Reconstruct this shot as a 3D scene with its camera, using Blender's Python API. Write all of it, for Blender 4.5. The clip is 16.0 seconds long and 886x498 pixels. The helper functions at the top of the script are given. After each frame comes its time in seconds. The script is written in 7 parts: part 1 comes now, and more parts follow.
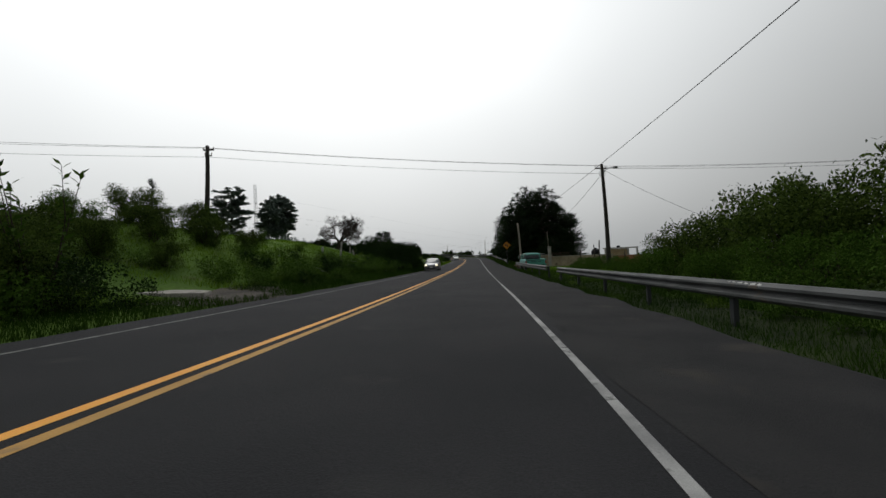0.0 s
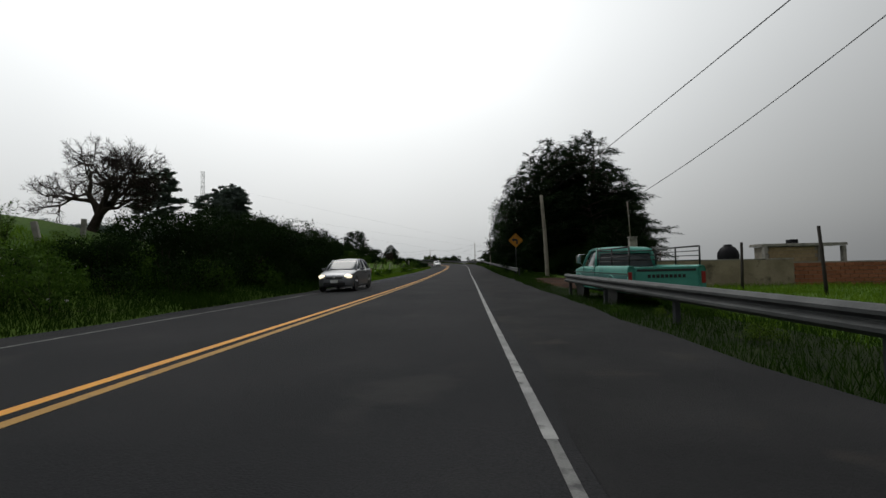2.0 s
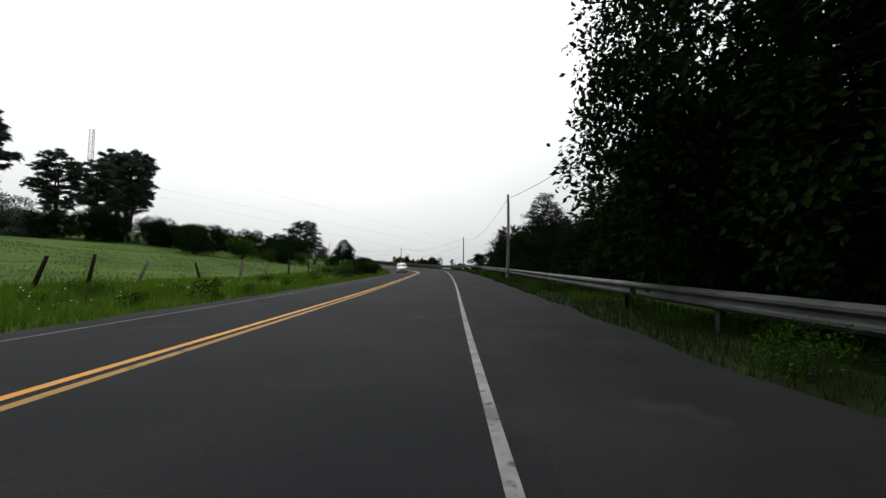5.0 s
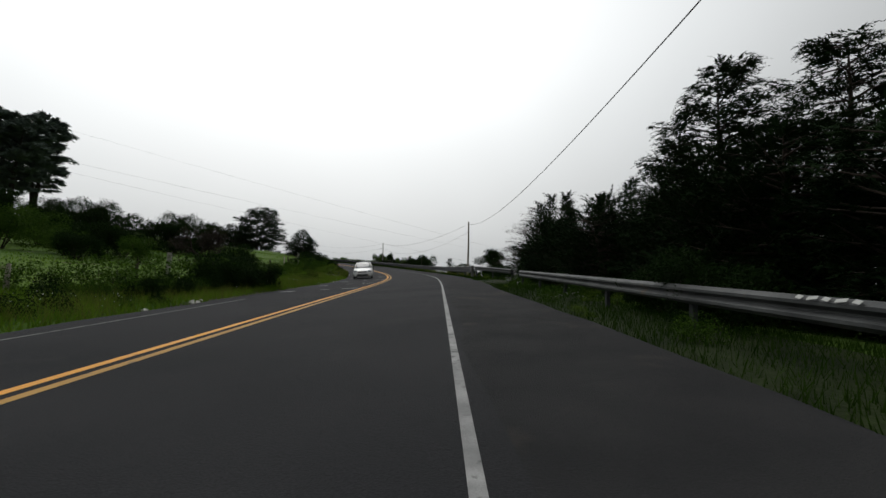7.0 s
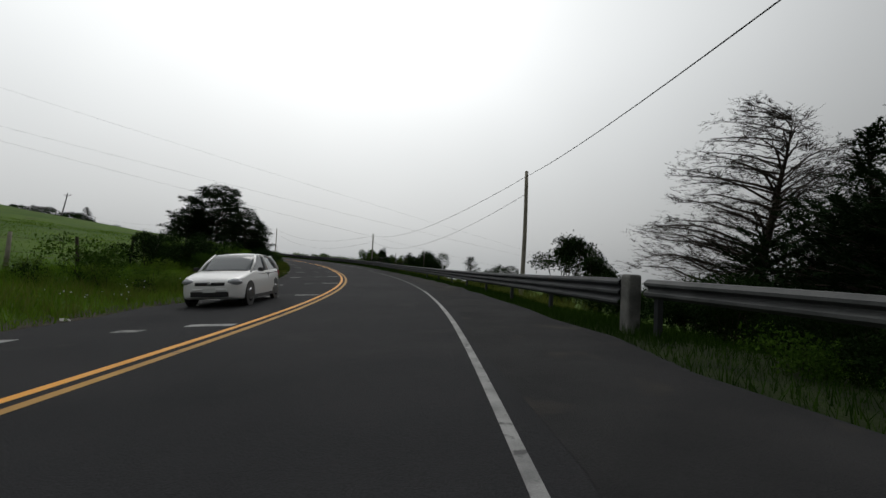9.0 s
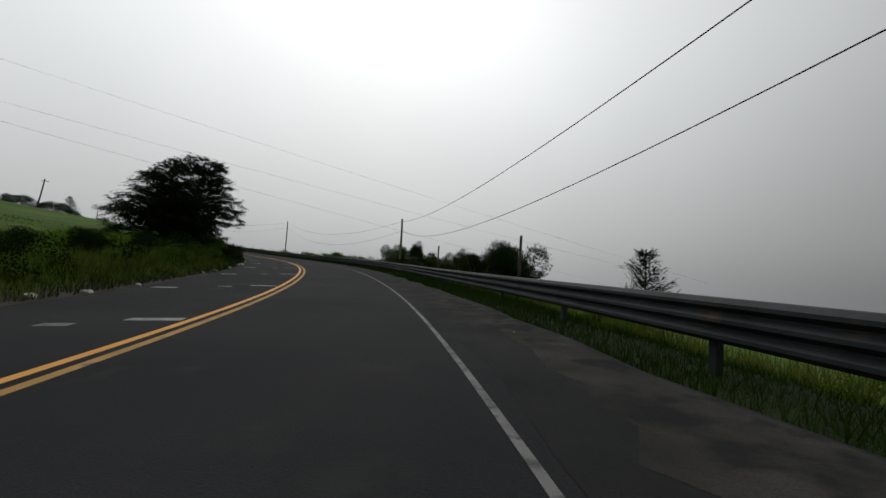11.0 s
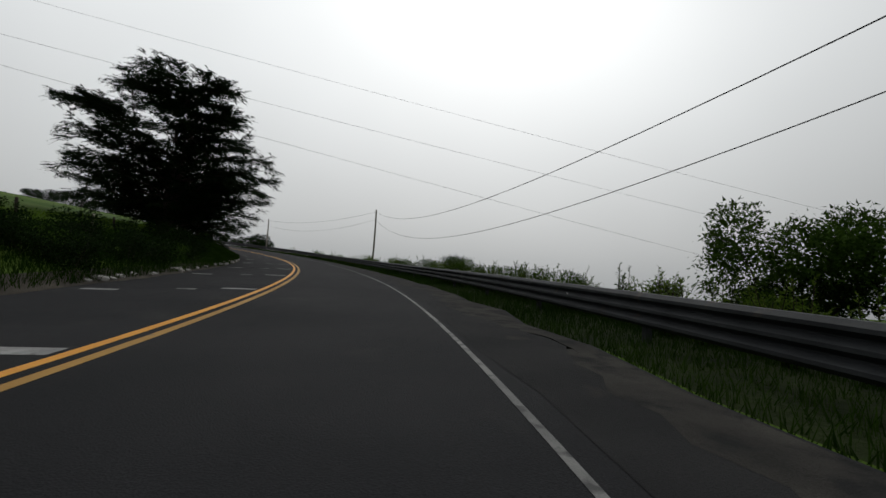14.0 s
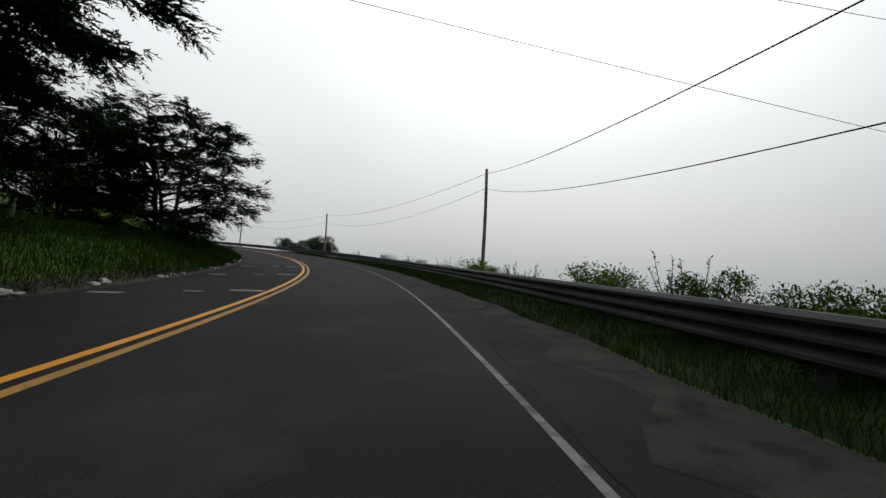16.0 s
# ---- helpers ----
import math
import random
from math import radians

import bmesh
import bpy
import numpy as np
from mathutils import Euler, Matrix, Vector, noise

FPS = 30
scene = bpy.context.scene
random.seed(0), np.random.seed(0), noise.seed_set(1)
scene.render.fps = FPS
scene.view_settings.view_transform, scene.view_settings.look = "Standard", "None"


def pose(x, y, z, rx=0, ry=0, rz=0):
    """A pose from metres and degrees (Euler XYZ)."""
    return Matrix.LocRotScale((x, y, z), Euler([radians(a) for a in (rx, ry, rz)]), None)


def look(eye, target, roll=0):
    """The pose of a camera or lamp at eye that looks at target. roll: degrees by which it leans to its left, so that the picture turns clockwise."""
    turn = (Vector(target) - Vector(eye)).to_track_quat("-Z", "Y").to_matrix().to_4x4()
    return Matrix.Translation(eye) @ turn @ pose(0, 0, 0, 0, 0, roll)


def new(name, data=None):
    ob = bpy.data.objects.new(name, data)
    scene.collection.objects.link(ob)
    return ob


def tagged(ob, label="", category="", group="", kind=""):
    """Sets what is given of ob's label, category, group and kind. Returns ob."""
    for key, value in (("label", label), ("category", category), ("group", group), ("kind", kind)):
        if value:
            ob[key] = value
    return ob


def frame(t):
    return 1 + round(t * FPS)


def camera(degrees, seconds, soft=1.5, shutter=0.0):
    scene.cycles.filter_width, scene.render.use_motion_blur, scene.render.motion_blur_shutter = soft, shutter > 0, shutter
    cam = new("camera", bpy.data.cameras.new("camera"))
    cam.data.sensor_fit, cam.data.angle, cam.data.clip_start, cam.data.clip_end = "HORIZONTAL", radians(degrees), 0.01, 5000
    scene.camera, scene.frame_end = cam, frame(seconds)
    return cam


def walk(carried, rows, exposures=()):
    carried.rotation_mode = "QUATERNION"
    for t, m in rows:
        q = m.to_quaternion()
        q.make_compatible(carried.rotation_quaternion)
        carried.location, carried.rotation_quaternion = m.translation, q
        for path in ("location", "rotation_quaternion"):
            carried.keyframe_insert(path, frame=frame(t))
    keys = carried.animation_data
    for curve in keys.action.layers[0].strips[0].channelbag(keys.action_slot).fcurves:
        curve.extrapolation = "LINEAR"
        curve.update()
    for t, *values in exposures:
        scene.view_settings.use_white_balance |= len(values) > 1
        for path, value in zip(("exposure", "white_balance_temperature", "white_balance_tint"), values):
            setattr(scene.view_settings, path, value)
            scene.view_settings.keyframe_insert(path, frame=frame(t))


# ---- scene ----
# ---------------- camera ----------------
cam = camera(91.24, 16.0, 1.5, 0.0)
PATH = [
    (0.0, look((2.945, 0.000, 0.971), (1.883, 9.941, 1.199), -2.42)),
    (0.5, look((2.960, 7.910, 0.872), (1.965, 17.858, 1.125), -1.98)),
    (1.0, look((2.860, 15.778, 0.791), (1.926, 25.730, 1.082), -1.41)),
    (1.5, look((2.711, 23.605, 0.731), (1.846, 33.562, 1.059), -1.11)),
    (2.0, look((2.556, 31.404, 0.692), (1.737, 41.364, 1.070), -1.05)),
    (2.5, look((2.323, 39.088, 0.672), (1.572, 49.052, 1.068), -0.73)),
    (3.0, look((2.114, 46.578, 0.669), (1.411, 56.544, 1.080), -0.64)),
    (3.5, look((1.914, 53.881, 0.682), (1.282, 63.851, 1.123), 0.05)),
    (4.0, look((1.701, 60.997, 0.709), (1.122, 70.968, 1.201), 0.68)),
    (4.5, look((1.536, 68.073, 0.752), (1.025, 78.048, 1.241), 0.80)),
    (5.0, look((1.364, 75.255, 0.813), (0.909, 85.232, 1.308), 0.99)),
    (5.5, look((1.216, 82.544, 0.892), (0.852, 92.525, 1.394), 1.17)),
    (6.0, look((1.092, 89.970, 0.991), (0.778, 99.953, 1.498), 1.36)),
    (6.5, look((0.857, 97.387, 1.104), (0.525, 107.369, 1.618), 1.55)),
    (7.0, look((0.566, 104.635, 1.227), (0.174, 114.614, 1.746), 1.74)),
    (7.5, look((0.225, 111.684, 1.343), (-0.207, 121.659, 1.885), 2.28)),
    (8.0, look((-0.130, 118.533, 1.450), (-0.580, 128.507, 2.003), 2.58)),
    (8.5, look((-0.616, 125.261, 1.543), (-1.130, 135.233, 2.095), 2.85)),
    (9.0, look((-1.178, 131.978, 1.628), (-1.790, 141.944, 2.184), 3.22)),
    (9.5, look((-1.927, 138.667, 1.706), (-2.682, 148.622, 2.277), 3.40)),
    (10.0, look((-2.958, 145.288, 1.761), (-3.976, 155.218, 2.346), 3.59)),
    (10.5, look((-4.144, 151.801, 1.845), (-5.440, 161.699, 2.444), 3.77)),
    (11.0, look((-5.634, 158.153, 1.954), (-7.218, 168.008, 2.567), 3.95)),
    (11.5, look((-7.419, 164.324, 2.086), (-9.287, 174.128, 2.714), 4.13)),
    (12.0, look((-9.465, 170.293, 2.241), (-11.793, 179.998, 2.861), 3.94)),
    (12.5, look((-11.815, 176.068, 2.415), (-14.578, 185.657, 3.047), 4.20)),
    (13.0, look((-14.380, 181.710, 2.614), (-17.637, 191.143, 3.261), 4.54)),
    (13.5, look((-17.168, 187.232, 2.819), (-20.836, 196.513, 3.460), 4.34)),
    (14.0, look((-20.209, 192.609, 3.017), (-24.342, 201.693, 3.652), 4.14)),
    (14.5, look((-23.532, 197.908, 3.214), (-28.120, 206.773, 3.816), 3.62)),
    (15.0, look((-27.238, 203.116, 3.409), (-32.258, 211.743, 4.019), 3.47)),
    (15.5, look((-31.285, 208.216, 3.603), (-36.746, 216.571, 4.215), 3.37)),
    (16.0, look((-35.627, 213.223, 3.794), (-41.441, 221.336, 4.410), 3.27)),
]
EXPOSURES = [(0.0, 0.0), (2.0, 0.0), (3.0, 0.1), (4.0, 0.3), (4.7, 0.35), (6.8, 0.1), (8.0, -0.08), (9.2, -0.15), (11.3, -0.34), (13.0, -0.34), (15.0, -0.24), (16.0, -0.1)]
walk(cam, PATH, EXPOSURES)

# ---------------- overcast sky and soft sun ----------------
world = bpy.data.worlds.new("overcast_sky")
scene.world = world
world.use_nodes = True
wn, wl = world.node_tree.nodes, world.node_tree.links
wn.clear()


def wnode(kind, **values):
    n = wn.new(kind)
    for key, value in values.items():
        n.inputs[key].default_value = value
    return n


w_out, w_bg = wn.new("ShaderNodeOutputWorld"), wn.new("ShaderNodeBackground")
w_co = wn.new("ShaderNodeTexCoord")
w_sky = wn.new("ShaderNodeTexSky")
w_sky.sky_type, w_sky.sun_disc = "NISHITA", False
w_sky.sun_elevation, w_sky.sun_rotation = radians(48), radians(-20)
w_sky.air_density, w_sky.dust_density = 2.0, 6.0
w_grey = wnode("ShaderNodeHueSaturation", Saturation=0.15, Value=0.02)
wl.new(w_sky.outputs[0], w_grey.inputs["Color"])
# the cloud layer: brightest high up ahead, greyer towards the valley and the horizon
w_sep = wn.new("ShaderNodeSeparateXYZ")
wl.new(w_co.outputs["Generated"], w_sep.inputs[0])
w_up = wn.new("ShaderNodeMapRange")
w_up.interpolation_type = "SMOOTHSTEP"
w_up.inputs["From Min"].default_value, w_up.inputs["From Max"].default_value = -0.05, 0.60
wl.new(w_sep.outputs["Z"], w_up.inputs["Value"])
w_dot = wn.new("ShaderNodeVectorMath")
w_dot.operation = "DOT_PRODUCT"
w_dot.inputs[1].default_value = (-0.62, 0.74, 0.26)
wl.new(w_co.outputs["Generated"], w_dot.inputs[0])
w_side = wn.new("ShaderNodeMapRange")
w_side.interpolation_type = "SMOOTHSTEP"
w_side.inputs["From Min"].default_value, w_side.inputs["From Max"].default_value = -0.15, 1.0
w_side.inputs["To Min"].default_value, w_side.inputs["To Max"].default_value = 0.32, 1.0
wl.new(w_dot.outputs["Value"], w_side.inputs["Value"])
w_noise = wnode("ShaderNodeTexNoise", Scale=1.7, Detail=3.0, Roughness=0.45)
wl.new(w_co.outputs["Generated"], w_noise.inputs["Vector"])
w_nr = wn.new("ShaderNodeMapRange")
w_nr.inputs["To Min"].default_value, w_nr.inputs["To Max"].default_value = 0.84, 1.16
wl.new(w_noise.outputs["Fac"], w_nr.inputs["Value"])
w_base = wn.new("ShaderNodeMapRange")
w_base.inputs["To Min"].default_value, w_base.inputs["To Max"].default_value = 0.50, 1.0
wl.new(w_up.outputs[0], w_base.inputs["Value"])
w_m1, w_m2 = wn.new("ShaderNodeMath"), wn.new("ShaderNodeMath")
w_m1.operation = w_m2.operation = "MULTIPLY"
wl.new(w_base.outputs[0], w_m1.inputs[0])
wl.new(w_side.outputs[0], w_m1.inputs[1])
wl.new(w_m1.outputs[0], w_m2.inputs[0])
wl.new(w_nr.outputs[0], w_m2.inputs[1])
w_tint = wn.new("ShaderNodeVectorMath")
w_tint.operation = "SCALE"
w_tint.inputs[0].default_value = (0.955, 0.988, 1.0)
wl.new(w_m2.outputs[0], w_tint.inputs["Scale"])
w_add = wn.new("ShaderNodeVectorMath")
wl.new(w_tint.outputs[0], w_add.inputs[0])
wl.new(w_grey.outputs[0], w_add.inputs[1])
wl.new(w_add.outputs[0], w_bg.inputs["Color"])
w_bg.inputs["Strength"].default_value = 1.0
wl.new(w_bg.outputs[0], w_out.inputs["Surface"])

sun = new("sun", bpy.data.lights.new("sun", "SUN"))
sun.data.energy, sun.data.angle, sun.data.color = 0.5, radians(25), (1.0, 0.98, 0.95)
sun.matrix_world = look((-30, 70, 110), (0, 0, 0))

# ---------------- materials ----------------


def material(name, low, high, rough=0.8, scale=6.0, metal=0.0, bump=0.0, bump_scale=60.0, island=0.0, each=0.0, fine=(1.0, 1.0), spec=0.3,
             stain=None, stain_scale=0.6, stain_at=0.6, see=0.0):
    """A two-scale surface: a broad mix of two colours, a fine grain over it, and patches of a third colour."""
    m = bpy.data.materials.new(name)
    m.use_nodes = True
    nt = m.node_tree
    b = nt.nodes["Principled BSDF"]
    b.inputs["Roughness"].default_value, b.inputs["Metallic"].default_value = rough, metal
    b.inputs["Specular IOR Level"].default_value = spec
    co = nt.nodes.new("ShaderNodeTexCoord")
    n1 = nt.nodes.new("ShaderNodeTexNoise")
    n1.inputs["Scale"].default_value, n1.inputs["Detail"].default_value = scale, 5.0
    nt.links.new(co.outputs["Object"], n1.inputs["Vector"])
    r1 = nt.nodes.new("ShaderNodeMapRange")
    r1.inputs["From Min"].default_value, r1.inputs["From Max"].default_value = 0.3, 0.7
    nt.links.new(n1.outputs["Fac"], r1.inputs["Value"])
    mix = nt.nodes.new("ShaderNodeMix")
    mix.data_type = "RGBA"
    mix.inputs["A"].default_value, mix.inputs["B"].default_value = (*low, 1), (*high, 1)
    source = r1.outputs[0]
    if island or each:
        info = nt.nodes.new("ShaderNodeNewGeometry" if island else "ShaderNodeObjectInfo")
        add = nt.nodes.new("ShaderNodeMath")
        add.operation = "MULTIPLY_ADD"
        add.inputs[1].default_value = island or each
        nt.links.new(info.outputs["Random Per Island" if island else "Random"], add.inputs[0])
        half = nt.nodes.new("ShaderNodeMath")
        half.operation = "MULTIPLY"
        half.inputs[1].default_value = 1.0 - (island or each)
        nt.links.new(r1.outputs[0], half.inputs[0])
        nt.links.new(half.outputs[0], add.inputs[2])
        source = add.outputs[0]
    nt.links.new(source, mix.inputs["Factor"])
    colour = mix.outputs["Result"]
    n2 = nt.nodes.new("ShaderNodeTexNoise")
    n2.inputs["Scale"].default_value, n2.inputs["Detail"].default_value = bump_scale, 4.0
    nt.links.new(co.outputs["Object"], n2.inputs["Vector"])
    if fine != (1.0, 1.0):
        r2 = nt.nodes.new("ShaderNodeMapRange")
        r2.inputs["To Min"].default_value, r2.inputs["To Max"].default_value = fine
        nt.links.new(n2.outputs["Fac"], r2.inputs["Value"])
        mul = nt.nodes.new("ShaderNodeVectorMath")
        mul.operation = "SCALE"
        nt.links.new(colour, mul.inputs[0])
        nt.links.new(r2.outputs[0], mul.inputs["Scale"])
        colour = mul.outputs[0]
    if stain:
        n3 = nt.nodes.new("ShaderNodeTexNoise")
        n3.inputs["Scale"].default_value, n3.inputs["Detail"].default_value = stain_scale, 6.0
        nt.links.new(co.outputs["Object"], n3.inputs["Vector"])
        r3 = nt.nodes.new("ShaderNodeMapRange")
        r3.inputs["From Min"].default_value, r3.inputs["From Max"].default_value = stain_at, stain_at + 0.12
        nt.links.new(n3.outputs["Fac"], r3.inputs["Value"])
        mx = nt.nodes.new("ShaderNodeMix")
        mx.data_type = "RGBA"
        mx.inputs["B"].default_value = (*stain, 1)
        nt.links.new(r3.outputs[0], mx.inputs["Factor"])
        nt.links.new(colour, mx.inputs["A"])
        colour = mx.outputs["Result"]
    nt.links.new(colour, b.inputs["Base Color"])
    if bump:
        bp = nt.nodes.new("ShaderNodeBump")
        bp.inputs["Strength"].default_value, bp.inputs["Distance"].default_value = bump, 0.02
        nt.links.new(n2.outputs["Fac"], bp.inputs["Height"])
        nt.links.new(bp.outputs[0], b.inputs["Normal"])
    if see:
        tr = nt.nodes.new("ShaderNodeBsdfTranslucent")
        nt.links.new(colour, tr.inputs["Color"])
        ms = nt.nodes.new("ShaderNodeMixShader")
        ms.inputs[0].default_value = see
        nt.links.new(b.outputs[0], ms.inputs[1])
        nt.links.new(tr.outputs[0], ms.inputs[2])
        nt.links.new(ms.outputs[0], nt.nodes["Material Output"].inputs["Surface"])
    return m


def plain(name, colour, rough=0.5, metal=0.0, glow=0.0, coat=0.0, spec=0.5):
    m = bpy.data.materials.new(name)
    m.use_nodes = True
    b = m.node_tree.nodes["Principled BSDF"]
    b.inputs["Base Color"].default_value = (*colour, 1)
    b.inputs["Roughness"].default_value, b.inputs["Metallic"].default_value = rough, metal
    b.inputs["Specular IOR Level"].default_value = spec
    b.inputs["Coat Weight"].default_value = coat
    if glow:
        b.inputs["Emission Color"].default_value, b.inputs["Emission Strength"].default_value = (1, 0.86, 0.6, 1), glow
    return m


ASPHALT = material("asphalt", (0.015, 0.0155, 0.0170), (0.026, 0.026, 0.0275), 0.88, 0.35, bump=0.6, bump_scale=75, fine=(0.45, 1.55), spec=0.09,
                   stain=(0.030, 0.030, 0.030), stain_scale=0.8, stain_at=0.6)
SHOULDER = material("gritty_shoulder_asphalt", (0.018, 0.018, 0.0188), (0.030, 0.030, 0.0302), 0.92, 0.8, bump=0.7, bump_scale=90, fine=(0.6, 1.4), spec=0.08, stain=(0.040, 0.037, 0.033), stain_scale=1.2, stain_at=0.6)
# Weedy soil, its colour taken darker for the shaded verge at the rail.
SOIL = material("dark_weedy_soil", (0.008, 0.013, 0.004), (0.022, 0.032, 0.009), 0.95, 1.5, bump=0.9, bump_scale=16, fine=(0.5, 1.5), spec=0.1)
# Weed green darkened to carry shade below hedge, cypresses and guard rail.
WEED_SHADE_GRASS = material("shade_darkened_weeds", (0.007, 0.021, 0.003), (0.034, 0.068, 0.008), 0.85, 0.3, island=0.55, spec=0.02, see=0.2)
GRAVEL = material("gravel_edge", (0.022, 0.019, 0.014), (0.060, 0.051, 0.038), 0.95, 1.2, bump=0.8, bump_scale=45, fine=(0.6, 1.4))
YELLOW = material("yellow_road_paint", (0.62, 0.26, 0.012), (0.74, 0.33, 0.02), 0.6, 1.5, bump=0.2, bump_scale=120, fine=(0.75, 1.15), stain=(0.14, 0.09, 0.04), stain_scale=3.5, stain_at=0.66)
YELLOW_OLD = material("worn_yellow_paint", (0.34, 0.18, 0.03), (0.46, 0.25, 0.045), 0.7, 1.5, bump=0.2, bump_scale=120, fine=(0.6, 1.15), stain=(0.10, 0.08, 0.05), stain_scale=3.5, stain_at=0.6)
WHITE_PAINT = material("worn_white_paint", (0.15, 0.15, 0.15), (0.34, 0.34, 0.33), 0.7, 3.0, bump=0.2, bump_scale=120, fine=(0.55, 1.2), stain=(0.06, 0.06, 0.06), stain_scale=9.0, stain_at=0.57)
WHITE_FAINT = material("faded_white_paint", (0.09, 0.09, 0.09), (0.22, 0.22, 0.21), 0.75, 2.0, fine=(0.5, 1.2), bump_scale=90, stain=(0.05, 0.05, 0.05), stain_scale=6.0, stain_at=0.52)
GROUND = material("pasture", (0.040, 0.085, 0.010), (0.090, 0.150, 0.020), 0.95, 0.10, bump=0.8, bump_scale=7, fine=(0.45, 1.4), spec=0.1,
                  stain=(0.05, 0.055, 0.018), stain_scale=0.5, stain_at=0.62)
RED_EARTH = material("red_earth", (0.022, 0.011, 0.006), (0.055, 0.026, 0.014), 0.95, 1.3, bump=0.7, bump_scale=18, fine=(0.6, 1.3), spec=0.1)
GRASS = material("grass_blades", (0.034, 0.088, 0.006), (0.150, 0.245, 0.022), 0.8, 0.25, island=0.55, spec=0.02, see=0.35)
DRY_GRASS = material("seeding_grass", (0.060, 0.085, 0.014), (0.160, 0.180, 0.038), 0.85, 0.3, island=0.6, spec=0.02, see=0.3)
BARK = material("dark_bark", (0.018, 0.014, 0.011), (0.045, 0.036, 0.028), 0.95, 3.0, bump=0.8, bump_scale=22, fine=(0.6, 1.3), spec=0.1)
# Near-black green: deep shade within the crowns is put into the leaf colour.
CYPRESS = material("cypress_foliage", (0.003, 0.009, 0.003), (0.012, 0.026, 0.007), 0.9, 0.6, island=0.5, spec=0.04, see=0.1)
LEAF = material("broad_leaves", (0.013, 0.034, 0.004), (0.064, 0.122, 0.015), 0.75, 0.5, island=0.55, spec=0.02, see=0.2)
# Leaf green darkened likewise for hedges, undergrowth and dark trees.
LEAF_DARK = material("shade_darkened_leaves", (0.003, 0.010, 0.002), (0.014, 0.032, 0.005), 0.85, 0.5, island=0.55, spec=0.04, see=0.15)
LEAF_FRESH = material("fresh_leaves", (0.036, 0.078, 0.008), (0.120, 0.180, 0.022), 0.7, 0.5, island=0.55, spec=0.02, see=0.3)
LEAF_HEDGE = material("dull_hedge_leaves", (0.008, 0.020, 0.004), (0.080, 0.122, 0.020), 0.7, 0.5, island=0.8, spec=0.02, see=0.2)
# Far foliage made paler and greyer, so that distance haze sits in its colour.
LEAF_FAR = material("haze_paled_foliage", (0.085, 0.112, 0.100), (0.165, 0.200, 0.175), 0.9, 0.3, island=0.5, spec=0.03, see=0.1)
FLOWER = plain("white_blossom", (0.62, 0.62, 0.58), 0.8, spec=0.2)
STEEL = material("weathered_galvanised_steel", (0.036, 0.038, 0.039), (0.085, 0.088, 0.087), 0.66, 1.6, 0.25, bump=0.15, bump_scale=30, fine=(0.75, 1.15), stain=(0.10, 0.075, 0.05), stain_scale=2.2, stain_at=0.66)
STEEL_DARK = material("dull_dark_steel", (0.016, 0.018, 0.020), (0.036, 0.039, 0.042), 0.72, 1.6, 0.1, bump=0.15, bump_scale=30, fine=(0.75, 1.15), stain=(0.07, 0.05, 0.035), stain_scale=2.2, stain_at=0.64)
CREOSOTE = material("tarred_wood", (0.014, 0.012, 0.010), (0.040, 0.034, 0.028), 0.85, 3.0, bump=0.6, bump_scale=25, fine=(0.6, 1.3), spec=0.2)
GREY_WOOD = material("weathered_pole_wood", (0.16, 0.145, 0.115), (0.30, 0.275, 0.22), 0.85, 2.5, bump=0.6, bump_scale=18, fine=(0.65, 1.2), spec=0.2, stain=(0.07, 0.06, 0.05), stain_scale=1.5, stain_at=0.62)
POST_WOOD = material("dark_old_post_wood", (0.035, 0.031, 0.026), (0.085, 0.076, 0.062), 0.9, 2.5, bump=0.6, bump_scale=18, fine=(0.65, 1.2), spec=0.15)
CONCRETE = material("weathered_concrete", (0.20, 0.19, 0.17), (0.34, 0.32, 0.29), 0.9, 2.5, bump=0.5, bump_scale=30, fine=(0.75, 1.15), spec=0.2, stain=(0.10, 0.095, 0.08), stain_scale=2.0, stain_at=0.58)
WHITEWASH = material("chalky_white_stone", (0.42, 0.41, 0.38), (0.62, 0.61, 0.57), 0.9, 3.0, each=0.4, bump=0.5, bump_scale=30, fine=(0.7, 1.15), spec=0.2, stain=(0.16, 0.15, 0.12), stain_scale=4.0, stain_at=0.58)
BLOCK_GREY = material("mossy_grey_concrete", (0.075, 0.075, 0.070), (0.17, 0.168, 0.158), 0.92, 2.5, bump=0.6, bump_scale=30, fine=(0.65, 1.2), spec=0.15, stain=(0.04, 0.045, 0.032), stain_scale=3.0, stain_at=0.55)
BLOCK_TAN = material("tan_block", (0.24, 0.18, 0.10), (0.38, 0.29, 0.17), 0.92, 2.0, each=0.6, bump=0.4, bump_scale=35, fine=(0.75, 1.15), spec=0.15)
BLOCK_RED = material("red_brick", (0.22, 0.085, 0.045), (0.34, 0.14, 0.075), 0.92, 2.0, each=0.6, bump=0.4, bump_scale=35, fine=(0.75, 1.15), spec=0.15)
MORTAR = material("grey_mortar", (0.19, 0.17, 0.14), (0.28, 0.25, 0.21), 0.95, 3.0, bump=0.4, bump_scale=40)
TANK = plain("black_tank_plastic", (0.010, 0.010, 0.012), 0.6, spec=0.12)
RUST_IRON = material("dark_rusty_iron", (0.03, 0.022, 0.018), (0.07, 0.045, 0.03), 0.8, 5.0, 0.3, bump=0.4, bump_scale=60)
SIGN_YELLOW = material("aged_yellow_sign_face", (0.34, 0.14, 0.006), (0.48, 0.21, 0.012), 0.55, 2.0, fine=(0.8, 1.1), bump_scale=20, stain=(0.22, 0.10, 0.02), stain_scale=4.0, stain_at=0.62)
SIGN_BLACK = plain("sign_black", (0.015, 0.014, 0.013), 0.6)
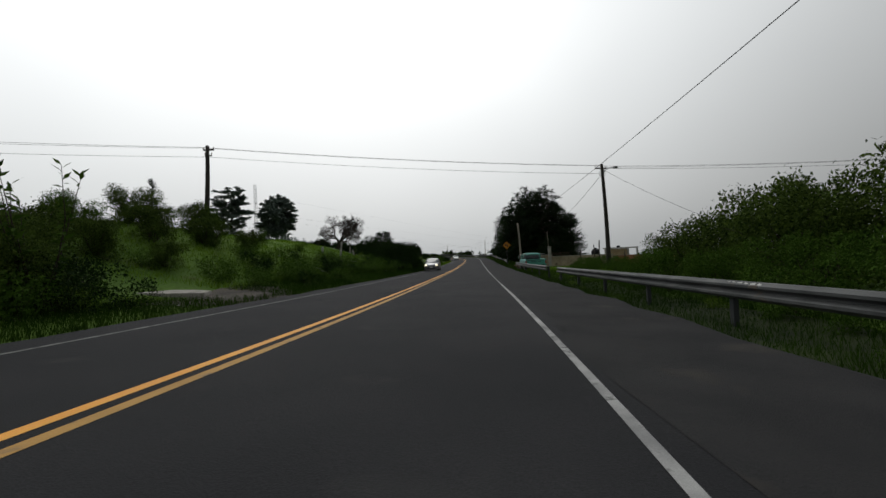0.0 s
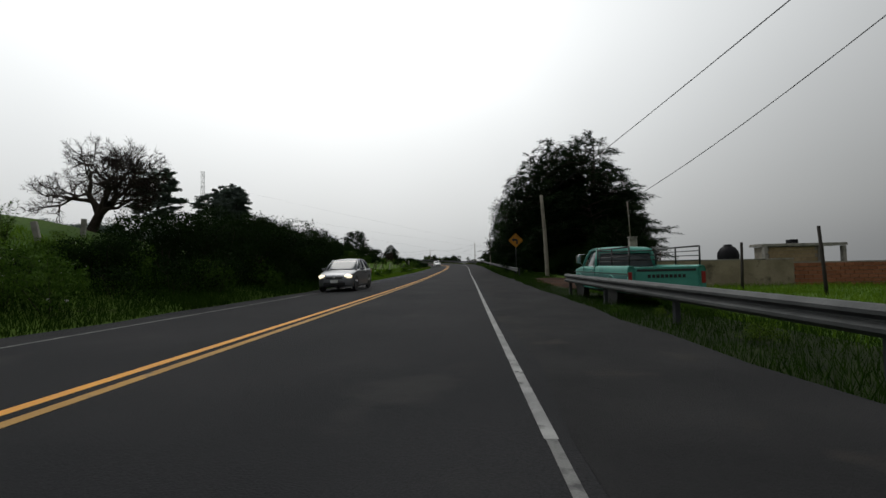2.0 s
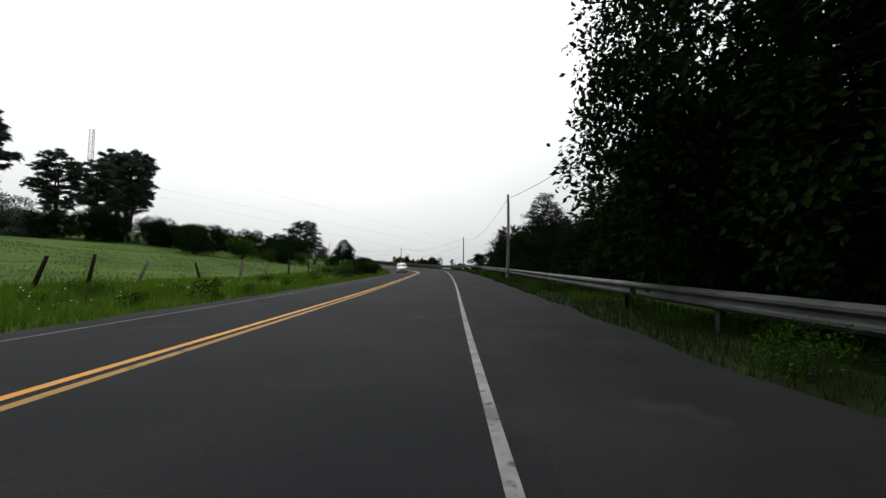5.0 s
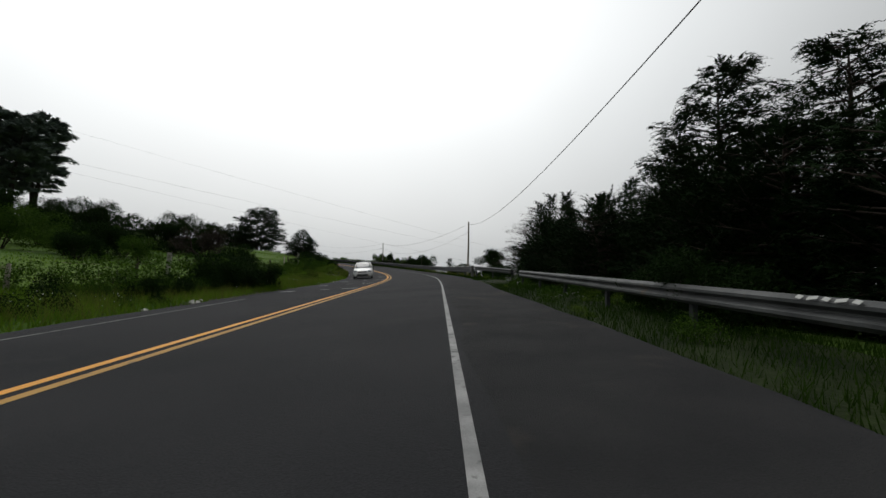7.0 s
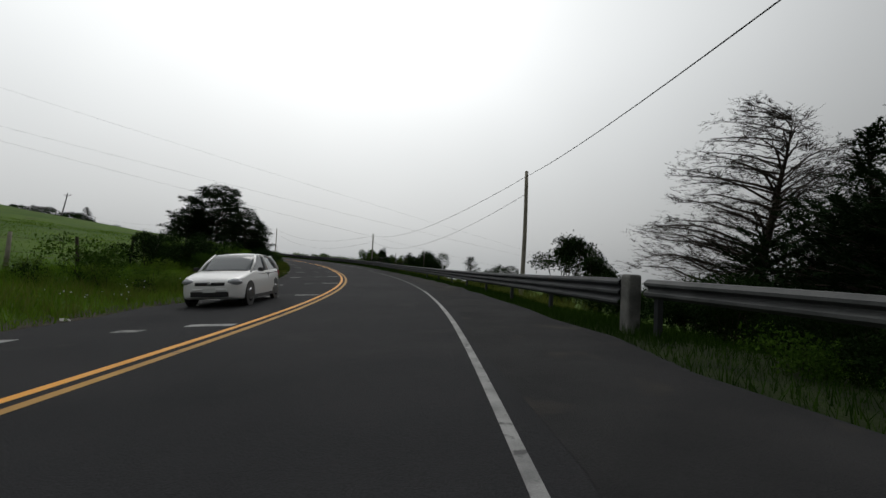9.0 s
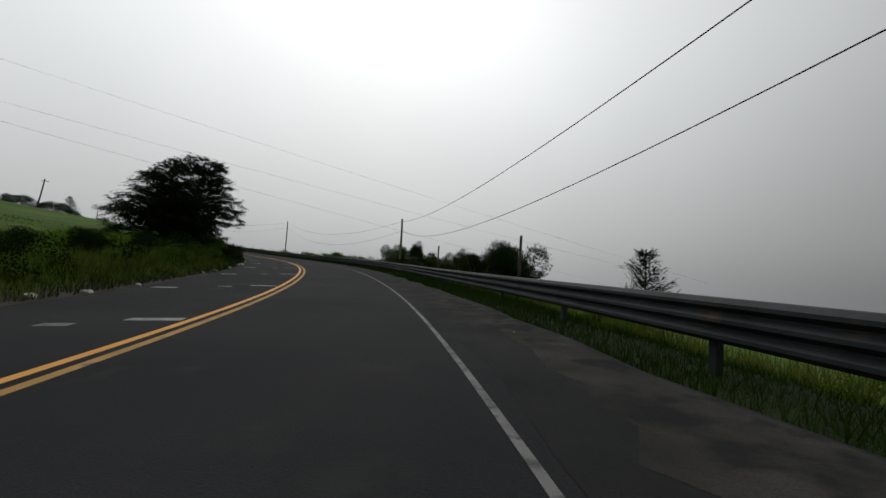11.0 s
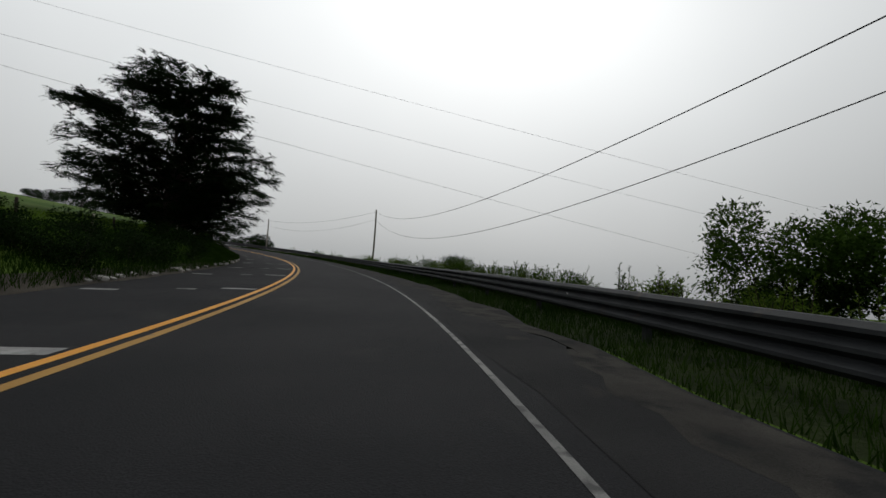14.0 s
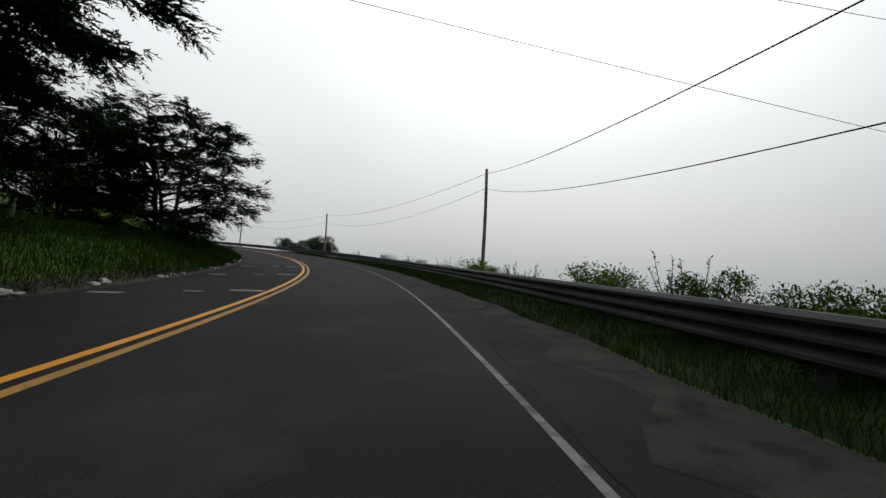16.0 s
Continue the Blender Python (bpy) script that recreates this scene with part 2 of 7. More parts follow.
WIRE = plain("wire_black", (0.006, 0.006, 0.007), 0.85, spec=0.1)
PORCELAIN = plain("brown_porcelain", (0.10, 0.05, 0.03), 0.25)
LAMP_GREY = plain("lamp_housing_grey", (0.20, 0.20, 0.21), 0.5, 0.4)

# ---------------- mesh helpers ----------------


def mesh_of(name, verts, faces, mat=None, smooth=False):
    """A mesh from arrays of vertices and of faces with the same number of corners."""
    verts, faces = np.asarray(verts, np.float32).reshape(-1, 3), np.asarray(faces, np.int32)
    k = faces.shape[1]
    me = bpy.data.meshes.new(name)
    me.vertices.add(len(verts))
    me.vertices.foreach_set("co", verts.ravel())
    me.loops.add(faces.size)
    me.loops.foreach_set("vertex_index", faces.ravel())
    me.polygons.add(len(faces))
    me.polygons.foreach_set("loop_start", np.arange(0, faces.size, k, dtype=np.int32))
    me.polygons.foreach_set("use_smooth", np.full(len(faces), smooth))
    if mat:
        me.materials.append(mat)
    me.update(calc_edges=True)
    return me


def thing(name, m, label, category, group="", kind=""):
    ob = new(name)
    ob.empty_display_size = 0.2
    ob.matrix_world = m
    return tagged(ob, label, category, group, kind)


def part(name, bm, mat, parent, label="", smooth=False):
    """Links a bmesh or a mesh as one object under a thing or a part."""
    if isinstance(bm, bmesh.types.BMesh):
        me = bpy.data.meshes.new(name)
        for fc in bm.faces:
            fc.smooth = smooth
        bm.to_mesh(me)
        bm.free()
    else:
        me = bm
    if mat and not me.materials:
        me.materials.append(mat)
    ob = new(name, me)
    ob.parent = parent
    return tagged(ob, label)


def box(bm, cx, cy, cz, sx, sy, sz, bevel=0.0, m=None):
    made = bmesh.ops.create_cube(bm, size=1.0, matrix=(m or Matrix()) @ Matrix.LocRotScale((cx, cy, cz), None, (sx, sy, sz)))
    if bevel:
        edges = {e for v in made["verts"] for e in v.link_edges}
        bmesh.ops.bevel(bm, geom=list(edges), offset=bevel, segments=2, affect="EDGES", profile=0.6)


def boxed(cx, cy, cz, sx, sy, sz, bevel=0.0, m=None):
    bm = bmesh.new()
    box(bm, cx, cy, cz, sx, sy, sz, bevel, m)
    return bm


def tube(points, radii, sides=8, cap=True):
    """Arrays of vertices and quads of a tube along points."""
    p = np.asarray(points, float)
    r = np.broadcast_to(np.asarray(radii, float), (len(p),))
    t = np.gradient(p, axis=0)
    t /= np.linalg.norm(t, axis=1, keepdims=True) + 1e-9
    ref = np.array([1.0, 0, 0]) if abs(t[0, 0]) < 0.8 else np.array([0, 1.0, 0])
    a = np.cross(t, ref)
    a /= np.linalg.norm(a, axis=1, keepdims=True) + 1e-9
    b = np.cross(t, a)
    ang = np.arange(sides) * 2 * np.pi / sides
    ring = p[:, None] + r[:, None, None] * (np.cos(ang)[None, :, None] * a[:, None] + np.sin(ang)[None, :, None] * b[:, None])
    v = ring.reshape(-1, 3)
    i, j = np.meshgrid(np.arange(len(p) - 1), np.arange(sides), indexing="ij")
    j2 = (j + 1) % sides
    f = np.stack([i * sides + j, i * sides + j2, (i + 1) * sides + j2, (i + 1) * sides + j], -1).reshape(-1, 4)
    if cap:
        n = len(v)
        v = np.vstack([v, p[:1], p[-1:]])
        k = np.arange(0, sides, 2)
        lo = np.stack([k, np.full_like(k, n), (k + 2) % sides, (k + 1) % sides], -1)
        top = (len(p) - 1) * sides
        hi = np.stack([top + k, top + (k + 1) % sides, top + (k + 2) % sides, np.full_like(k, n + 1)], -1)
        f = np.vstack([f, lo, hi])
    return v, f


def joined(pieces):
    vs, fs, n = [], [], 0
    for v, f in pieces:
        vs.append(v)
        fs.append(np.asarray(f) + n)
        n += len(v)
    return np.vstack(vs), np.vstack(fs)


def tube_part(name, points, radii, mat, parent, sides=8, label=""):
    v, f = tube(points, radii, sides)
    return part(name, mesh_of(name, v, f, mat, True), mat, parent, label)


# ---------------- the road's line: curvature, grade and cross fall along its length ----------------
K_AT = np.arange(-20, 421, 20.0)
K = [0.295, 0.295, 0.02, -0.041, 0.069, -0.091, 0.156, -0.028, 0.733, 0.825, 0.62, 0.996, 0.516, 0.903, 0.909] + [0.807] * 8
G_AT = np.arange(-20, 421, 40.0)
GRADE = [-2.047, -0.938, 0.209, 1.478, 1.034, 3.6, 2.995, 5.474, 4.927, 3.976, 3.391, 3.111]
FALL = [-3.693, -1.66, 1.286, 4.15, 7.127, 3.456, 1.95, 1.656, 1.421, 1.008, 0.776, 0.669]
ST = np.arange(-20, 421, 1.0)


def summed(rate):
    total = np.concatenate([[0], np.cumsum((rate[1:] + rate[:-1]) / 2)])
    return total - total[20]


TURN = summed(np.interp(ST, K_AT, K) / 100)
RX, RY = summed(-np.sin(TURN)), summed(np.cos(TURN))
RZ = summed(np.interp(ST, G_AT, GRADE) / 100)
BANK = np.interp(ST, G_AT, FALL) / 100


def line(s, off, up=0.0):
    """Places at stations s along the road's middle, off metres to its right and up metres over its surface."""
    s, off, up = np.broadcast_arrays(np.asarray(s, float), np.asarray(off, float), np.asarray(up, float))
    over = s - np.clip(s, ST[0], ST[-1])
    th, x, y, z, b = (np.interp(s, ST, a) for a in (TURN, RX, RY, RZ, BANK))
    x, y = x - np.sin(th) * over, y + np.cos(th) * over
    side = np.clip(off, -5.0, 7.5)
    return np.stack([x + np.cos(th) * off, y + np.sin(th) * off, z + b * side + up], -1)


def heading(s):
    return math.degrees(float(np.interp(s, ST, TURN)))


# heights of the land beside the road, over the road's surface: rows of stations, columns of distances
LAND_S = [-60, 5, 13, 20, 48, 57, 66, 95, 120, 150, 190, 230, 300, 420]
LEFT_AT = [4.2, 5.2, 7, 9, 14, 20, 40, 85, 200]
LEFT = [
    [-0.05, 0.15, 0.9, 1.8, 3.6, 4.4, 6.0, 8.5, 12],
    [-0.05, 0.10, 0.4, 1.0, 3.0, 4.2, 6.0, 8.5, 12],
    [-0.05, 0.02, 0.1, 0.35, 2.4, 3.8, 5.8, 8.5, 12],
    [-0.05, 0.10, 0.6, 1.3, 3.4, 4.4, 6.0, 8.5, 12],
    [-0.05, 0.25, 1.0, 1.9, 3.3, 4.1, 5.3, 7.5, 11],
    [-0.05, 0.2, 0.75, 1.4, 2.35, 3.05, 4.25, 6.3, 10],
    [-0.05, 0.15, 0.5, 0.9, 1.4, 2.0, 3.2, 5.2, 9],
    [-0.05, 0.05, 0.2, 0.3, 0.65, 1.2, 3.0, 5.2, 9],
    [-0.05, 0.05, 0.2, 0.35, 0.85, 1.5, 3.3, 5.6, 9],
    [-0.05, 0.15, 0.4, 0.6, 1.15, 1.9, 3.9, 6.5, 9.5],
    [-0.05, 0.4, 1.1, 1.5, 1.9, 2.3, 4.0, 6.0, 9],
    [-0.05, 0.4, 1.2, 1.6, 2.5, 3.1, 5.0, 7.0, 10],
    [-0.05, 0.3, 1.1, 1.7, 3.3, 4.1, 6.0, 8.0, 11],
    [-0.05, 0.3, 1.1, 1.7, 3.3, 4.1, 6.0, 8.0, 11],
]
RIGHT_AT = [5.4, 6.0, 7.2, 10, 14, 20, 40, 100, 300]
RIGHT = [
    [-0.05, -0.12, -0.2, -0.1, 0.1, 0.0, -1.0, -6, -40],
    [-0.05, -0.12, -0.2, -0.1, 0.1, 0.0, -1.0, -6, -40],
    [-0.05, -0.12, -0.2, -0.1, 0.1, 0.0, -1.0, -6, -40],
    [-0.05, -0.12, -0.2, -0.1, 0.1, 0.0, -1.0, -6, -40],
    [-0.05, -0.12, -0.2, -0.2, -0.1, -0.2, -1.0, -8, -40],
    [-0.05, -0.08, -0.12, -0.22, -0.3, -0.3, -1.5, -9, -40],
    [-0.05, -0.05, 0.0, 0.1, -0.1, -1.0, -3.0, -12, -40],
    [-0.05, -0.1, -0.15, -0.15, -0.4, -1.0, -5.0, -20, -60],
    [-0.05, -0.1, -0.15, -0.2, -0.6, -2.0, -8.0, -25, -70],
    [-0.05, -0.1, -0.3, -0.8, -2.2, -5.0, -16.0, -45, -90],
    [-0.05, -0.06, 0.0, -0.2, -2.0, -6.0, -18.0, -50, -90],
    [-0.05, -0.06, 0.0, -0.2, -2.4, -7.0, -20.0, -50, -90],
    [-0.05, -0.06, 0.0, -0.5, -3.0, -7.0, -18.0, -45, -90],
    [-0.05, -0.06, 0.0, -0.5, -3.0, -7.0, -18.0, -45, -90],
]


def table(s, a, rows, at):
    rows = np.asarray(rows, float)
    columns = np.stack([np.interp(s, LAND_S, rows[:, i]) for i in range(rows.shape[1])], -1)
    i = np.clip(np.searchsorted(at, a) - 1, 0, len(at) - 2)
    at = np.asarray(at, float)
    u = np.clip((a - at[i]) / (at[i + 1] - at[i]), 0, 1)
    pick = np.arange(len(a))
    return columns[pick, i] * (1 - u) + columns[pick, i + 1] * u


def waves(x, y):
    return (np.sin(x * 0.31 + 1.3 * np.sin(y * 0.17)) + np.sin(y * 0.37 + 1.1 * np.sin(x * 0.23 + 2)) + 0.6 * np.sin(x * 0.9 + y * 0.71) + 0.5 * np.sin(y * 1.3 - x * 0.8)) / 3.1


def land(s, off):
    """The land's height over the road's surface."""
    s, off = np.atleast_1d(np.asarray(s, float)), np.atleast_1d(np.asarray(off, float))
    s, off = np.broadcast_arrays(s, off)
    h = np.where(off < 0, table(s, np.abs(off), LEFT, LEFT_AT), table(s, np.abs(off), RIGHT, RIGHT_AT))
    p = line(s, off)
    rough = np.clip((np.abs(off) - 5.4) / 5, 0, 1) * 0.16 + np.clip((np.abs(off) - 20) / 60, 0, 1) * 0.5
    return h + waves(p[..., 0], p[..., 1]) * rough


def on_land(s, off, up=0.0):
    """A place on the ground beside the road."""
    return Vector(line(float(s), float(off), float(land(s, off)[0]) + up))


def stand(s, off, turn=0.0, up=0.0, size=1.0, tilt=0.0, lean=0.0):
    p = on_land(s, off, up)
    return pose(p.x, p.y, p.z, tilt, lean, heading(s) + turn) @ Matrix.Diagonal((size, size, size, 1))


def land_at(x, y):
    """The ground's height at places of the plan."""
    x, y = np.asarray(x, float), np.asarray(y, float)
    wide = np.arange(-320, 700, 4.0)
    q = line(wide, 0 * wide)
    j = ((x[:, None] - q[None, :, 0]) ** 2 + (y[:, None] - q[None, :, 1]) ** 2).argmin(1)
    s = wide[j]
    th = np.interp(s, ST, TURN)
    dx, dy = x - q[j, 0], y - q[j, 1]
    off = dx * np.cos(th) + dy * np.sin(th)
    s = s - dx * np.sin(th) + dy * np.cos(th)
    return line(s, off)[:, 2] + land(s, off)


# ---------------- ground: one sheet from the road's verge to the horizon ----------------
from mathutils.geometry import delaunay_2d_cdt

near_s = np.arange(-36, 320, 3.0)
near_off = np.array([-60, -50, -42, -35, -29, -24, -20, -17, -14, -11.5, -9.5, -8, -7, -6.2, -5.6, -5.2, -4.6, -4.0, -2, 0, 2, 4, 5.2, 5.6, 6.0, 6.5, 7.2, 8, 9, 10, 12, 14, 17, 20, 25, 31, 40, 50, 62])
gs, go = (a.ravel() for a in np.meshgrid(near_s, near_off, indexing="ij"))
gp = line(gs, go)
keep = np.ones(len(gp), bool)
under = (go > -4.15) & (go < 5.3)
gp[:, 2] += np.where(under, -0.3, land(gs, go))
far_xy = []
for radius in (180, 210, 250, 300, 370, 460, 600, 800, 1100, 1500, 2100, 3000, 4500):
    for k in range(72):
        a = 2 * math.pi * (k + 0.5 * (radius % 3)) / 72
        far_xy.append((-30 + radius * math.cos(a), 130 + radius * math.sin(a)))
for gx in range(-180, 190, 14):
    for gy in range(-110, 400, 14):
        far_xy.append((gx + 3 * math.sin(gy), gy + 3 * math.sin(gx)))
far_xy = np.array(far_xy)
close = ((far_xy[:, None] - gp[None, ::5, :2]) ** 2).sum(-1).min(1)
inside = close < 11.0**2
far_xy = far_xy[~inside]
fz = land_at(far_xy[:, 0], far_xy[:, 1])
# where the arms of the curve would cross, the sheet keeps one height for each place
order = np.abs(go) < 45
gp = gp[order]
all_xyz = np.vstack([gp, np.column_stack([far_xy, fz])])
done = delaunay_2d_cdt([Vector(p[:2]) for p in all_xyz], [], [], 0, 0.01)
zs = [float(np.mean([all_xyz[i, 2] for i in ids])) if ids else 0.0 for ids in done[3]]
ground_mesh = mesh_of("ground", [(p.x, p.y, z) for p, z in zip(done[0], zs)], [f for f in done[2] if len(f) == 3], GROUND, True)
tagged(new("ground", ground_mesh), "rough green pasture and grassy road banks", "ground", kind="structure")


def strip(name, s, cols, mat, up, parent=None):
    """A sheet along the road between the distances cols, each a number or a list along s."""
    s = np.asarray(s, float)
    pts = np.stack([line(s, np.broadcast_to(c, s.shape), up) for c in cols], 1)
    n, k = pts.shape[:2]
    i, j = np.meshgrid(np.arange(n - 1), np.arange(k - 1), indexing="ij")
    f = np.stack([i * k + j, i * k + j + 1, (i + 1) * k + j + 1, (i + 1) * k + j], -1).reshape(-1, 4)
    ob = new(name, mesh_of(name, pts.reshape(-1, 3), f, mat, True))
    ob.parent = parent
    return ob


rng = np.random.default_rng(4)
road_s = np.arange(-36, 380, 2.0)
right_edge = np.interp(road_s, [-40, 75, 110, 131, 150, 183, 400], [6.2, 6.35, 6.27, 6.03, 5.8, 5.6, 5.55]) + 0.09 * np.sin(road_s * 1.7) + rng.normal(0, 0.06, len(road_s))
left_edge = -4.1 + 0.08 * np.sin(road_s * 1.3) + rng.normal(0, 0.06, len(road_s))
road = strip("road", road_s, [left_edge - 0.3, left_edge, -3.2, -1.6, 0, 1.9, 3.8, right_edge, right_edge + 0.3], ASPHALT, 0.0)
tagged(road, "worn dark grey asphalt two-lane road", "road", kind="structure")
co = np.empty(len(road.data.vertices) * 3, np.float32)
road.data.vertices.foreach_get("co", co)
co = co.reshape(-1, 9, 3)
co[:, 0, 2] -= 0.12
co[:, 8, 2] -= 0.12
road.data.vertices.foreach_set("co", co.ravel())


def mark(name, label, s, lo, hi, mat):
    return tagged(strip(name, s, [lo, hi], mat, 0.004), label, "road marking", kind="structure")


fine_s = np.arange(-30, 370, 1.0)
mark("yellow_line", "solid yellow centre line", fine_s, -0.20, -0.07, YELLOW)
mark("yellow_line", "worn pale yellow centre line", fine_s, 0.07, 0.20, YELLOW_OLD)
for s0, s1, mat, wide, label in ((-30, 20, WHITE_PAINT, 0.09, "worn white edge line with gaps"), (20, 34, WHITE_FAINT, 0.07, "almost worn away white edge line"), (34, 150, WHITE_PAINT, 0.09, "worn white edge line with gaps"), (150, 370, WHITE_FAINT, 0.07, "thin faded white edge line in the bend")):
    mark("white_edge_line", label, np.arange(s0, s1 + 0.5, 1.0), 3.825 - wide / 2, 3.825 + wide / 2, mat)
mark("white_edge_line", "thin faded white edge line", np.arange(-30, 121, 1.0), -3.20, -3.12, WHITE_FAINT)
for k, s in enumerate((126, 132.5, 140, 148.3, 157, 165.5, 174, 182.5, 190.8, 199, 207, 215, 223, 232, 240.6, 249)):
    mark("cross_bar", "worn white warning bar across the lane", np.array([s, s + 0.15, s + 0.32]), -1.15, -0.28, WHITE_PAINT)
    mark("cross_bar", "faded white warning bar in the lane", np.array([s - 0.6, s - 0.45, s - 0.3]), -2.05, -1.6, WHITE_FAINT)
    mark("cross_bar", "worn white warning bar at the road edge", np.array([s - 1.5, s - 1.3, s - 1.15]), -3.7, -3.0, WHITE_PAINT)

shoulder = strip("shoulder", road_s, [4.02 + 0.1 * np.sin(road_s * 0.9), (4.02 + right_edge) / 2, right_edge - 0.05], SHOULDER, 0.004)
tagged(shoulder, "gritty lighter asphalt shoulder beside the lane", "road", kind="structure")
DUST = material("pale_road_grit", (0.030, 0.029, 0.027), (0.060, 0.057, 0.051), 0.95, 1.5, bump=0.7, bump_scale=70, fine=(0.5, 1.4), spec=0.05, stain=(0.022, 0.022, 0.022), stain_scale=2.2, stain_at=0.5)
grit_s = np.arange(150, 331, 0.5)
grit_edge = np.interp(grit_s, road_s, right_edge)
grit = strip("grit_strip", grit_s, [4.8 + 0.2 * np.sin(grit_s * 0.7) + rng.normal(0, 0.16, len(grit_s)), 5.25, grit_edge - 0.06], DUST, 0.006)
tagged(grit, "pale dusty grit along the outer edge of the bend", "road", kind="structure")
verge_s = np.arange(-30, 330, 2.0)
verge_r = np.interp(verge_s, road_s, right_edge)
cols = [verge_r - 0.1, verge_r + 0.35, verge_r + 0.9, verge_r + 1.6, verge_r + 2.4, verge_r + 2.9]
verge = strip("verge_soil", verge_s, cols, SOIL, 0.0)
co = np.empty(len(verge.data.vertices) * 3, np.float32)
verge.data.vertices.foreach_get("co", co)
co = co.reshape(len(verge_s), 6, 3)
for k, c in enumerate(cols):
    co[:, k, 2] += land(verge_s, c) + (0.05 if 0 < k < 5 else -0.08)
verge.data.vertices.foreach_set("co", co.ravel())
tagged(verge, "dark weedy soil strip below the guard rail", "ground", kind="structure")

# ---------------- guard rails ----------------
W_BEAM = [(0.02, 0.0), (-0.025, -0.004), (-0.085, -0.055), (-0.085, -0.095), (-0.01, -0.145), (-0.01, -0.165), (-0.085, -0.215), (-0.085, -0.255), (-0.025, -0.306), (0.0, -0.31)]
THRIE_BEAM = [(0.02, 0.0), (-0.03, -0.004), (-0.085, -0.055), (-0.085, -0.095), (-0.01, -0.150), (-0.01, -0.170), (-0.085, -0.225), (-0.085, -0.265),
              (-0.01, -0.320), (-0.01, -0.340), (-0.085, -0.395), (-0.085, -0.435), (-0.025, -0.486), (0.0, -0.49)]


def beam_piece(s0, s1, off0, off1, top0, top1, shape, lap):
    """One sheet of rail with its folds and the thickness of its steel."""
    s, off, top = np.linspace(s0, s1, 5), np.linspace(off0, off1, 5), np.linspace(top0, top1, 5)
    outer = np.stack([line(s, off + d - lap, top + h) for d, h in shape], 1)
    inner = np.stack([line(s, off + d - lap + 0.012, top + h) for d, h in shape], 1)
    loop = np.concatenate([outer, inner[:, ::-1]], 1)
    n, k = loop.shape[:2]
    i, j = np.meshgrid(np.arange(n - 1), np.arange(k), indexing="ij")
    f = np.stack([i * k + j, (i + 1) * k + j, (i + 1) * k + (j + 1) % k, i * k + (j + 1) % k], -1).reshape(-1, 4)
    return loop.reshape(-1, 3), f


def guard_rail(s0, s1, offs, tops, shape, mat, label, post_every=3.8):
    """Folded sheets on posts; offs and tops: distances from the road's middle and heights of the upper edge along the stations."""
    rail = thing("guard_rail", Matrix(), label, "guard rail", "guard rails along the road", "")
    count = max(1, round((s1 - s0) / post_every))
    ends = np.linspace(s0, s1, count + 1)
    at, top = np.interp(ends, *offs), np.interp(ends, *tops)
    for i in range(count):
        v, f = beam_piece(ends[i] - 0.12, ends[i + 1] + 0.12, at[i], at[i + 1], top[i], top[i + 1], shape, 0.004 * (i % 2))
        part("beam", mesh_of("beam", v, f, mat), mat, rail)
    for s, off, h in zip(ends, at, top):
        p = line(s, off + 0.11, 0)
        bm = bmesh.new()
        base = float(land(s, off + 0.11)[0]) - 0.3
        m = pose(*p, 0, 0, heading(s))
        box(bm, 0, 0, (h - 0.03 + base) / 2, 0.09, 0.12, h - 0.03 - base, 0.008, m)
        box(bm, -0.065, 0, h - 0.17, 0.05, 0.14, 0.26, 0, m)
        # Posts take the darker steel to imitate the shade below the beam.
        part("post", bm, STEEL_DARK, rail)
    return rail


first_rail = guard_rail(-22, 23.0, ([-40, 8, 23], [7.4, 7.15, 7.0]), ([-40, 23], [0.65, 0.67]), W_BEAM, STEEL, "grey weathered steel guard rail with a plain end")
guard_rail(27.3, 47.8, ([0, 100], [7.1, 7.1]), ([0, 100], [0.66, 0.66]), W_BEAM, STEEL, "short grey steel guard rail in front of a parked pickup")
long_rail = guard_rail(63.5, 126.6, ([60, 75, 127], [7.0, 7.6, 7.85]), ([60, 80, 127], [0.68, 0.64, 0.64]), W_BEAM, STEEL, "long grey steel guard rail beside dark cypresses")
guard_rail(132.0, 138.6, ([132, 139], [8.35, 6.85]), ([132, 139], [0.66, 0.80]), W_BEAM, STEEL, "short grey steel guard rail ending at a concrete block")
guard_rail(139.3, 330, ([139, 155, 183, 400], [6.72, 6.6, 6.6, 6.6]), ([139, 155, 183, 400], [0.80, 0.76, 0.74, 0.74]), THRIE_BEAM, STEEL_DARK, "tall dark three-fold steel guard rail above the valley")

CHALK = plain("pale_paint_marks", (0.42, 0.42, 0.40), 0.8, spec=0.1)
for rail, s0, off, top, count in ((first_rail, 7.0, 7.15, 0.656, 6), (long_rail, 108.7, 7.74, 0.649, 5)):
    for k in range(count):
        p = line(s0 + 0.17 * k, off - 0.061, top - 0.028)
        part("paint_mark", boxed(0, 0, 0, 0.004, 0.09 + 0.03 * (k % 2), 0.052, 0, pose(*p, 0, 45, heading(s0)) @ pose(0, 0, 0, 12 * (-1) ** k, 0, 0)), CHALK, rail, "pale scrawled paint mark")

bm = bmesh.new()
box(bm, 0, 0, 0.3, 0.22, 0.34, 1.24, 0.05)
block = thing("rail_end_block", pose(*line(139.0, 6.78, -0.05), 0, 0, heading(139)), "pale weathered concrete block between two guard rails", "concrete block")
part("block", bm, BLOCK_GREY, block)

# ---------------- poles, lamps and wires ----------------


def hang(a, b, sag, count=24):
    a, b = np.asarray(a, float), np.asarray(b, float)
    u = np.linspace(0, 1, count)[:, None]
    p = a + (b - a) * u
    p[:, 2] -= sag * 4 * u[:, 0] * (1 - u[:, 0])
    return p


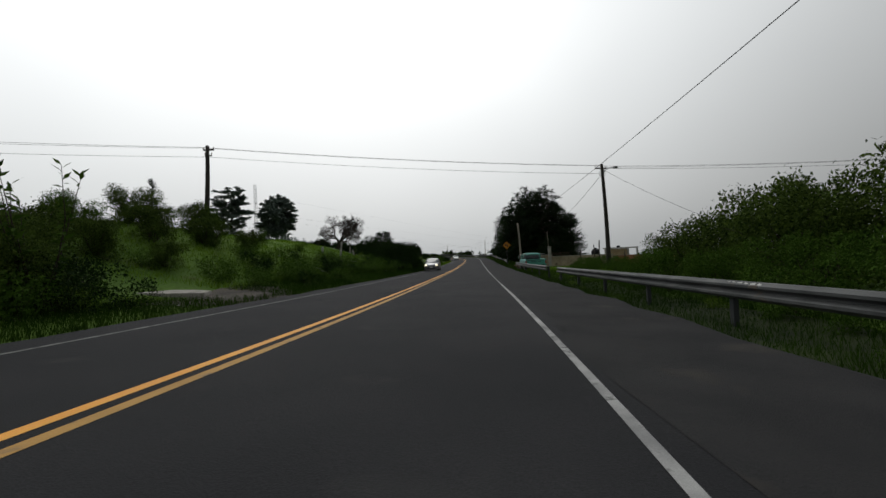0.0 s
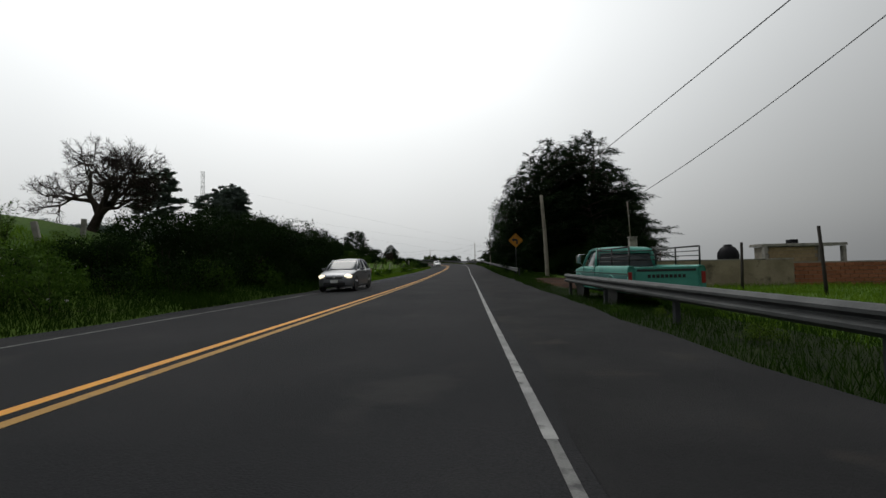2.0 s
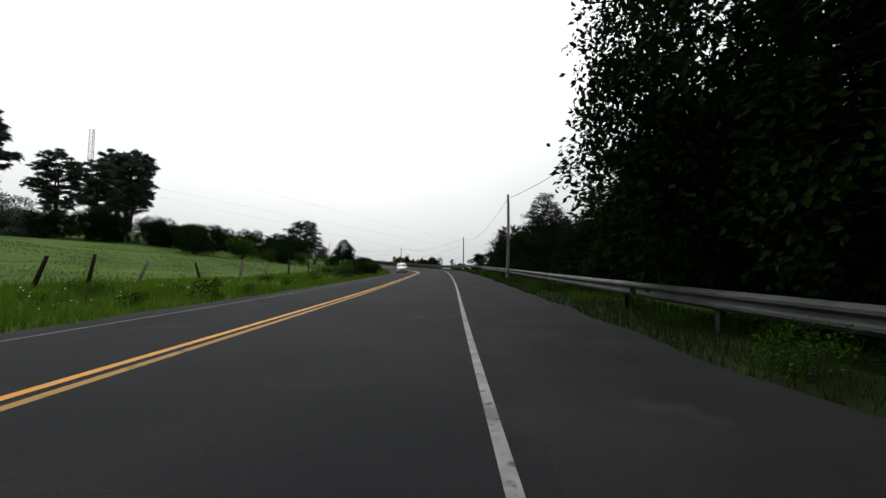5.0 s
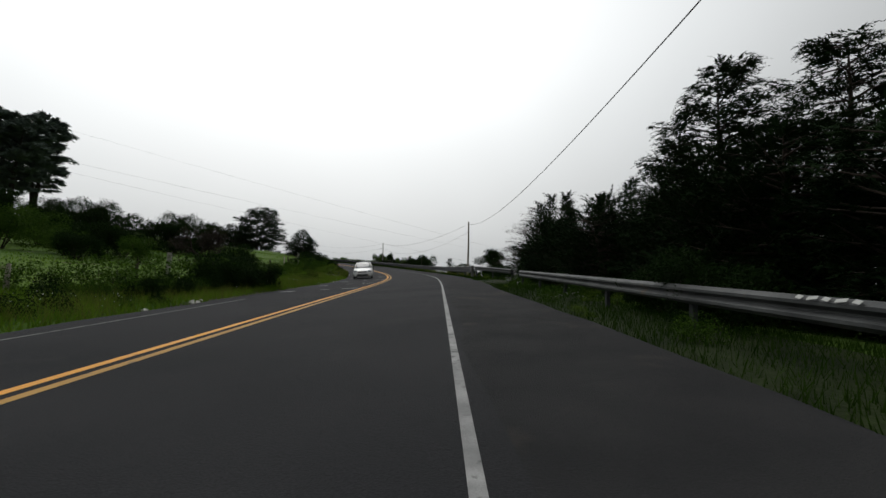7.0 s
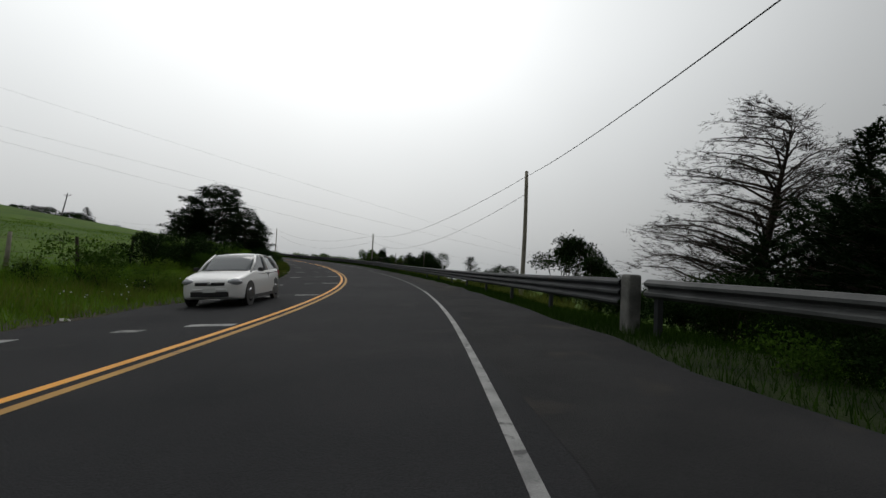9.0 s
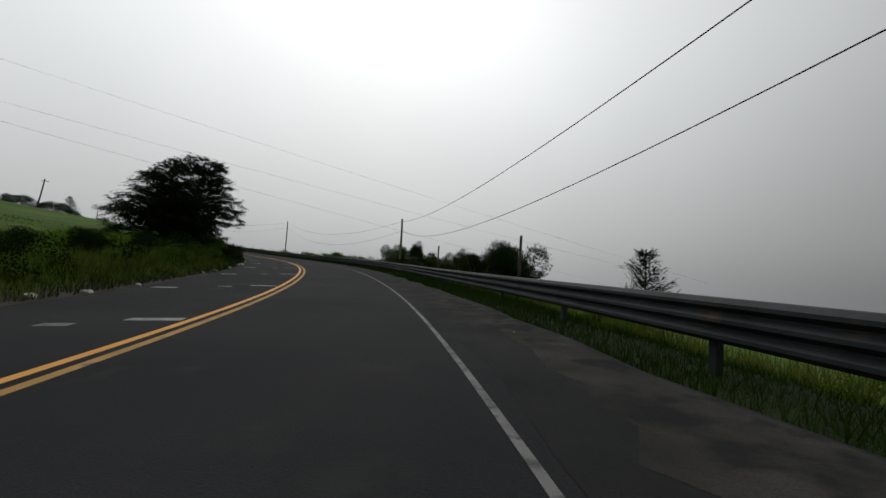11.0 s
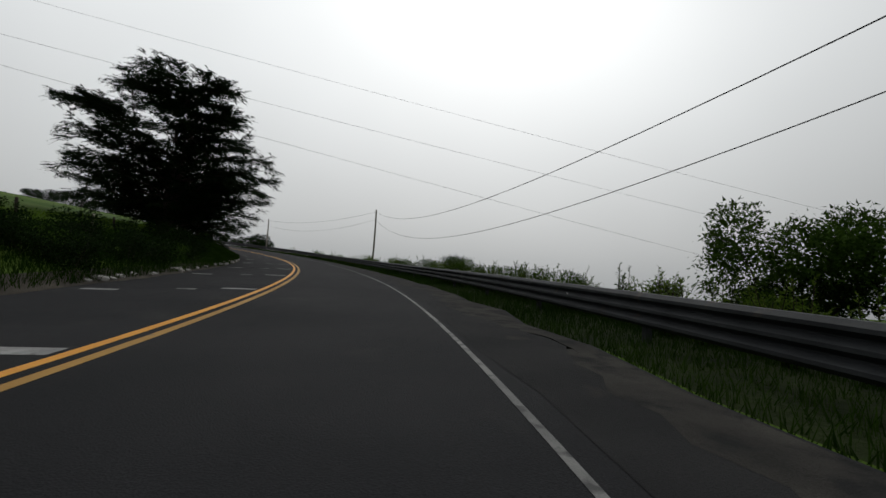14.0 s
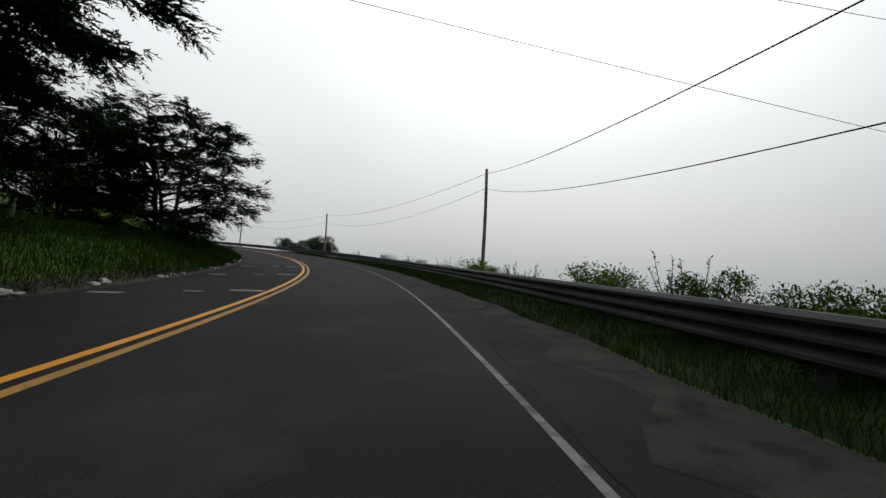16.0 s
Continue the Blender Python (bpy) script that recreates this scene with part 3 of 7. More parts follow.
def wire(a, b, sag, radius=0.014, label="thin black overhead wire"):
    w = thing("overhead_wire", Matrix(), label, "wire", "overhead wires")
    v, f = tube(hang(a, b, sag, 40), radius, 5)
    part("cable", mesh_of("cable", v, f, WIRE, True), WIRE, w)
    return w


def pole(base, top, r0, r1, mat, label, arms=(), group="poles along the road"):
    """A tapered, slightly bowed pole; arms: (height share, length, direction in degrees)."""
    base, top = np.asarray(base, float), np.asarray(top, float)
    p = thing("utility_pole", pose(*base), label, "utility pole", group)
    u = np.linspace(-0.08, 1, 9)
    bow = np.outer(np.sin(u.clip(0, 1) * math.pi) * 0.05, (1, 0.4, 0))
    tube_part("shaft", np.outer(u, top - base) + bow, r0 + (r1 - r0) * u.clip(0, 1), mat, p, 10)
    v, f = tube(np.array([(top - base) * 0.999, (top - base) * 1.004]), (r1 * 1.06, r1 * 0.5), 10)
    part("cap", mesh_of("cap", v, f, mat, False), mat, p)
    for share, length, turn in arms:
        c = (top - base) * share
        d = np.array((math.cos(radians(turn)), math.sin(radians(turn)), 0))
        bmx = boxed(0, 0, 0, length, 0.09, 0.11, 0.012, pose(*c, 0, 0, turn) @ Matrix.Translation((0, r1 + 0.05, 0)))
        arm = part("cross_arm", bmx, CREOSOTE, p)
        for k in (-0.46, 0.0, 0.46):
            q = c + d * length * k + np.array((-d[1], d[0], 0)) * (r1 + 0.05) + (0, 0, 0.055)
            v, f = tube([q, q + (0, 0, 0.05), q + (0, 0, 0.07), q + (0, 0, 0.14), q + (0, 0, 0.16)], (0.012, 0.014, 0.04, 0.045, 0.015), 8)
            part("insulator", mesh_of("insulator", v, f, PORCELAIN, True), PORCELAIN, arm)
    return p


top_r, base_r = np.array((12.65, 37.6, 8.35)), np.array((12.75, 37.2, 0.1))
lamp_pole = pole(base_r, top_r, 0.19, 0.12, CREOSOTE, "tall dark tarred wooden pole with a street lamp", ((0.965, 1.1, 20),), "tall poles across the road")
d = np.array((0.80, 0.25, 0))
arm = tube_part("lamp_arm", [(top_r - base_r) * 0.90, (top_r - base_r) * 0.91 + d * 0.35 + (0, 0, 0.22), (top_r - base_r) * 0.91 + d * 0.8 + (0, 0, 0.45), (top_r - base_r) * 0.91 + d * 1.25 + (0, 0, 0.52)], 0.03, LAMP_GREY, lamp_pole, 8)
c = (top_r - base_r) * 0.91 + d * 1.45 + (0, 0, 0.50)
v, f = tube([c - d * 0.28 + (0, 0, 0.02), c - d * 0.15, c + d * 0.1, c + d * 0.3, c + d * 0.36], (0.03, 0.075, 0.10, 0.07, 0.02), 10)
part("lamp_head", mesh_of("lamp_head", v * [1, 1, 1], f, LAMP_GREY, True), LAMP_GREY, arm, "grey street lamp head")
for k in range(4):
    q = (top_r - base_r) * (0.95 - 0.012 * k) + np.array((0.16 * (-1) ** k, 0.05, 0))
    v, f = tube([q, q + (0.10 * (-1) ** k, 0, -0.22), q + (0.02, 0.05, -0.36)], 0.012, 5)
    part("loose_cable", mesh_of("loose_cable", v, f, WIRE, True), WIRE, lamp_pole)

top_l, base_l = np.array((-17.8, 30.4, 10.2)), np.array((-17.0, 28.8, 3.6))
pole(base_l, top_l, 0.19, 0.13, CREOSOTE, "tall dark tarred wooden pole on a grassy bank", ((0.96, 0.8, 10), (0.89, 0.5, 10)), "tall poles across the road")
for dy, drop in ((-0.25, 0.12), (0.05, 0.1), (0.1, 0.75)):
    wire(top_l + (0, dy, -drop - 0.05), top_r + (-0.1, dy, -drop), 0.25, 0.012)
    wire(top_l + (0, dy, -drop - 0.05), (-75, 12 + 6 * dy, 13.5 - drop), 0.8, 0.012)
for k, (ex, ey, ez) in enumerate(((62, 47, 9.2), (62, 46, 9.0), (62, 45, 8.2), (27, 40, 1.6))):
    wire(top_r + (0.1, 0, -0.15 - 0.1 * k), (ex, ey, ez), 0.5, 0.012)


def rpole(s, off, top, lean_off=0.0, lean_s=0.0):
    b = np.array(on_land(s, off, -0.1))
    t = line(s + lean_s, off + lean_off, 0)
    t[2] = float(np.interp(s, ST, RZ)) + top
    return b, t


# pale poles along the valley side, with one thick cable from top to top and a slacker one lower down
stops = [rpole(62.5, 9.1, 6.0, -0.25, 0.3), rpole(105.5, 7.6, 6.2), rpole(152, 8.85, 6.3), rpole(197, 9.05, 5.1, 0.0), rpole(243.3, 9.85, 6.7), rpole(277, 6.8, 5.8), rpole(312, 7.0, 6.0)]
for i, (b, t) in enumerate(stops):
    pole(b, t, 0.15 if i == 0 else 0.12, 0.11 if i == 0 else 0.085, GREY_WOOD, "pale weathered wooden pole beside the guard rail" if i else "pale split wooden pole in front of dark cypresses")
tops = [np.array(line(-16, 10.2, 6.6))] + [t - (0, 0, 0.25) for _, t in stops]
for a, b, sag in zip(tops[:-1], tops[1:], (0.75, 1.0, 1.35, 1.2, 1.7, 0.8, 0.8)):
    wire(a, b, sag, 0.012, "thick black cable from pole to pole")
for a, b, sag in zip(tops[3:-1], tops[4:], (1.8, 2.2, 1.2, 1.0)):
    wire(a - (0, 0, 0.9), b - (0, 0, 0.9), sag, 0.010, "slack black cable below the main one")
for a, b in (((-67.7, 222.3, 27.5), (0.3, 252.9, 13.1)), ((-62.4, 213.1, 19.7), (-8.2, 253.7, 12.1)), ((-60.3, 211.7, 16.2), (-13.1, 254.5, 8.4))):
    a, b = np.array(a), np.array(b)
    wire(a - (b - a) * 0.5, b + (b - a) * 0.6, 0.6, 0.012, "thin power line crossing above the road to the valley")
wire(top_r - (0.1, 0, 0.9), line(53, 11.4, 4.05), 0.35, 0.014, "thin black wire to a small mast")

# thick dark fence posts behind the rail
for s, off, top in ((170.8, 7.6, 2.35), (181.1, 7.35, 2.2)):
    b = np.array(on_land(s, off, -0.2))
    t = line(s, off, 0)
    t[2] = float(np.interp(s, ST, RZ)) + top
    p = thing("fence_post", pose(*b), "thick grey-brown wooden post behind the guard rail", "fence post", "thick posts above the valley")
    tube_part("shaft", np.outer(np.linspace(0, 1, 5), t - b), (0.05, 0.047, 0.047, 0.045, 0.043), POST_WOOD, p, 8)

# ---------------- curve warning sign ----------------
sg = stand(67.4, 7.5, 3)
sign = thing("road_sign", sg, "yellow diamond curve warning sign on a thin steel post", "road sign")
tube_part("post", [(0, 0.03, -0.3), (0, 0.03, 1.0), (0, 0.03, 3.0)], 0.03, STEEL, sign, 8)
bm = bmesh.new()
box(bm, 0, 0, 0, 0.88, 0.012, 0.88, 0, pose(0, 0, 2.85, 0, 45, 0))
bmesh.ops.bevel(bm, geom=[e for e in bm.edges if abs((e.verts[0].co - e.verts[1].co).y) > 0.005], offset=0.06, segments=3, affect="EDGES")
plate = part("plate", bm, SIGN_YELLOW, sign)
bm = bmesh.new()
ring = [bm.verts.new((1.32 * x, -0.0095, 2.85 + 1.32 * z)) for x, z in ((0.13, -0.22), (0.13, 0.02), (0.05, 0.10), (-0.10, 0.10), (-0.10, 0.19), (-0.27, 0.04), (-0.10, -0.11), (-0.10, -0.02), (0.0, -0.02), (0.02, -0.05), (0.02, -0.22))]
bm.faces.new(ring)
part("arrow", bm, SIGN_BLACK, plate, "black bent arrow")
bm = bmesh.new()
for a in (45, 135, 225, 315):
    m = pose(0, 0, 2.85, 0, a, 0)
    box(bm, 0, -0.0075, 0.405, 0.72, 0.003, 0.016, 0, m)
part("border", bm, SIGN_BLACK, plate, "thin black border")

# ---------------- plants ----------------


def unit(a):
    return a / (np.linalg.norm(a, axis=-1, keepdims=True) + 1e-9)


def leaves(origins, ways, normals, lengths, widths, fold=0.15):
    """Pointed leaves with a raised keel: four corners each."""
    ways, side = unit(ways), unit(np.cross(ways, normals))
    lengths, widths = np.asarray(lengths)[:, None], np.asarray(widths)[:, None]
    up = np.cross(side, ways)
    mid = origins + ways * lengths * 0.45
    v = np.stack([origins, mid + side * widths / 2 + up * widths * fold, origins + ways * lengths, mid - side * widths / 2 + up * widths * fold], 1)
    return v.reshape(-1, 3), np.arange(len(origins) * 4).reshape(-1, 4)


def needles(origins, ways, normals, lengths, widths):
    """Narrow pointed sprigs: three corners each."""
    ways, side = unit(ways), unit(np.cross(ways, normals))
    lengths, widths = np.asarray(lengths)[:, None], np.asarray(widths)[:, None]
    v = np.stack([origins - side * widths / 2, origins + side * widths / 2, origins + ways * lengths], 1)
    return v.reshape(-1, 3), np.arange(len(origins) * 3).reshape(-1, 3)


def sprays(r, at, ways, length, count, leaf, width, spread=0.75, droop=0.25):
    """Flat feathery twigs: along each way, leaves to both sides and one at the tip."""
    n = len(at)
    ways = unit(ways)
    u = np.linspace(0.1, 1.0, count)
    flat = unit(np.cross(ways, np.array([0, 0, 1.0])) + r.normal(0, 0.25, (n, 3)))
    length = length * r.uniform(0.6, 1.35, n)
    pos = at[:, None] + ways[:, None] * (u[None, :, None] * length[:, None, None])
    pos[..., 2] -= droop * (u[None] ** 2) * length[:, None]
    sign = np.where(np.arange(count) % 2, 1.0, -1.0)
    lw = ways[:, None] + flat[:, None] * (sign * spread)[None, :, None] + r.normal(0, 0.18, (n, count, 3))
    lw[..., 2] -= droop * 0.6
    nor = np.cross(ways, flat)[:, None] + r.normal(0, 0.35, (n, count, 3))
    ll = leaf * r.uniform(0.6, 1.3, (n, count)) * (1.15 - 0.55 * u[None])
    return needles(pos.reshape(-1, 3), lw.reshape(-1, 3), nor.reshape(-1, 3), ll.ravel() * 1.1, ll.ravel() * width)


def bent(r, a, way, length, n, lift, wobble):
    """A limb's points: it sets off along way and turns upwards by lift."""
    p, d = [np.asarray(a, float)], unit(np.asarray(way, float))
    for _ in range(n):
        d = unit(d + np.array([0, 0, lift / n]) + r.normal(0, wobble, 3))
        p.append(p[-1] + d * length / n)
    return np.array(p)


def conifer(seed, height, spread, bare, limbs, twig=0.5, per=9, leaf=0.15, stems=1, top=0.35, droop=0.2, lift=0.5, full=1.0, irregular=0.3, slope=(-0.05, 0.45), dome=0.0, vase=(0.12, 0.3), inner=0.16, dense=4.2):
    """Wood and foliage of a layered cypress: limbs in all directions, feathery twigs on their outer parts."""
    r = np.random.default_rng(seed)
    wood, at, ways = [], [], []
    for k in range(stems):
        a = 2 * math.pi * k / stems + r.uniform(0, 1)
        tilt = 0.0 if stems == 1 else r.uniform(*vase)
        h = height * (1 if k == 0 else r.uniform(0.75, 0.95))
        stem = bent(r, (0.25 * (stems > 1) * math.cos(a), 0.25 * (stems > 1) * math.sin(a), -0.3), (math.cos(a) * tilt, math.sin(a) * tilt, 1), h + 0.3, 12, 0.2, 0.03)
        rad = np.linspace(0.028 * height / (1 + 0.3 * (stems - 1)), 0.012, 13)
        wood.append(tube(stem, rad, 7, False))
        for i in range(limbs // stems):
            u = bare + (1 - bare) * (i + r.uniform(0, 1)) / (limbs // stems)
            base = np.array([np.interp(u * 12, np.arange(13), stem[:, c]) for c in range(3)])
            w = (u - bare) / (1 - bare)
            reach = spread * full * ((1 - w) ** 0.75 * (1 - top) + top * (1 - w ** 4)) * (0.75 + 0.25 * min(1, w * 5)) * r.uniform(1 - irregular, 1 + irregular * 0.6)
            if dome:
                reach = spread * math.sqrt(max(0.02, 1 - (w * 0.98) ** 2)) * (dome + (1 - dome) * min(1, w * 4)) * r.uniform(1 - irregular, 1.05)
            az = r.uniform(0, 2 * math.pi)
            limb = bent(r, base, (math.cos(az), math.sin(az), r.uniform(*slope) + (0.5 - 0.25 * (dome > 0)) * w), max(0.35, reach), 6, lift * r.uniform(0.2, 1), 0.07)
            wood.append(tube(limb[::2], np.linspace(0.012 + 0.016 * reach, 0.006, 4), 3, False))
            n = max(4, int(reach * dense))
            for t in np.linspace(inner, 1.0, n):
                q = np.array([np.interp(t * 6, np.arange(7), limb[:, c]) for c in range(3)])
                d = unit(limb[min(6, int(t * 6) + 1)] - limb[int(t * 6 - 0.01)])
                side = unit(np.cross(d, (0, 0, 1)))
                for sgn in (-1, 1):
                    at.append(q + r.normal(0, 0.05, 3))
                    ways.append(d * r.uniform(0.5, 1.1) + sgn * side * r.uniform(0.35, 1.0) * (1.15 - t) * 1.4 + r.normal(0, 0.22, 3) + (0, 0, 0.1))
                if r.uniform() < 0.5:
                    at.append(q)
                    ways.append(d + r.normal(0, 0.5, 3))
        for _ in range(10):
            at.append(stem[-1] - (0, 0, r.uniform(0, 0.06 * height)))
            ways.append(np.array((r.normal(0, 0.35), r.normal(0, 0.35), 1.0)))
    return joined(wood), sprays(r, np.array(at), np.array(ways), twig, per, leaf, 0.42, droop=droop)


def layered(seed, height, spread, profile, boughs, stems=3, vase=0.22, bare=0.12, twig=0.42, per=8, leaf=0.14, droop=0.3, rise=0.25, fill=1.0, lean=(0, 0), width=0.42, ragged=0.3, thick=0.12):
    """Wood and foliage of a tree with flat tiers: each bough carries a fan of side shoots in one plane. profile: (height share, width share) pairs."""
    r = np.random.default_rng(seed)
    wood, at, ways, trunks = [], [], [], []
    for k in range(stems):
        a = 2 * math.pi * k / stems + r.uniform(0, 1.2)
        tilt = r.uniform(0.4, 1.0) * vase if stems > 1 else 0.02
        h = height * (0.94 if k == 0 else r.uniform(0.72, 0.92))
        p = bent(r, (0.18 * (stems > 1) * math.cos(a), 0.18 * (stems > 1) * math.sin(a), -0.3), (math.cos(a) * tilt + lean[0], math.sin(a) * tilt + lean[1], 1), h + 0.3, 12, 0.25, 0.035)
        trunks.append((a, p))
        wood.append(tube(p, np.linspace(0.03 * height / (1 + 0.28 * (stems - 1)), 0.012, 13), 7, False))
    shares, widths = zip(*profile)
    for b in range(boughs):
        u = bare + (1 - bare) * (b + r.uniform(0, 1)) / boughs
        az = 2.39996 * b + r.normal(0, 0.35)
        reach = spread * float(np.interp(u, shares, widths)) * r.uniform(1 - ragged, 1.1)
        near = min(trunks, key=lambda q: abs((q[0] - az + math.pi) % (2 * math.pi) - math.pi) + 3 * (q[1][-1, 2] < u * height) + r.uniform(0, 0.8))[1]
        z0 = min(max(u * height - rise * reach, 0.03 * height), near[-1, 2])
        base = np.array([np.interp(z0, near[:, 2], near[:, c]) for c in range(3)])
        tip = np.array((math.cos(az) * reach + lean[0] * u * height, math.sin(az) * reach + lean[1] * u * height, u * height))
        t = np.linspace(0, 1, 7)[:, None]
        limb = base + (tip - base) * t + np.outer(np.sin(t[:, 0] * math.pi), (0, 0, 0.07 * reach)) - np.outer(t[:, 0] ** 3, (0, 0, 0.05 * reach)) + r.normal(0, 0.03 * reach, (7, 3)) * t
        wood.append(tube(limb, np.linspace(0.016 + 0.013 * reach, 0.006, 7), 4, False))
        n = max(6, int(reach * 6.2 * fill))
        q = r.uniform(0.22, 1.0, n)
        i = np.minimum((q * 6).astype(int), 5)
        d = unit(limb[i + 1] - limb[i])
        c = limb[i] + (limb[i + 1] - limb[i]) * (q * 6 - i)[:, None]
        side = unit(np.cross(d, (0, 0, 1))) * r.choice((-1, 1), n)[:, None]
        length = np.clip((0.16 + 0.34 * (1 - q)) * reach * r.uniform(0.6, 1.25, n), 0.3, 1.5)
        way = d * r.uniform(0.5, 1.0, (n, 1)) + side * r.uniform(0.3, 1.0, (n, 1))
        way[:, 2] += r.normal(0, 0.16) * side[:, 0] + r.normal(0.02, 0.1, n)
        way = unit(way)
        for j in range(0, n, 2):
            wood.append(tube(np.array([c[j], c[j] + way[j] * length[j] * 0.6]), (0.012, 0.005), 3, False))
        step = np.repeat(np.arange(n), np.maximum(2, (length / 0.21).astype(int)) * 2)
        w = r.uniform(0.08, 1.0, len(step))
        out = unit(np.cross(way, (0, 0, 1)))[step] * r.choice((-1, 1), len(step))[:, None]
        at.append(c[step] + way[step] * (length[step] * w)[:, None] + r.normal(0, 0.05, (len(step), 3)) + np.outer(r.uniform(-thick, thick * 0.6, len(step)), (0, 0, 1)))
        ways.append(way[step] * r.uniform(0.6, 1.1, (len(step), 1)) + out * r.uniform(0.3, 0.9, (len(step), 1)) + r.normal(0, 0.14, (len(step), 3)) + (0, 0, 0.06))
    at, ways = np.vstack(at), np.vstack(ways)
    return joined(wood), sprays(r, at, ways, twig, per, leaf, width, droop=droop)


def broadleaf(seed, height, lobes, clumps, per, leaf, stem=0.06, low=0.15, squash=1.0, reach=0.9, wide=0.62, rise=None, lobe=(0.2, 0.34), fine=False):
    """Wood and leaves of a bush or a round tree: stems to uneven lobes, clumps of pointed leaves on their outsides."""
    r = np.random.default_rng(seed)
    wood, pos, nor = [], [], []
    for k in range(lobes):
        a = 2 * math.pi * k / lobes + r.uniform(-0.5, 0.5)
        a = r.uniform(0, 6.28) if rise else a
        d = r.uniform(0.15, 0.55) * reach * (1.0 if rise is None else 1.1 - 0.75 * k / lobes)
        c = np.array((math.cos(a) * d, math.sin(a) * d, r.uniform(low + 0.25, 0.82) if rise is None else rise[0] + (rise[1] - rise[0]) * k / (lobes - 1))) * height
        size = np.array((r.uniform(*lobe) * reach, r.uniform(*lobe) * reach, r.uniform(0.17, 0.28) * squash)) * height
        big = height > 6
        limb = bent(r, (r.normal(0, 0.02) * height, r.normal(0, 0.02) * height, -0.15), c * (1, 1, 0.75) + (0, 0, 0.3 * height), float(np.linalg.norm(c)), 6, 0.15, 0.08)
        wood.append(tube(limb[:: 1 if big else 3], np.linspace(stem, stem * 0.25, 7)[:: 1 if big else 3], 5 if big else 3, False))
        for _ in range(4 if big else 2):
            w = r.normal(0, 1, 3) + (0, 0, 0.5)
            wood.append(tube(bent(r, limb[r.integers(3, 7)], w, size[0] * 1.1, 2, 0.2, 0.1), np.linspace(stem * 0.3, 0.006, 3), 3, False))
        w = unit(r.normal(0, 1, (clumps, 3)) + (0, 0, 0.15))
        shell = r.uniform(0.4, 1.0, (clumps, 1)) ** 0.55
        pos.append(c + w * size * shell)
        nor.append(w)
    pos, nor = np.vstack(pos), np.vstack(nor)
    keep = pos[:, 2] > 0.03 * height
    pos, nor = pos[keep], nor[keep]
    n = len(pos)
    q = pos[:, None] + r.normal(0, leaf * 0.9, (n, per, 3))
    ways = nor[:, None] * 0.7 + r.normal(0, 0.75, (n, per, 3)) + (0, 0, -0.1)
    normal = nor[:, None] + r.normal(0, 0.6, (n, per, 3)) + (0, 0, 0.6)
    ll = leaf * r.uniform(0.55, 1.3, n * per)
    return joined(wood), (needles if fine else leaves)(q.reshape(-1, 3), ways.reshape(-1, 3), normal.reshape(-1, 3), ll, ll * wide)


def branching(seed, height, trunk_lean, levels=5, angle=0.55, length=0.34, radius=0.2, flat=0.0):
    """Wood of a gnarled, nearly leafless tree, and its finest twig ends."""
    r = np.random.default_rng(seed)
    wood, ends = [], []

    def grow(a, way, l, rad, level):
        pts = bent(r, a, way, l, 5, 0.12 - flat * 0.1, 0.12)
        wood.append(tube(pts, np.linspace(rad, rad * 0.62, 6), 8 if level > 3 else 4, False))
        if level == 0:
            ends.append((pts[-1], pts[-1] - pts[-2]))
            return
        for k in range(3 if level < levels else 4):
            w = unit(pts[-1] - pts[-2])
            away = unit(np.cross(w, r.normal(0, 1, 3)))
            turn = angle * r.uniform(0.6, 1.5)
            d = w * math.cos(turn) + away * math.sin(turn)
            d[2] = d[2] * (1 - flat) + 0.05
            start = pts[-1] if k < 2 else pts[r.integers(2, 5)]
            grow(start, d, l * r.uniform(0.6, 0.88), rad * r.uniform(0.54, 0.68), level - 1)

    grow((0, 0, -0.3), trunk_lean, height * length, radius, levels)
    return joined(wood), ends


def plant_meshes(wood, crown, leaf_mat):
    return mesh_of("trunk", *wood, BARK, True), mesh_of("crown", *crown, leaf_mat)


def plant(name, kinds, m, label, category, group="", wood_name="trunk", crown_name="crown"):
    t = thing(name, m, label, category, group)
    part(wood_name, kinds[0], None, t)
    part(crown_name, kinds[1], None, t)
    return t


# dark cypresses in the wall of trees
DOMED = ((0, 0.7), (0.2, 1.0), (0.5, 0.86), (0.75, 0.6), (0.9, 0.36), (1.0, 0.12))
BROAD = ((0, 0.5), (0.14, 0.82), (0.3, 1.0), (0.5, 0.99), (0.7, 0.9), (0.85, 0.72), (0.95, 0.5), (1.0, 0.3))
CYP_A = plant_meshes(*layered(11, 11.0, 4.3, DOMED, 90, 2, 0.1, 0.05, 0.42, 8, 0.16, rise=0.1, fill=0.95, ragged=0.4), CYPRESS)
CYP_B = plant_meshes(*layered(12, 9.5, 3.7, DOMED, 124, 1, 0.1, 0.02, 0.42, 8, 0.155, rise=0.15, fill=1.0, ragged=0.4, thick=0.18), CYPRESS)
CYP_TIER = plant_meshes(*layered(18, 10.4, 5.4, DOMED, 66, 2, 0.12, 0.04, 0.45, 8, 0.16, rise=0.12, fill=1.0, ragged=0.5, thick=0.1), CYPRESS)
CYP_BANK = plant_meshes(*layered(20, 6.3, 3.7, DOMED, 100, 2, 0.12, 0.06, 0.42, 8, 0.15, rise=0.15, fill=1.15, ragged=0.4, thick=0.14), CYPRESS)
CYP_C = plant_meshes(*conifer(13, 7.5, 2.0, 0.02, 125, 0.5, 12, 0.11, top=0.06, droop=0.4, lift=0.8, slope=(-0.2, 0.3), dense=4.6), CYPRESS)
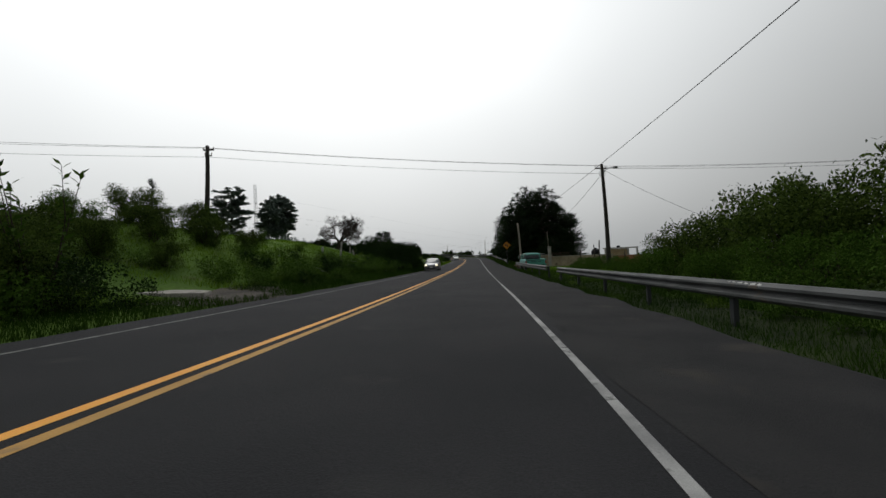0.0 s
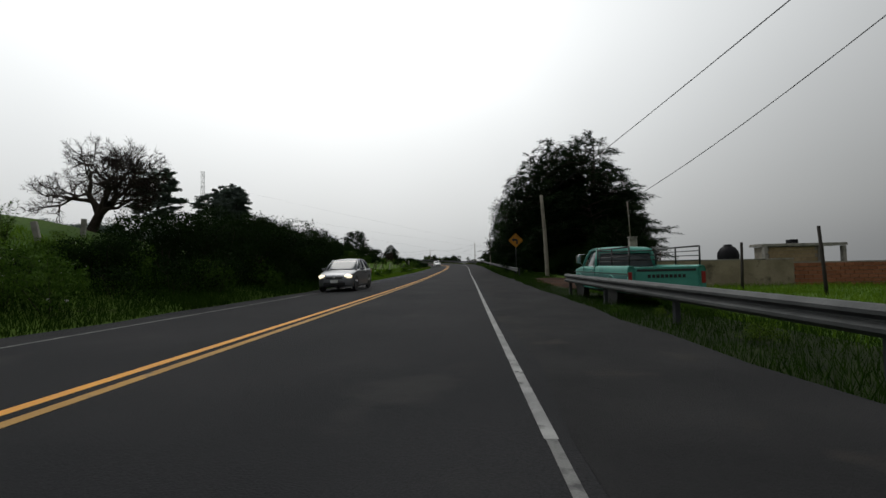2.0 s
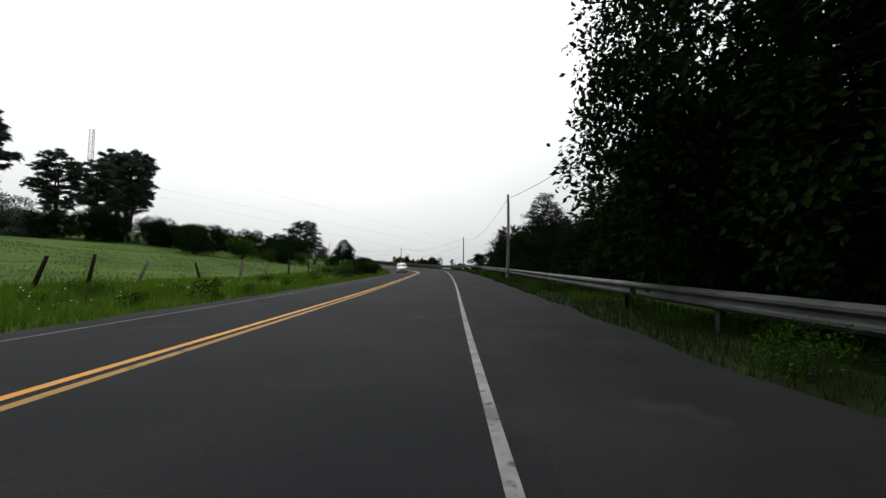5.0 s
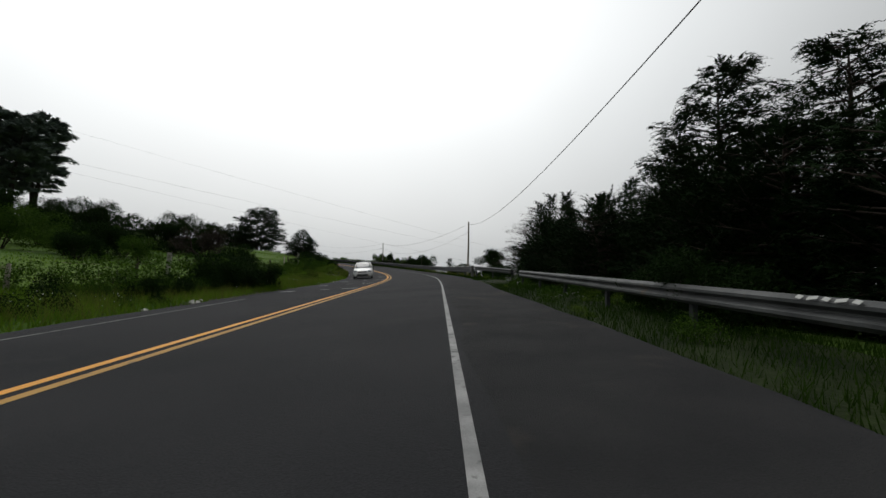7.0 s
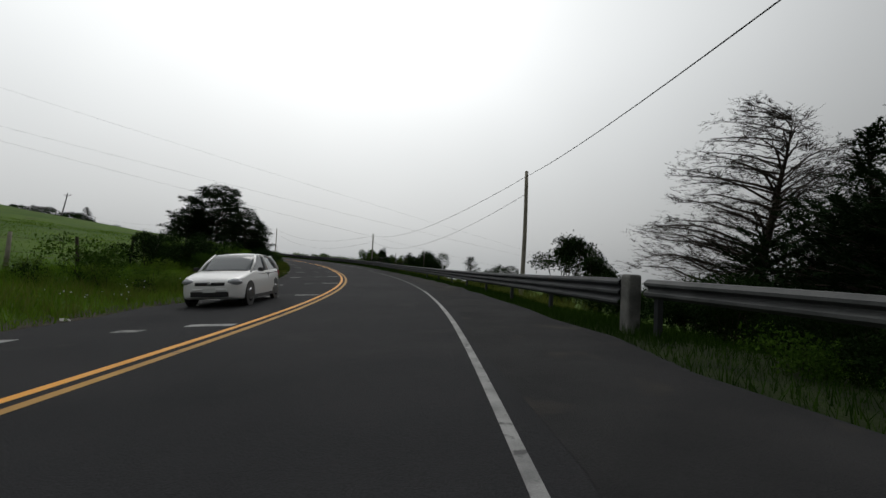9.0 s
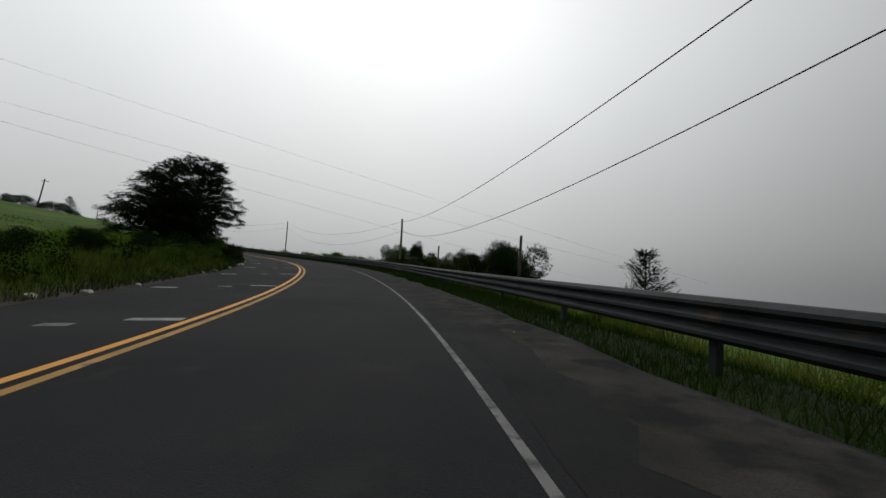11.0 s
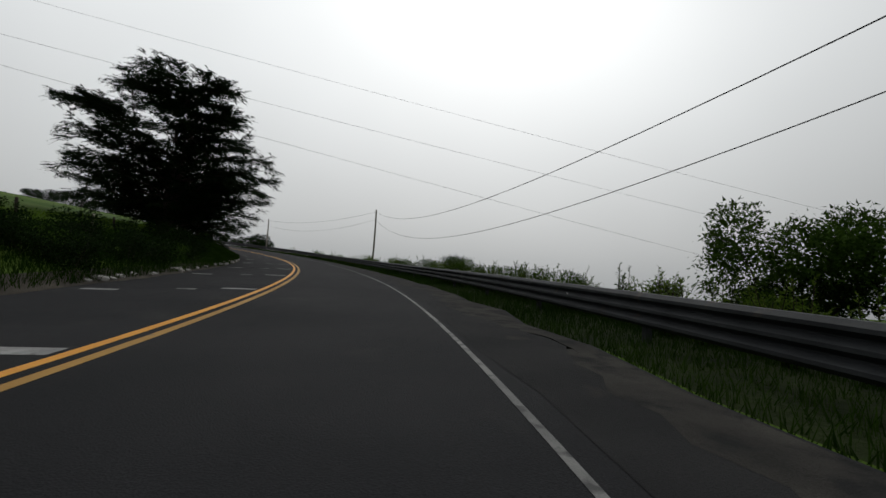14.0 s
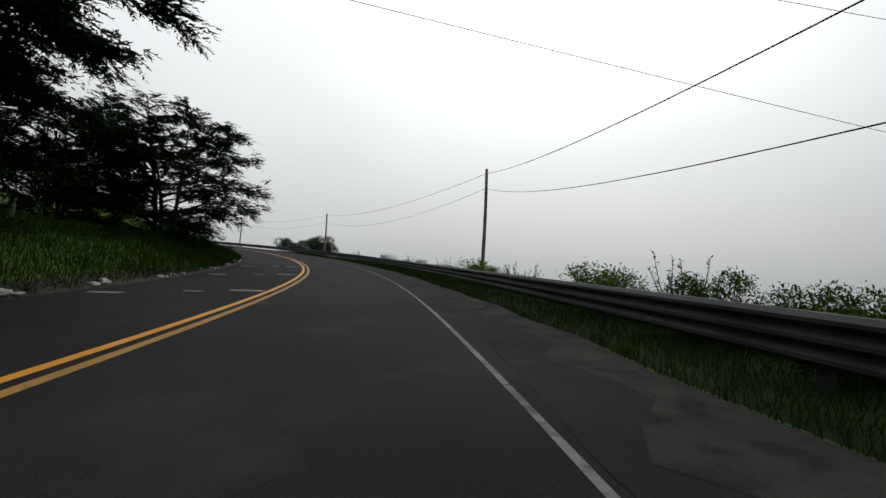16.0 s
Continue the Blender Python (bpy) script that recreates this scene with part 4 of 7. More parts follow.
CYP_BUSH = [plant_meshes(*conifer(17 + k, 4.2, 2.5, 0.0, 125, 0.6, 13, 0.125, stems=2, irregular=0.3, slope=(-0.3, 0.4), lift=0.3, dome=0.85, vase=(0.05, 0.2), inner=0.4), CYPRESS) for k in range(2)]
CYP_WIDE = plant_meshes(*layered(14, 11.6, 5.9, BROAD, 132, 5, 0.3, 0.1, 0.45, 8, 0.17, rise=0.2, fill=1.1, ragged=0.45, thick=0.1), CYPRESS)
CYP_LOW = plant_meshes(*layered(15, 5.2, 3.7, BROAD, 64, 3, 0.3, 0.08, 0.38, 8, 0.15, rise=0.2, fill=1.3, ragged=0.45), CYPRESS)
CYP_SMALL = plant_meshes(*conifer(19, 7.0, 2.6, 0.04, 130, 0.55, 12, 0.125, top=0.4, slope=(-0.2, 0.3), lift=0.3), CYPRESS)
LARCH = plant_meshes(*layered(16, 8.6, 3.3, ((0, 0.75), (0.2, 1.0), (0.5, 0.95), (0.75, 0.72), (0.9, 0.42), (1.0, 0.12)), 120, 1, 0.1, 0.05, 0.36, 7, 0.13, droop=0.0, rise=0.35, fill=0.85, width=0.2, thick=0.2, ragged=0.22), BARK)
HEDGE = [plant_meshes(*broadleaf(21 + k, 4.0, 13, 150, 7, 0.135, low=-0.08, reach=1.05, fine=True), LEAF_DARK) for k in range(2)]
ROUND = [plant_meshes(*broadleaf(31 + k, 4.0, 10, 130, 6, 0.15, low=-0.02), LEAF) for k in range(2)]
SHRUB = [plant_meshes(*broadleaf(41 + k, 2.0, 11, 90, 8, 0.085, 0.03, low=0.0, reach=1.05, wide=0.4, lobe=(0.14, 0.26)), LEAF) for k in range(2)]
SHRUB_DARK = [plant_meshes(*broadleaf(44 + k, 2.4, 9, 130, 9, 0.085, 0.03, low=0.0, reach=1.1, fine=True), LEAF_DARK) for k in range(2)]

BUSHY = [plant_meshes(*broadleaf(141 + k, 3.0, 11, 190, 10, 0.078, 0.04, low=-0.15, reach=0.72, fine=True), (LEAF_DARK, LEAF_DARK, LEAF)[k]) for k in range(3)]
TREELET = plant_meshes(*broadleaf(146, 4.0, 11, 130, 7, 0.10, 0.05, low=0.08, reach=0.32, lobe=(0.22, 0.36), fine=True), LEAF_DARK)
NEAR = [plant_meshes(*broadleaf(33 + k, 4.0, 20, 95, 7, 0.15, low=-0.2, reach=1.05, lobe=(0.13, 0.24), wide=0.5), LEAF_HEDGE) for k in range(2)]
HERB = [plant_meshes(*broadleaf(47 + k, 2.0, 7, 34, 5, 0.13, 0.02, low=-0.05, reach=1.2, fine=True), (LEAF_DARK, LEAF)[k]) for k in range(2)]
LOW_FRESH = plant_meshes(*broadleaf(49, 1.4, 8, 40, 6, 0.095, 0.02, low=-0.05, reach=1.25, wide=0.45), LEAF_FRESH)


def weeds(seed, height, stems, leaf, each, spread=0.35):
    """Upright leafy stalks: hanging leaves all along them, a tuft at each tip."""
    r = np.random.default_rng(seed)
    wood, at, ways = [], [], []
    for _ in range(stems):
        a = r.uniform(0, 6.28)
        h = height * r.uniform(0.5, 1.0)
        out = r.uniform(0.1, 1.6) * spread
        p = bent(r, (0, 0, -0.1), (out * math.cos(a), out * math.sin(a), 0.75), h, 6, 0.45, 0.06)
        wood.append(tube(p[::2], (0.0, 0.013, 0.009, 0.005), 3, False))
        for t in np.linspace(0.25, 1.0, each):
            b = r.uniform(0, 6.28)
            at.append([np.interp(t * 6, np.arange(7), p[:, c]) for c in range(3)])
            ways.append((math.cos(b), math.sin(b), r.uniform(-0.5, 0.6) if t < 0.9 else 0.9))
    at, ways = np.array(at), np.array(ways)
    ll = leaf * r.uniform(0.5, 1.25, len(at))
    return joined(wood), leaves(at, ways, r.normal(0, 0.4, at.shape) + (0, 0, 1), ll, ll * 0.36)


FRESH = [plant_meshes(*weeds(51 + k, 1.7, 18, 0.095, 44), LEAF_FRESH) for k in range(2)] + [plant_meshes(*weeds(54, 1.9, 12, 0.10, 50, 0.25), LEAF)]
for kinds in FRESH:
    bm = bmesh.new()
    bm.from_mesh(kinds[0])
    bmesh.ops.remove_doubles(bm, verts=bm.verts[:], dist=0.0005)
    bm.to_mesh(kinds[0])
    bm.free()
MID_TREE = [plant_meshes(*broadleaf(68 + k, 6.0, 14, 190, 7, 0.15, 0.1, low=-0.15, squash=0.85, reach=0.8, fine=True), LEAF_DARK) for k in range(2)]
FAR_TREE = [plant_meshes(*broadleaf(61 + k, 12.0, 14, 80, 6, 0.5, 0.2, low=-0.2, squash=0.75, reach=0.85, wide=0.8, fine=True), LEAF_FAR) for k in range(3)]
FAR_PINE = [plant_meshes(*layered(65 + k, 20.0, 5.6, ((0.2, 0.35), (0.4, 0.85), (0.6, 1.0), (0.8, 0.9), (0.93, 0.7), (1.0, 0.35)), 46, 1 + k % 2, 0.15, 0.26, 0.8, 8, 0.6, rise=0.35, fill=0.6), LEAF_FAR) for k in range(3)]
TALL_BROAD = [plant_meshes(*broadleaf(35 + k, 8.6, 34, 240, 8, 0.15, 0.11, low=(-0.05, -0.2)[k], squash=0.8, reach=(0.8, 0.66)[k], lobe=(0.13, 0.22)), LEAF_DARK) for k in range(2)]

CY = "dark green cypress with feathery layered branches"
wall_of_trees = [
    (CYP_A, 67.8, 13.2, 0, 1.1), (CYP_A, 71.5, 11.2, 80, 1.14), (CYP_TIER, 64.8, 14.0, 40, 0.86), (CYP_A, 75.5, 10.6, 150, 1.1), (CYP_TIER, 69.5, 14.4, 200, 1.0),
    (CYP_A, 69.4, 13.6, 210, 1.06), (CYP_A, 73.4, 12.8, 300, 1.1), (CYP_B, 77.5, 14.0, 30, 1.05), (CYP_TIER, 66.5, 15.6, 130, 0.64), (CYP_SMALL, 73, 18.5, 100, 1.2), (CYP_SMALL, 80, 18.0, 190, 1.3), (CYP_SMALL, 87, 16.5, 280, 1.25), (CYP_SMALL, 95, 16.5, 50, 1.05),
    (CYP_B, 79.5, 11.0, 20, 1.12), (CYP_B, 92, 12.4, 230, 0.85), (CYP_B, 98, 13.6, 60, 0.8), (CYP_B, 83, 14.5, 120, 1.1),
    (CYP_B, 104, 14.6, 310, 0.72), (CYP_B, 109.5, 13.8, 30, 0.54), (CYP_B, 114.5, 13.0, 250, 0.76), (CYP_B, 118.8, 13.4, 100, 0.94), (CYP_SMALL, 122.2, 13.2, 190, 0.98),
    (CYP_C, 125.2, 13.0, 70, 0.78), (CYP_C, 127.6, 12.6, 0, 0.74), (CYP_C, 130.6, 13.4, 140, 0.84), (CYP_C, 133.2, 12.6, 300, 0.78), (CYP_C, 136.2, 13.6, 20, 1.02),
    (CYP_C, 136.0, 11.9, 200, 0.94), (CYP_C, 138.4, 11.9, 250, 0.92), (CYP_C, 140.3, 15.2, 20, 1.12), (CYP_C, 142.4, 15.4, 90, 1.0), (CYP_SMALL, 127.5, 16.0, 0, 0.85), (CYP_SMALL, 133.5, 16.2, 80, 0.85),
]
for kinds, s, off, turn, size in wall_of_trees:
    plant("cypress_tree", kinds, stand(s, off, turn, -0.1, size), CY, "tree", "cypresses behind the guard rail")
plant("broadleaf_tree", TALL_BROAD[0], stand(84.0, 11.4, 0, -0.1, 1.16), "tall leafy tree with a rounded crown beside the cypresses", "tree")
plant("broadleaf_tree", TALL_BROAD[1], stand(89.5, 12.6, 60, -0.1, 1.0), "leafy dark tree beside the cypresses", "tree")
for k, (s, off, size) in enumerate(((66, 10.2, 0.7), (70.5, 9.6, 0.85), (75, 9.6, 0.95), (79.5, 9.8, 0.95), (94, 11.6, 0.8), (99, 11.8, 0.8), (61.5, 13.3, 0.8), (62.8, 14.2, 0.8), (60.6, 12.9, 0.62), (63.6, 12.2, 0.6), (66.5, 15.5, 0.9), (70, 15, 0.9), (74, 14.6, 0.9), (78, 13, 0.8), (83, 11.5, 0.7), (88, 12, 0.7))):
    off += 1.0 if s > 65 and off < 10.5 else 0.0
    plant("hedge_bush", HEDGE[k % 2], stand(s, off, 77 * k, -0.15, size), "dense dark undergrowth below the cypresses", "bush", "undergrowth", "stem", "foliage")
for k in range(19):
    s = 92.5 + 2.75 * k
    off = 11.6 + 0.35 * math.sin(2.1 * k) + (0.0 if s < 134 else 0.22 * (s - 134))
    plant("cypress_bush", CYP_BUSH[k % 2], stand(s, off, 77 * k, -0.15, (1.0 if s < 126 else 1.14) + 0.1 * math.sin(1.7 * k)), "dense bushy young cypress behind the guard rail", "bush", "young cypresses")
    if k % 2:
        plant("cypress_bush", CYP_BUSH[k % 2], stand(s + 1, off + 2.6, 50 * k, -0.15, 1.12), "dense bushy young cypress behind the guard rail", "bush", "young cypresses")
plant("cypress_bush", CYP_BUSH[0], stand(60.4, 13.2, 40, -0.15, 0.9), "bushy young cypress with pale feathery tips beside the gate", "bush")
plant("bare_larch", LARCH, stand(144.0, 13.4, 0, -0.3, 0.98), "sparse dark conifer with thin airy branches", "tree")
for k, (s, off, size) in enumerate(((112, 8.6, 0.55), (114.5, 8.9, 0.5), (107, 8.8, 0.45), (139.5, 9.0, 0.5), (141.5, 9.6, 0.6), (144, 9.4, 0.5), (136.5, 8.4, 0.4))):
    plant("shrub", SHRUB_DARK[k % 2], stand(s, off, 50 * k, -0.05, size * 1.2), "dark leafy shrub behind the guard rail", "shrub", "shrubs behind the rail", "stem", "foliage")

# valley side beyond the trees
ACACIA = plant_meshes(*broadleaf(75, 3.2, 9, 110, 6, 0.10, 0.05, squash=0.32, reach=0.55, rise=(0.66, 0.94), lobe=(0.2, 0.32), fine=True), LEAF_DARK)
plant("flat_topped_tree", ACACIA, stand(153.5, 12.0, 0, -0.1, 1.35), "small dark tree with a flat spreading crown", "tree")
plant("flat_topped_tree", ACACIA, stand(149.5, 11.4, 120, -0.1, 0.95), "small dark tree with a flat spreading crown", "tree")
VALLEY = "dark leafy bush on the valley slope behind the guard rail"
for k, (s, off, size) in enumerate(((180.6, 11.7, 1.34), (184.5, 11.4, 1.0), (197.7, 10.2, 1.02), (179.2, 10.6, 1.0), (188, 10.4, 0.55), (191, 10.6, 0.85), (186, 10.2, 0.42), (193, 10.3, 0.75), (200.6, 9.9, 0.98), (197, 11.2, 0.8), (183.2, 10.4, 0.86), (182.4, 11.2, 1.05))):
    plant("shrub", BUSHY[k % 3 if s > 190 else k % 2], stand(s, off, 61 * k, -0.1, size), VALLEY, "shrub", "bushes above the valley", "stem", "foliage")
plant("young_tree", TREELET, stand(195, 10.0, 20, -0.1, 0.8), "slim young broadleaf tree above the valley", "tree")
plant("young_tree", TREELET, stand(190, 12.4, 120, -0.1, 0.95), "slim young broadleaf tree above the valley", "tree")
plant("young_conifer", CYP_SMALL, stand(171.0, 12.4, 0, -0.2, 0.5), "dark conifer lower down the valley slope", "tree")
for k, (s, off, size) in enumerate(((156, 10.2, 0.7), (158.5, 9.8, 0.8), (161, 9.8, 0.6), (147.5, 10.4, 0.7), (150, 9.8, 0.6))):
    plant("shrub", SHRUB_DARK[k % 2], stand(s, off, 61 * k, -0.1, size), VALLEY, "shrub", "bushes above the valley", "stem", "foliage")
for k, (s, off, size) in enumerate(((184, 9.6, 0.55), (186, 9.0, 0.34), (187.8, 9.2, 0.42), (189.6, 9.0, 0.5), (191.2, 9.2, 0.66), (193, 9.0, 0.58), (195.4, 9.4, 0.62), (200.3, 9.2, 0.6), (203.5, 9.0, 0.5), (178, 9.6, 0.55), (181.5, 9.6, 0.5))):
    plant("shrub", SHRUB_DARK[k % 2], stand(s, off, 61 * k, -0.1, size), VALLEY, "shrub", "bushes above the valley", "stem", "foliage")


def flowering(seed, height, stems, head, heads, mat):
    """Thin branching stalks with narrow leaves and small flat flower heads at their tips."""
    r = np.random.default_rng(seed)
    wood, green = weeds(seed, height, stems, 0.07, 16, 0.3)
    heads_built = []
    for _ in range(stems * heads):
        a, d = r.uniform(0, 6.28), height * r.uniform(0.05, 0.4)
        c = np.array((d * math.cos(a), d * math.sin(a), height * r.uniform(0.5, 0.98)))
        n = unit(np.array((r.normal(0, 0.4), r.normal(0, 0.4), 1.0)))
        side = unit(np.cross(n, (0.3, 1, 0.1)))
        up = np.cross(n, side)
        size = head * r.uniform(0.6, 1.2)
        ring = [c + size * (math.cos(b) * side + math.sin(b) * up) * r.uniform(0.75, 1.0) for b in np.arange(6) * 1.047]
        faces = [q for j in range(6) for q in ((j, (j + 1) % 6, 6), ((j + 1) % 6, j, 7))]
        heads_built.append(mesh_of("flower_head", np.array(ring + [c + n * size * 0.45, c - n * size * 0.6]), np.array(faces), mat))
        foot = c * (0.45, 0.45, 0.45)
        wood = joined([wood, tube(np.array([foot, (foot + c) / 2 + r.normal(0, 0.02, 3), c]), (0.006, 0.005, 0.003), 3, False)])
    return plant_meshes(wood, green, LEAF), heads_built


FLOWER_WHITE = material("white_flower_heads", (0.2, 0.21, 0.17), (0.42, 0.42, 0.37), 0.9, 20, island=0.4, spec=0.05)
FLOWER_YELLOW = material("yellow_green_flower_heads", (0.09, 0.11, 0.015), (0.2, 0.2, 0.03), 0.9, 20, island=0.4, spec=0.05)
UMBEL = flowering(61, 1.7, 8, 0.032, 2, FLOWER_WHITE)
FENNEL = flowering(62, 2.1, 6, 0.03, 3, FLOWER_YELLOW)
for k, (s, off, size) in enumerate(((189.4, 8.3, 0.85), (190.6, 8.6, 0.95), (191.7, 8.2, 0.9), (192.6, 8.8, 1.0), (193.6, 8.3, 0.85), (187.6, 8.2, 0.7), (195.2, 8.4, 0.9), (208.4, 8.0, 0.8), (214.0, 8.2, 0.8))):
    p = plant("flowering_weed", UMBEL[0], stand(s, off, 71 * k, -0.05, size), "tall weed with small flat white flower heads", "weeds", "white-flowering weeds", "stem", "foliage")
    for head in UMBEL[1]:
        part("flower_head", head, None, p)
for k, (s, off, size) in enumerate(((182.0, 8.3, 0.78), (182.5, 8.6, 0.85), (181.6, 8.5, 0.7))):
    p = plant("flowering_weed", FENNEL[0], stand(s, off, 71 * k, -0.05, size), "tall feathery weed with yellow-green flower heads", "weeds", "yellow-flowering weeds", "stem", "foliage")
    for head in FENNEL[1]:
        part("flower_head", head, None, p)
for k in range(52):
    s = 197.5 + 0.68 * k
    plant("weed_clump", FRESH[(0, 1, 0, 2)[k % 4]], stand(s, 7.35 + 0.5 * (k * 0.618 % 1), 83 * k, -0.05, (0.62 + 0.26 * (k * 0.381 % 1)) * (1.0 if s < 212 else 0.66)), "tall leafy weeds behind the guard rail", "weeds", "weeds behind the rail", "stem", "foliage")
for k, (s, off, size) in enumerate(((160, 7.6, 0.55), (166, 7.4, 0.5), (174.5, 7.4, 0.8), (177.5, 7.5, 0.75), (184, 7.8, 0.6), (188.5, 7.6, 0.5), (192, 7.4, 0.6), (201, 7.6, 0.7), (206, 7.0, 0.6), (209, 7.2, 0.7), (212, 6.9, 0.85), (213.5, 7.1, 0.8), (216, 7.4, 0.8), (219.5, 7.3, 0.9), (223, 7.4, 0.8), (226, 7.5, 0.95), (229, 7.4, 0.75), (233, 7.6, 0.7), (236, 8.2, 0.7), (239.5, 8.5, 0.8), (242, 8.8, 0.9), (247, 8.6, 0.7), (254, 8.4, 0.9), (262, 8.6, 0.8), (270, 8.6, 1.0), (276, 8.2, 0.8))):
    plant("weed_clump", FRESH[(0, 1, 0, 2, 1)[k % 5]], stand(s, max(off, 7.3), 83 * k, -0.05, size), "tall leafy weeds behind the guard rail", "weeds", "weeds behind the rail", "stem", "foliage")
for k, (s, off, size) in enumerate(((204.5, 7.8, 0.6), (207, 7.6, 0.62), (210, 7.5, 0.6), (212.3, 7.5, 0.62), (214.5, 7.6, 0.8), (216.5, 7.7, 0.78), (219.5, 7.8, 0.7), (223.5, 7.5, 0.58), (225.4, 7.4, 0.62), (228.5, 7.6, 0.48), (240, 8.8, 0.6), (243, 9.0, 0.62), (246, 9.0, 0.5))):
    plant("shrub", SHRUB[k % 2], stand(s, off, 61 * k, -0.15, size), "low leafy green bush behind the tall guard rail", "shrub", "low bushes behind the rail", "stem", "foliage")
r = np.random.default_rng(93)
for k in range(40):
    s = float(r.uniform(156, 260))
    plant("weed_clump", LOW_FRESH if k % 3 else FRESH[k % 2], stand(s, float(r.uniform(7.2, 8.8)), 40 * k, -0.1, float(r.uniform(0.5, 0.95)) * (0.62 if s < 198 else 1.0)), "low fresh green weeds behind the guard rail", "weeds", "weeds behind the rail", "stem", "foliage")
for k, (s, off, size) in enumerate(((283, 9.0, 1.3), (288, 10.0, 1.5), (293, 9.0, 1.1), (300, 10, 1.3))):
    plant("shrub", SHRUB_DARK[k % 2], stand(s, off, 61 * k, -0.1, size), "dark bush beside the far bend", "shrub", "bushes above the valley", "stem", "foliage")

SAPLING = plant_meshes(*weeds(56, 3.2, 9, 0.19, 34, 0.22), LEAF)
plant("sapling", SAPLING, stand(8.1, -6.2, 0, -0.1, 1.22), "slim sapling with large drooping leaves on the bank", "sapling", "", "stem", "foliage")
plant("sapling", SAPLING, stand(42.6, -9.4, 70, -0.1, 0.5), "short leafy sapling with pale flowers on the bank", "sapling", "", "stem", "foliage")

# first stretch, field side: a thick hedge, low bushes at the lamp pole
for k, (s, off, size) in enumerate(((6.5, 11.4, 0.68), (9.8, 13.6, 0.94), (12, 11.5, 0.76), (14.5, 13.4, 0.92), (16.8, 11.6, 0.7), (19, 13.2, 0.7), (21.5, 12.2, 0.55), (17.5, 15.5, 0.8))):
    plant("hedge_bush", NEAR[k % 2], stand(s, off, 71 * k, -0.15, size), "thick leafy hedge bush in dull greens", "bush", "hedge beside the guard rail", "stem", "foliage")
for k, (s, off, size) in enumerate(((6, 9.2, 0.85), (9, 9.3, 0.85), (12.5, 9.3, 0.8), (15.5, 9.4, 0.8), (18.5, 9.6, 0.75), (22, 9.8, 0.6), (25.5, 11, 0.6), (35.4, 11.2, 0.62), (36.6, 12.4, 0.6), (34, 12.2, 0.5), (38.8, 13.6, 0.6), (29.5, 9.6, 0.45), (32, 10.5, 0.5), (26, 8.6, 0.45))):
    plant("shrub", SHRUB[k % 2], stand(s, off, 53 * k, -0.1, size), "leafy green bush behind the guard rail", "shrub", "bushes beside the field", "stem", "foliage")

# first stretch, bank side
for k, (s, off, size) in enumerate(((7.6, -7.0, 0.45), (9.0, -8.8, 0.5), (10.8, -10.0, 0.52), (12.6, -11.6, 0.55), (15.5, -11.8, 0.42), (19, -12.2, 0.45), (21.8, -11.4, 0.42), (16.8, -10.0, 0.3), (24.5, -10.6, 0.34))):
    plant("hedge_bush", NEAR[k % 2], stand(s, off, 67 * k, -0.15, size), "dense leafy bush on the bank beside the slab", "bush", "bushes on the bank", "stem", "foliage")
for k, (s, off, size) in enumerate(((8.4, -6.2, 0.6), (9.4, -6.8, 0.65), (7.2, -5.7, 0.55), (10.4, -7.6, 0.65), (11.4, -8.8, 0.6), (17.6, -8.6, 0.5), (19.5, -7.6, 0.45))):
    plant("bank_bush", HERB[k % 3 == 2], stand(s, off, 67 * k, -0.12, size), "dark tangled growth on the roadside bank", "bush", "growth on the bank", "stem", "foliage")
for k, (s, off, size) in enumerate(((-4, -8.5, 0.6), (1, -9.0, 0.55), (5, -8.2, 0.42), (8.0, -9.0, 0.42), (10.5, -9.8, 0.4), (3, -11, 0.6), (13.5, -12.5, 0.4), (17, -14, 0.4), (20.5, -14.5, 0.5), (23.8, -13.2, 0.5), (25.6, -14.2, 0.42), (19, -17, 0.4), (28, -19, 0.4), (12, -14.5, 0.42), (16, -10.5, 0.22), (21, -8.6, 0.22), (26.5, -9.4, 0.25), (31, -8.4, 0.22), (36, -7.6, 0.2), (30, -12.8, 0.3), (33.5, -11.2, 0.22), (40.5, -7.2, 0.24), (22, -11.2, 0.25), (2.5, -7.0, 0.5), (5.5, -6.8, 0.42), (8.2, -7.0, 0.4), (18.5, -8.2, 0.22), (24, -7.2, 0.2), (28.5, -7.0, 0.2), (33.5, -6.6, 0.2), (38.5, -6.4, 0.22))):
    kinds, size = ((NEAR + ROUND)[k % 4], size) if size > 0.35 else (HERB[1] if k % 3 else HERB[0], size * 1.9)
    plant("hedge_bush", kinds, stand(s, off, 67 * k, -0.1, size), "tangled dark green bush on the bank", "bush", "bushes on the bank", "stem", "foliage")
plant("young_conifer", CYP_C, stand(26, -17.7, 0, -0.2, 0.42), "small pointed conifer on the bank", "tree")
for k, (s, off, size) in enumerate(((43.0, -6.9, 0.4), (46.0, -7.2, 0.58), (49.0, -7.0, 0.66), (52, -7.2, 0.74), (55, -7.0, 0.8), (58, -7.2, 0.8), (61, -7.2, 0.76), (63.8, -7.4, 0.66), (56.5, -10.5, 0.8), (60.5, -10.5, 0.75))):
    plant("hedge_bush", HEDGE[k % 2], stand(s, off, 59 * k, -0.2, size), "dense dark hedge on the roadside bank", "bush", "roadside hedge", "stem", "foliage")
for k in range(12):
    plant("hedge_bush", HERB[0], stand(42 + 1.95 * k, -5.7 + 0.15 * (k % 3), 59 * k, -0.15, 0.5 + 0.12 * (k % 3)), "low dark foliage at the foot of the hedge", "bush", "foot of the hedge", "stem", "foliage")
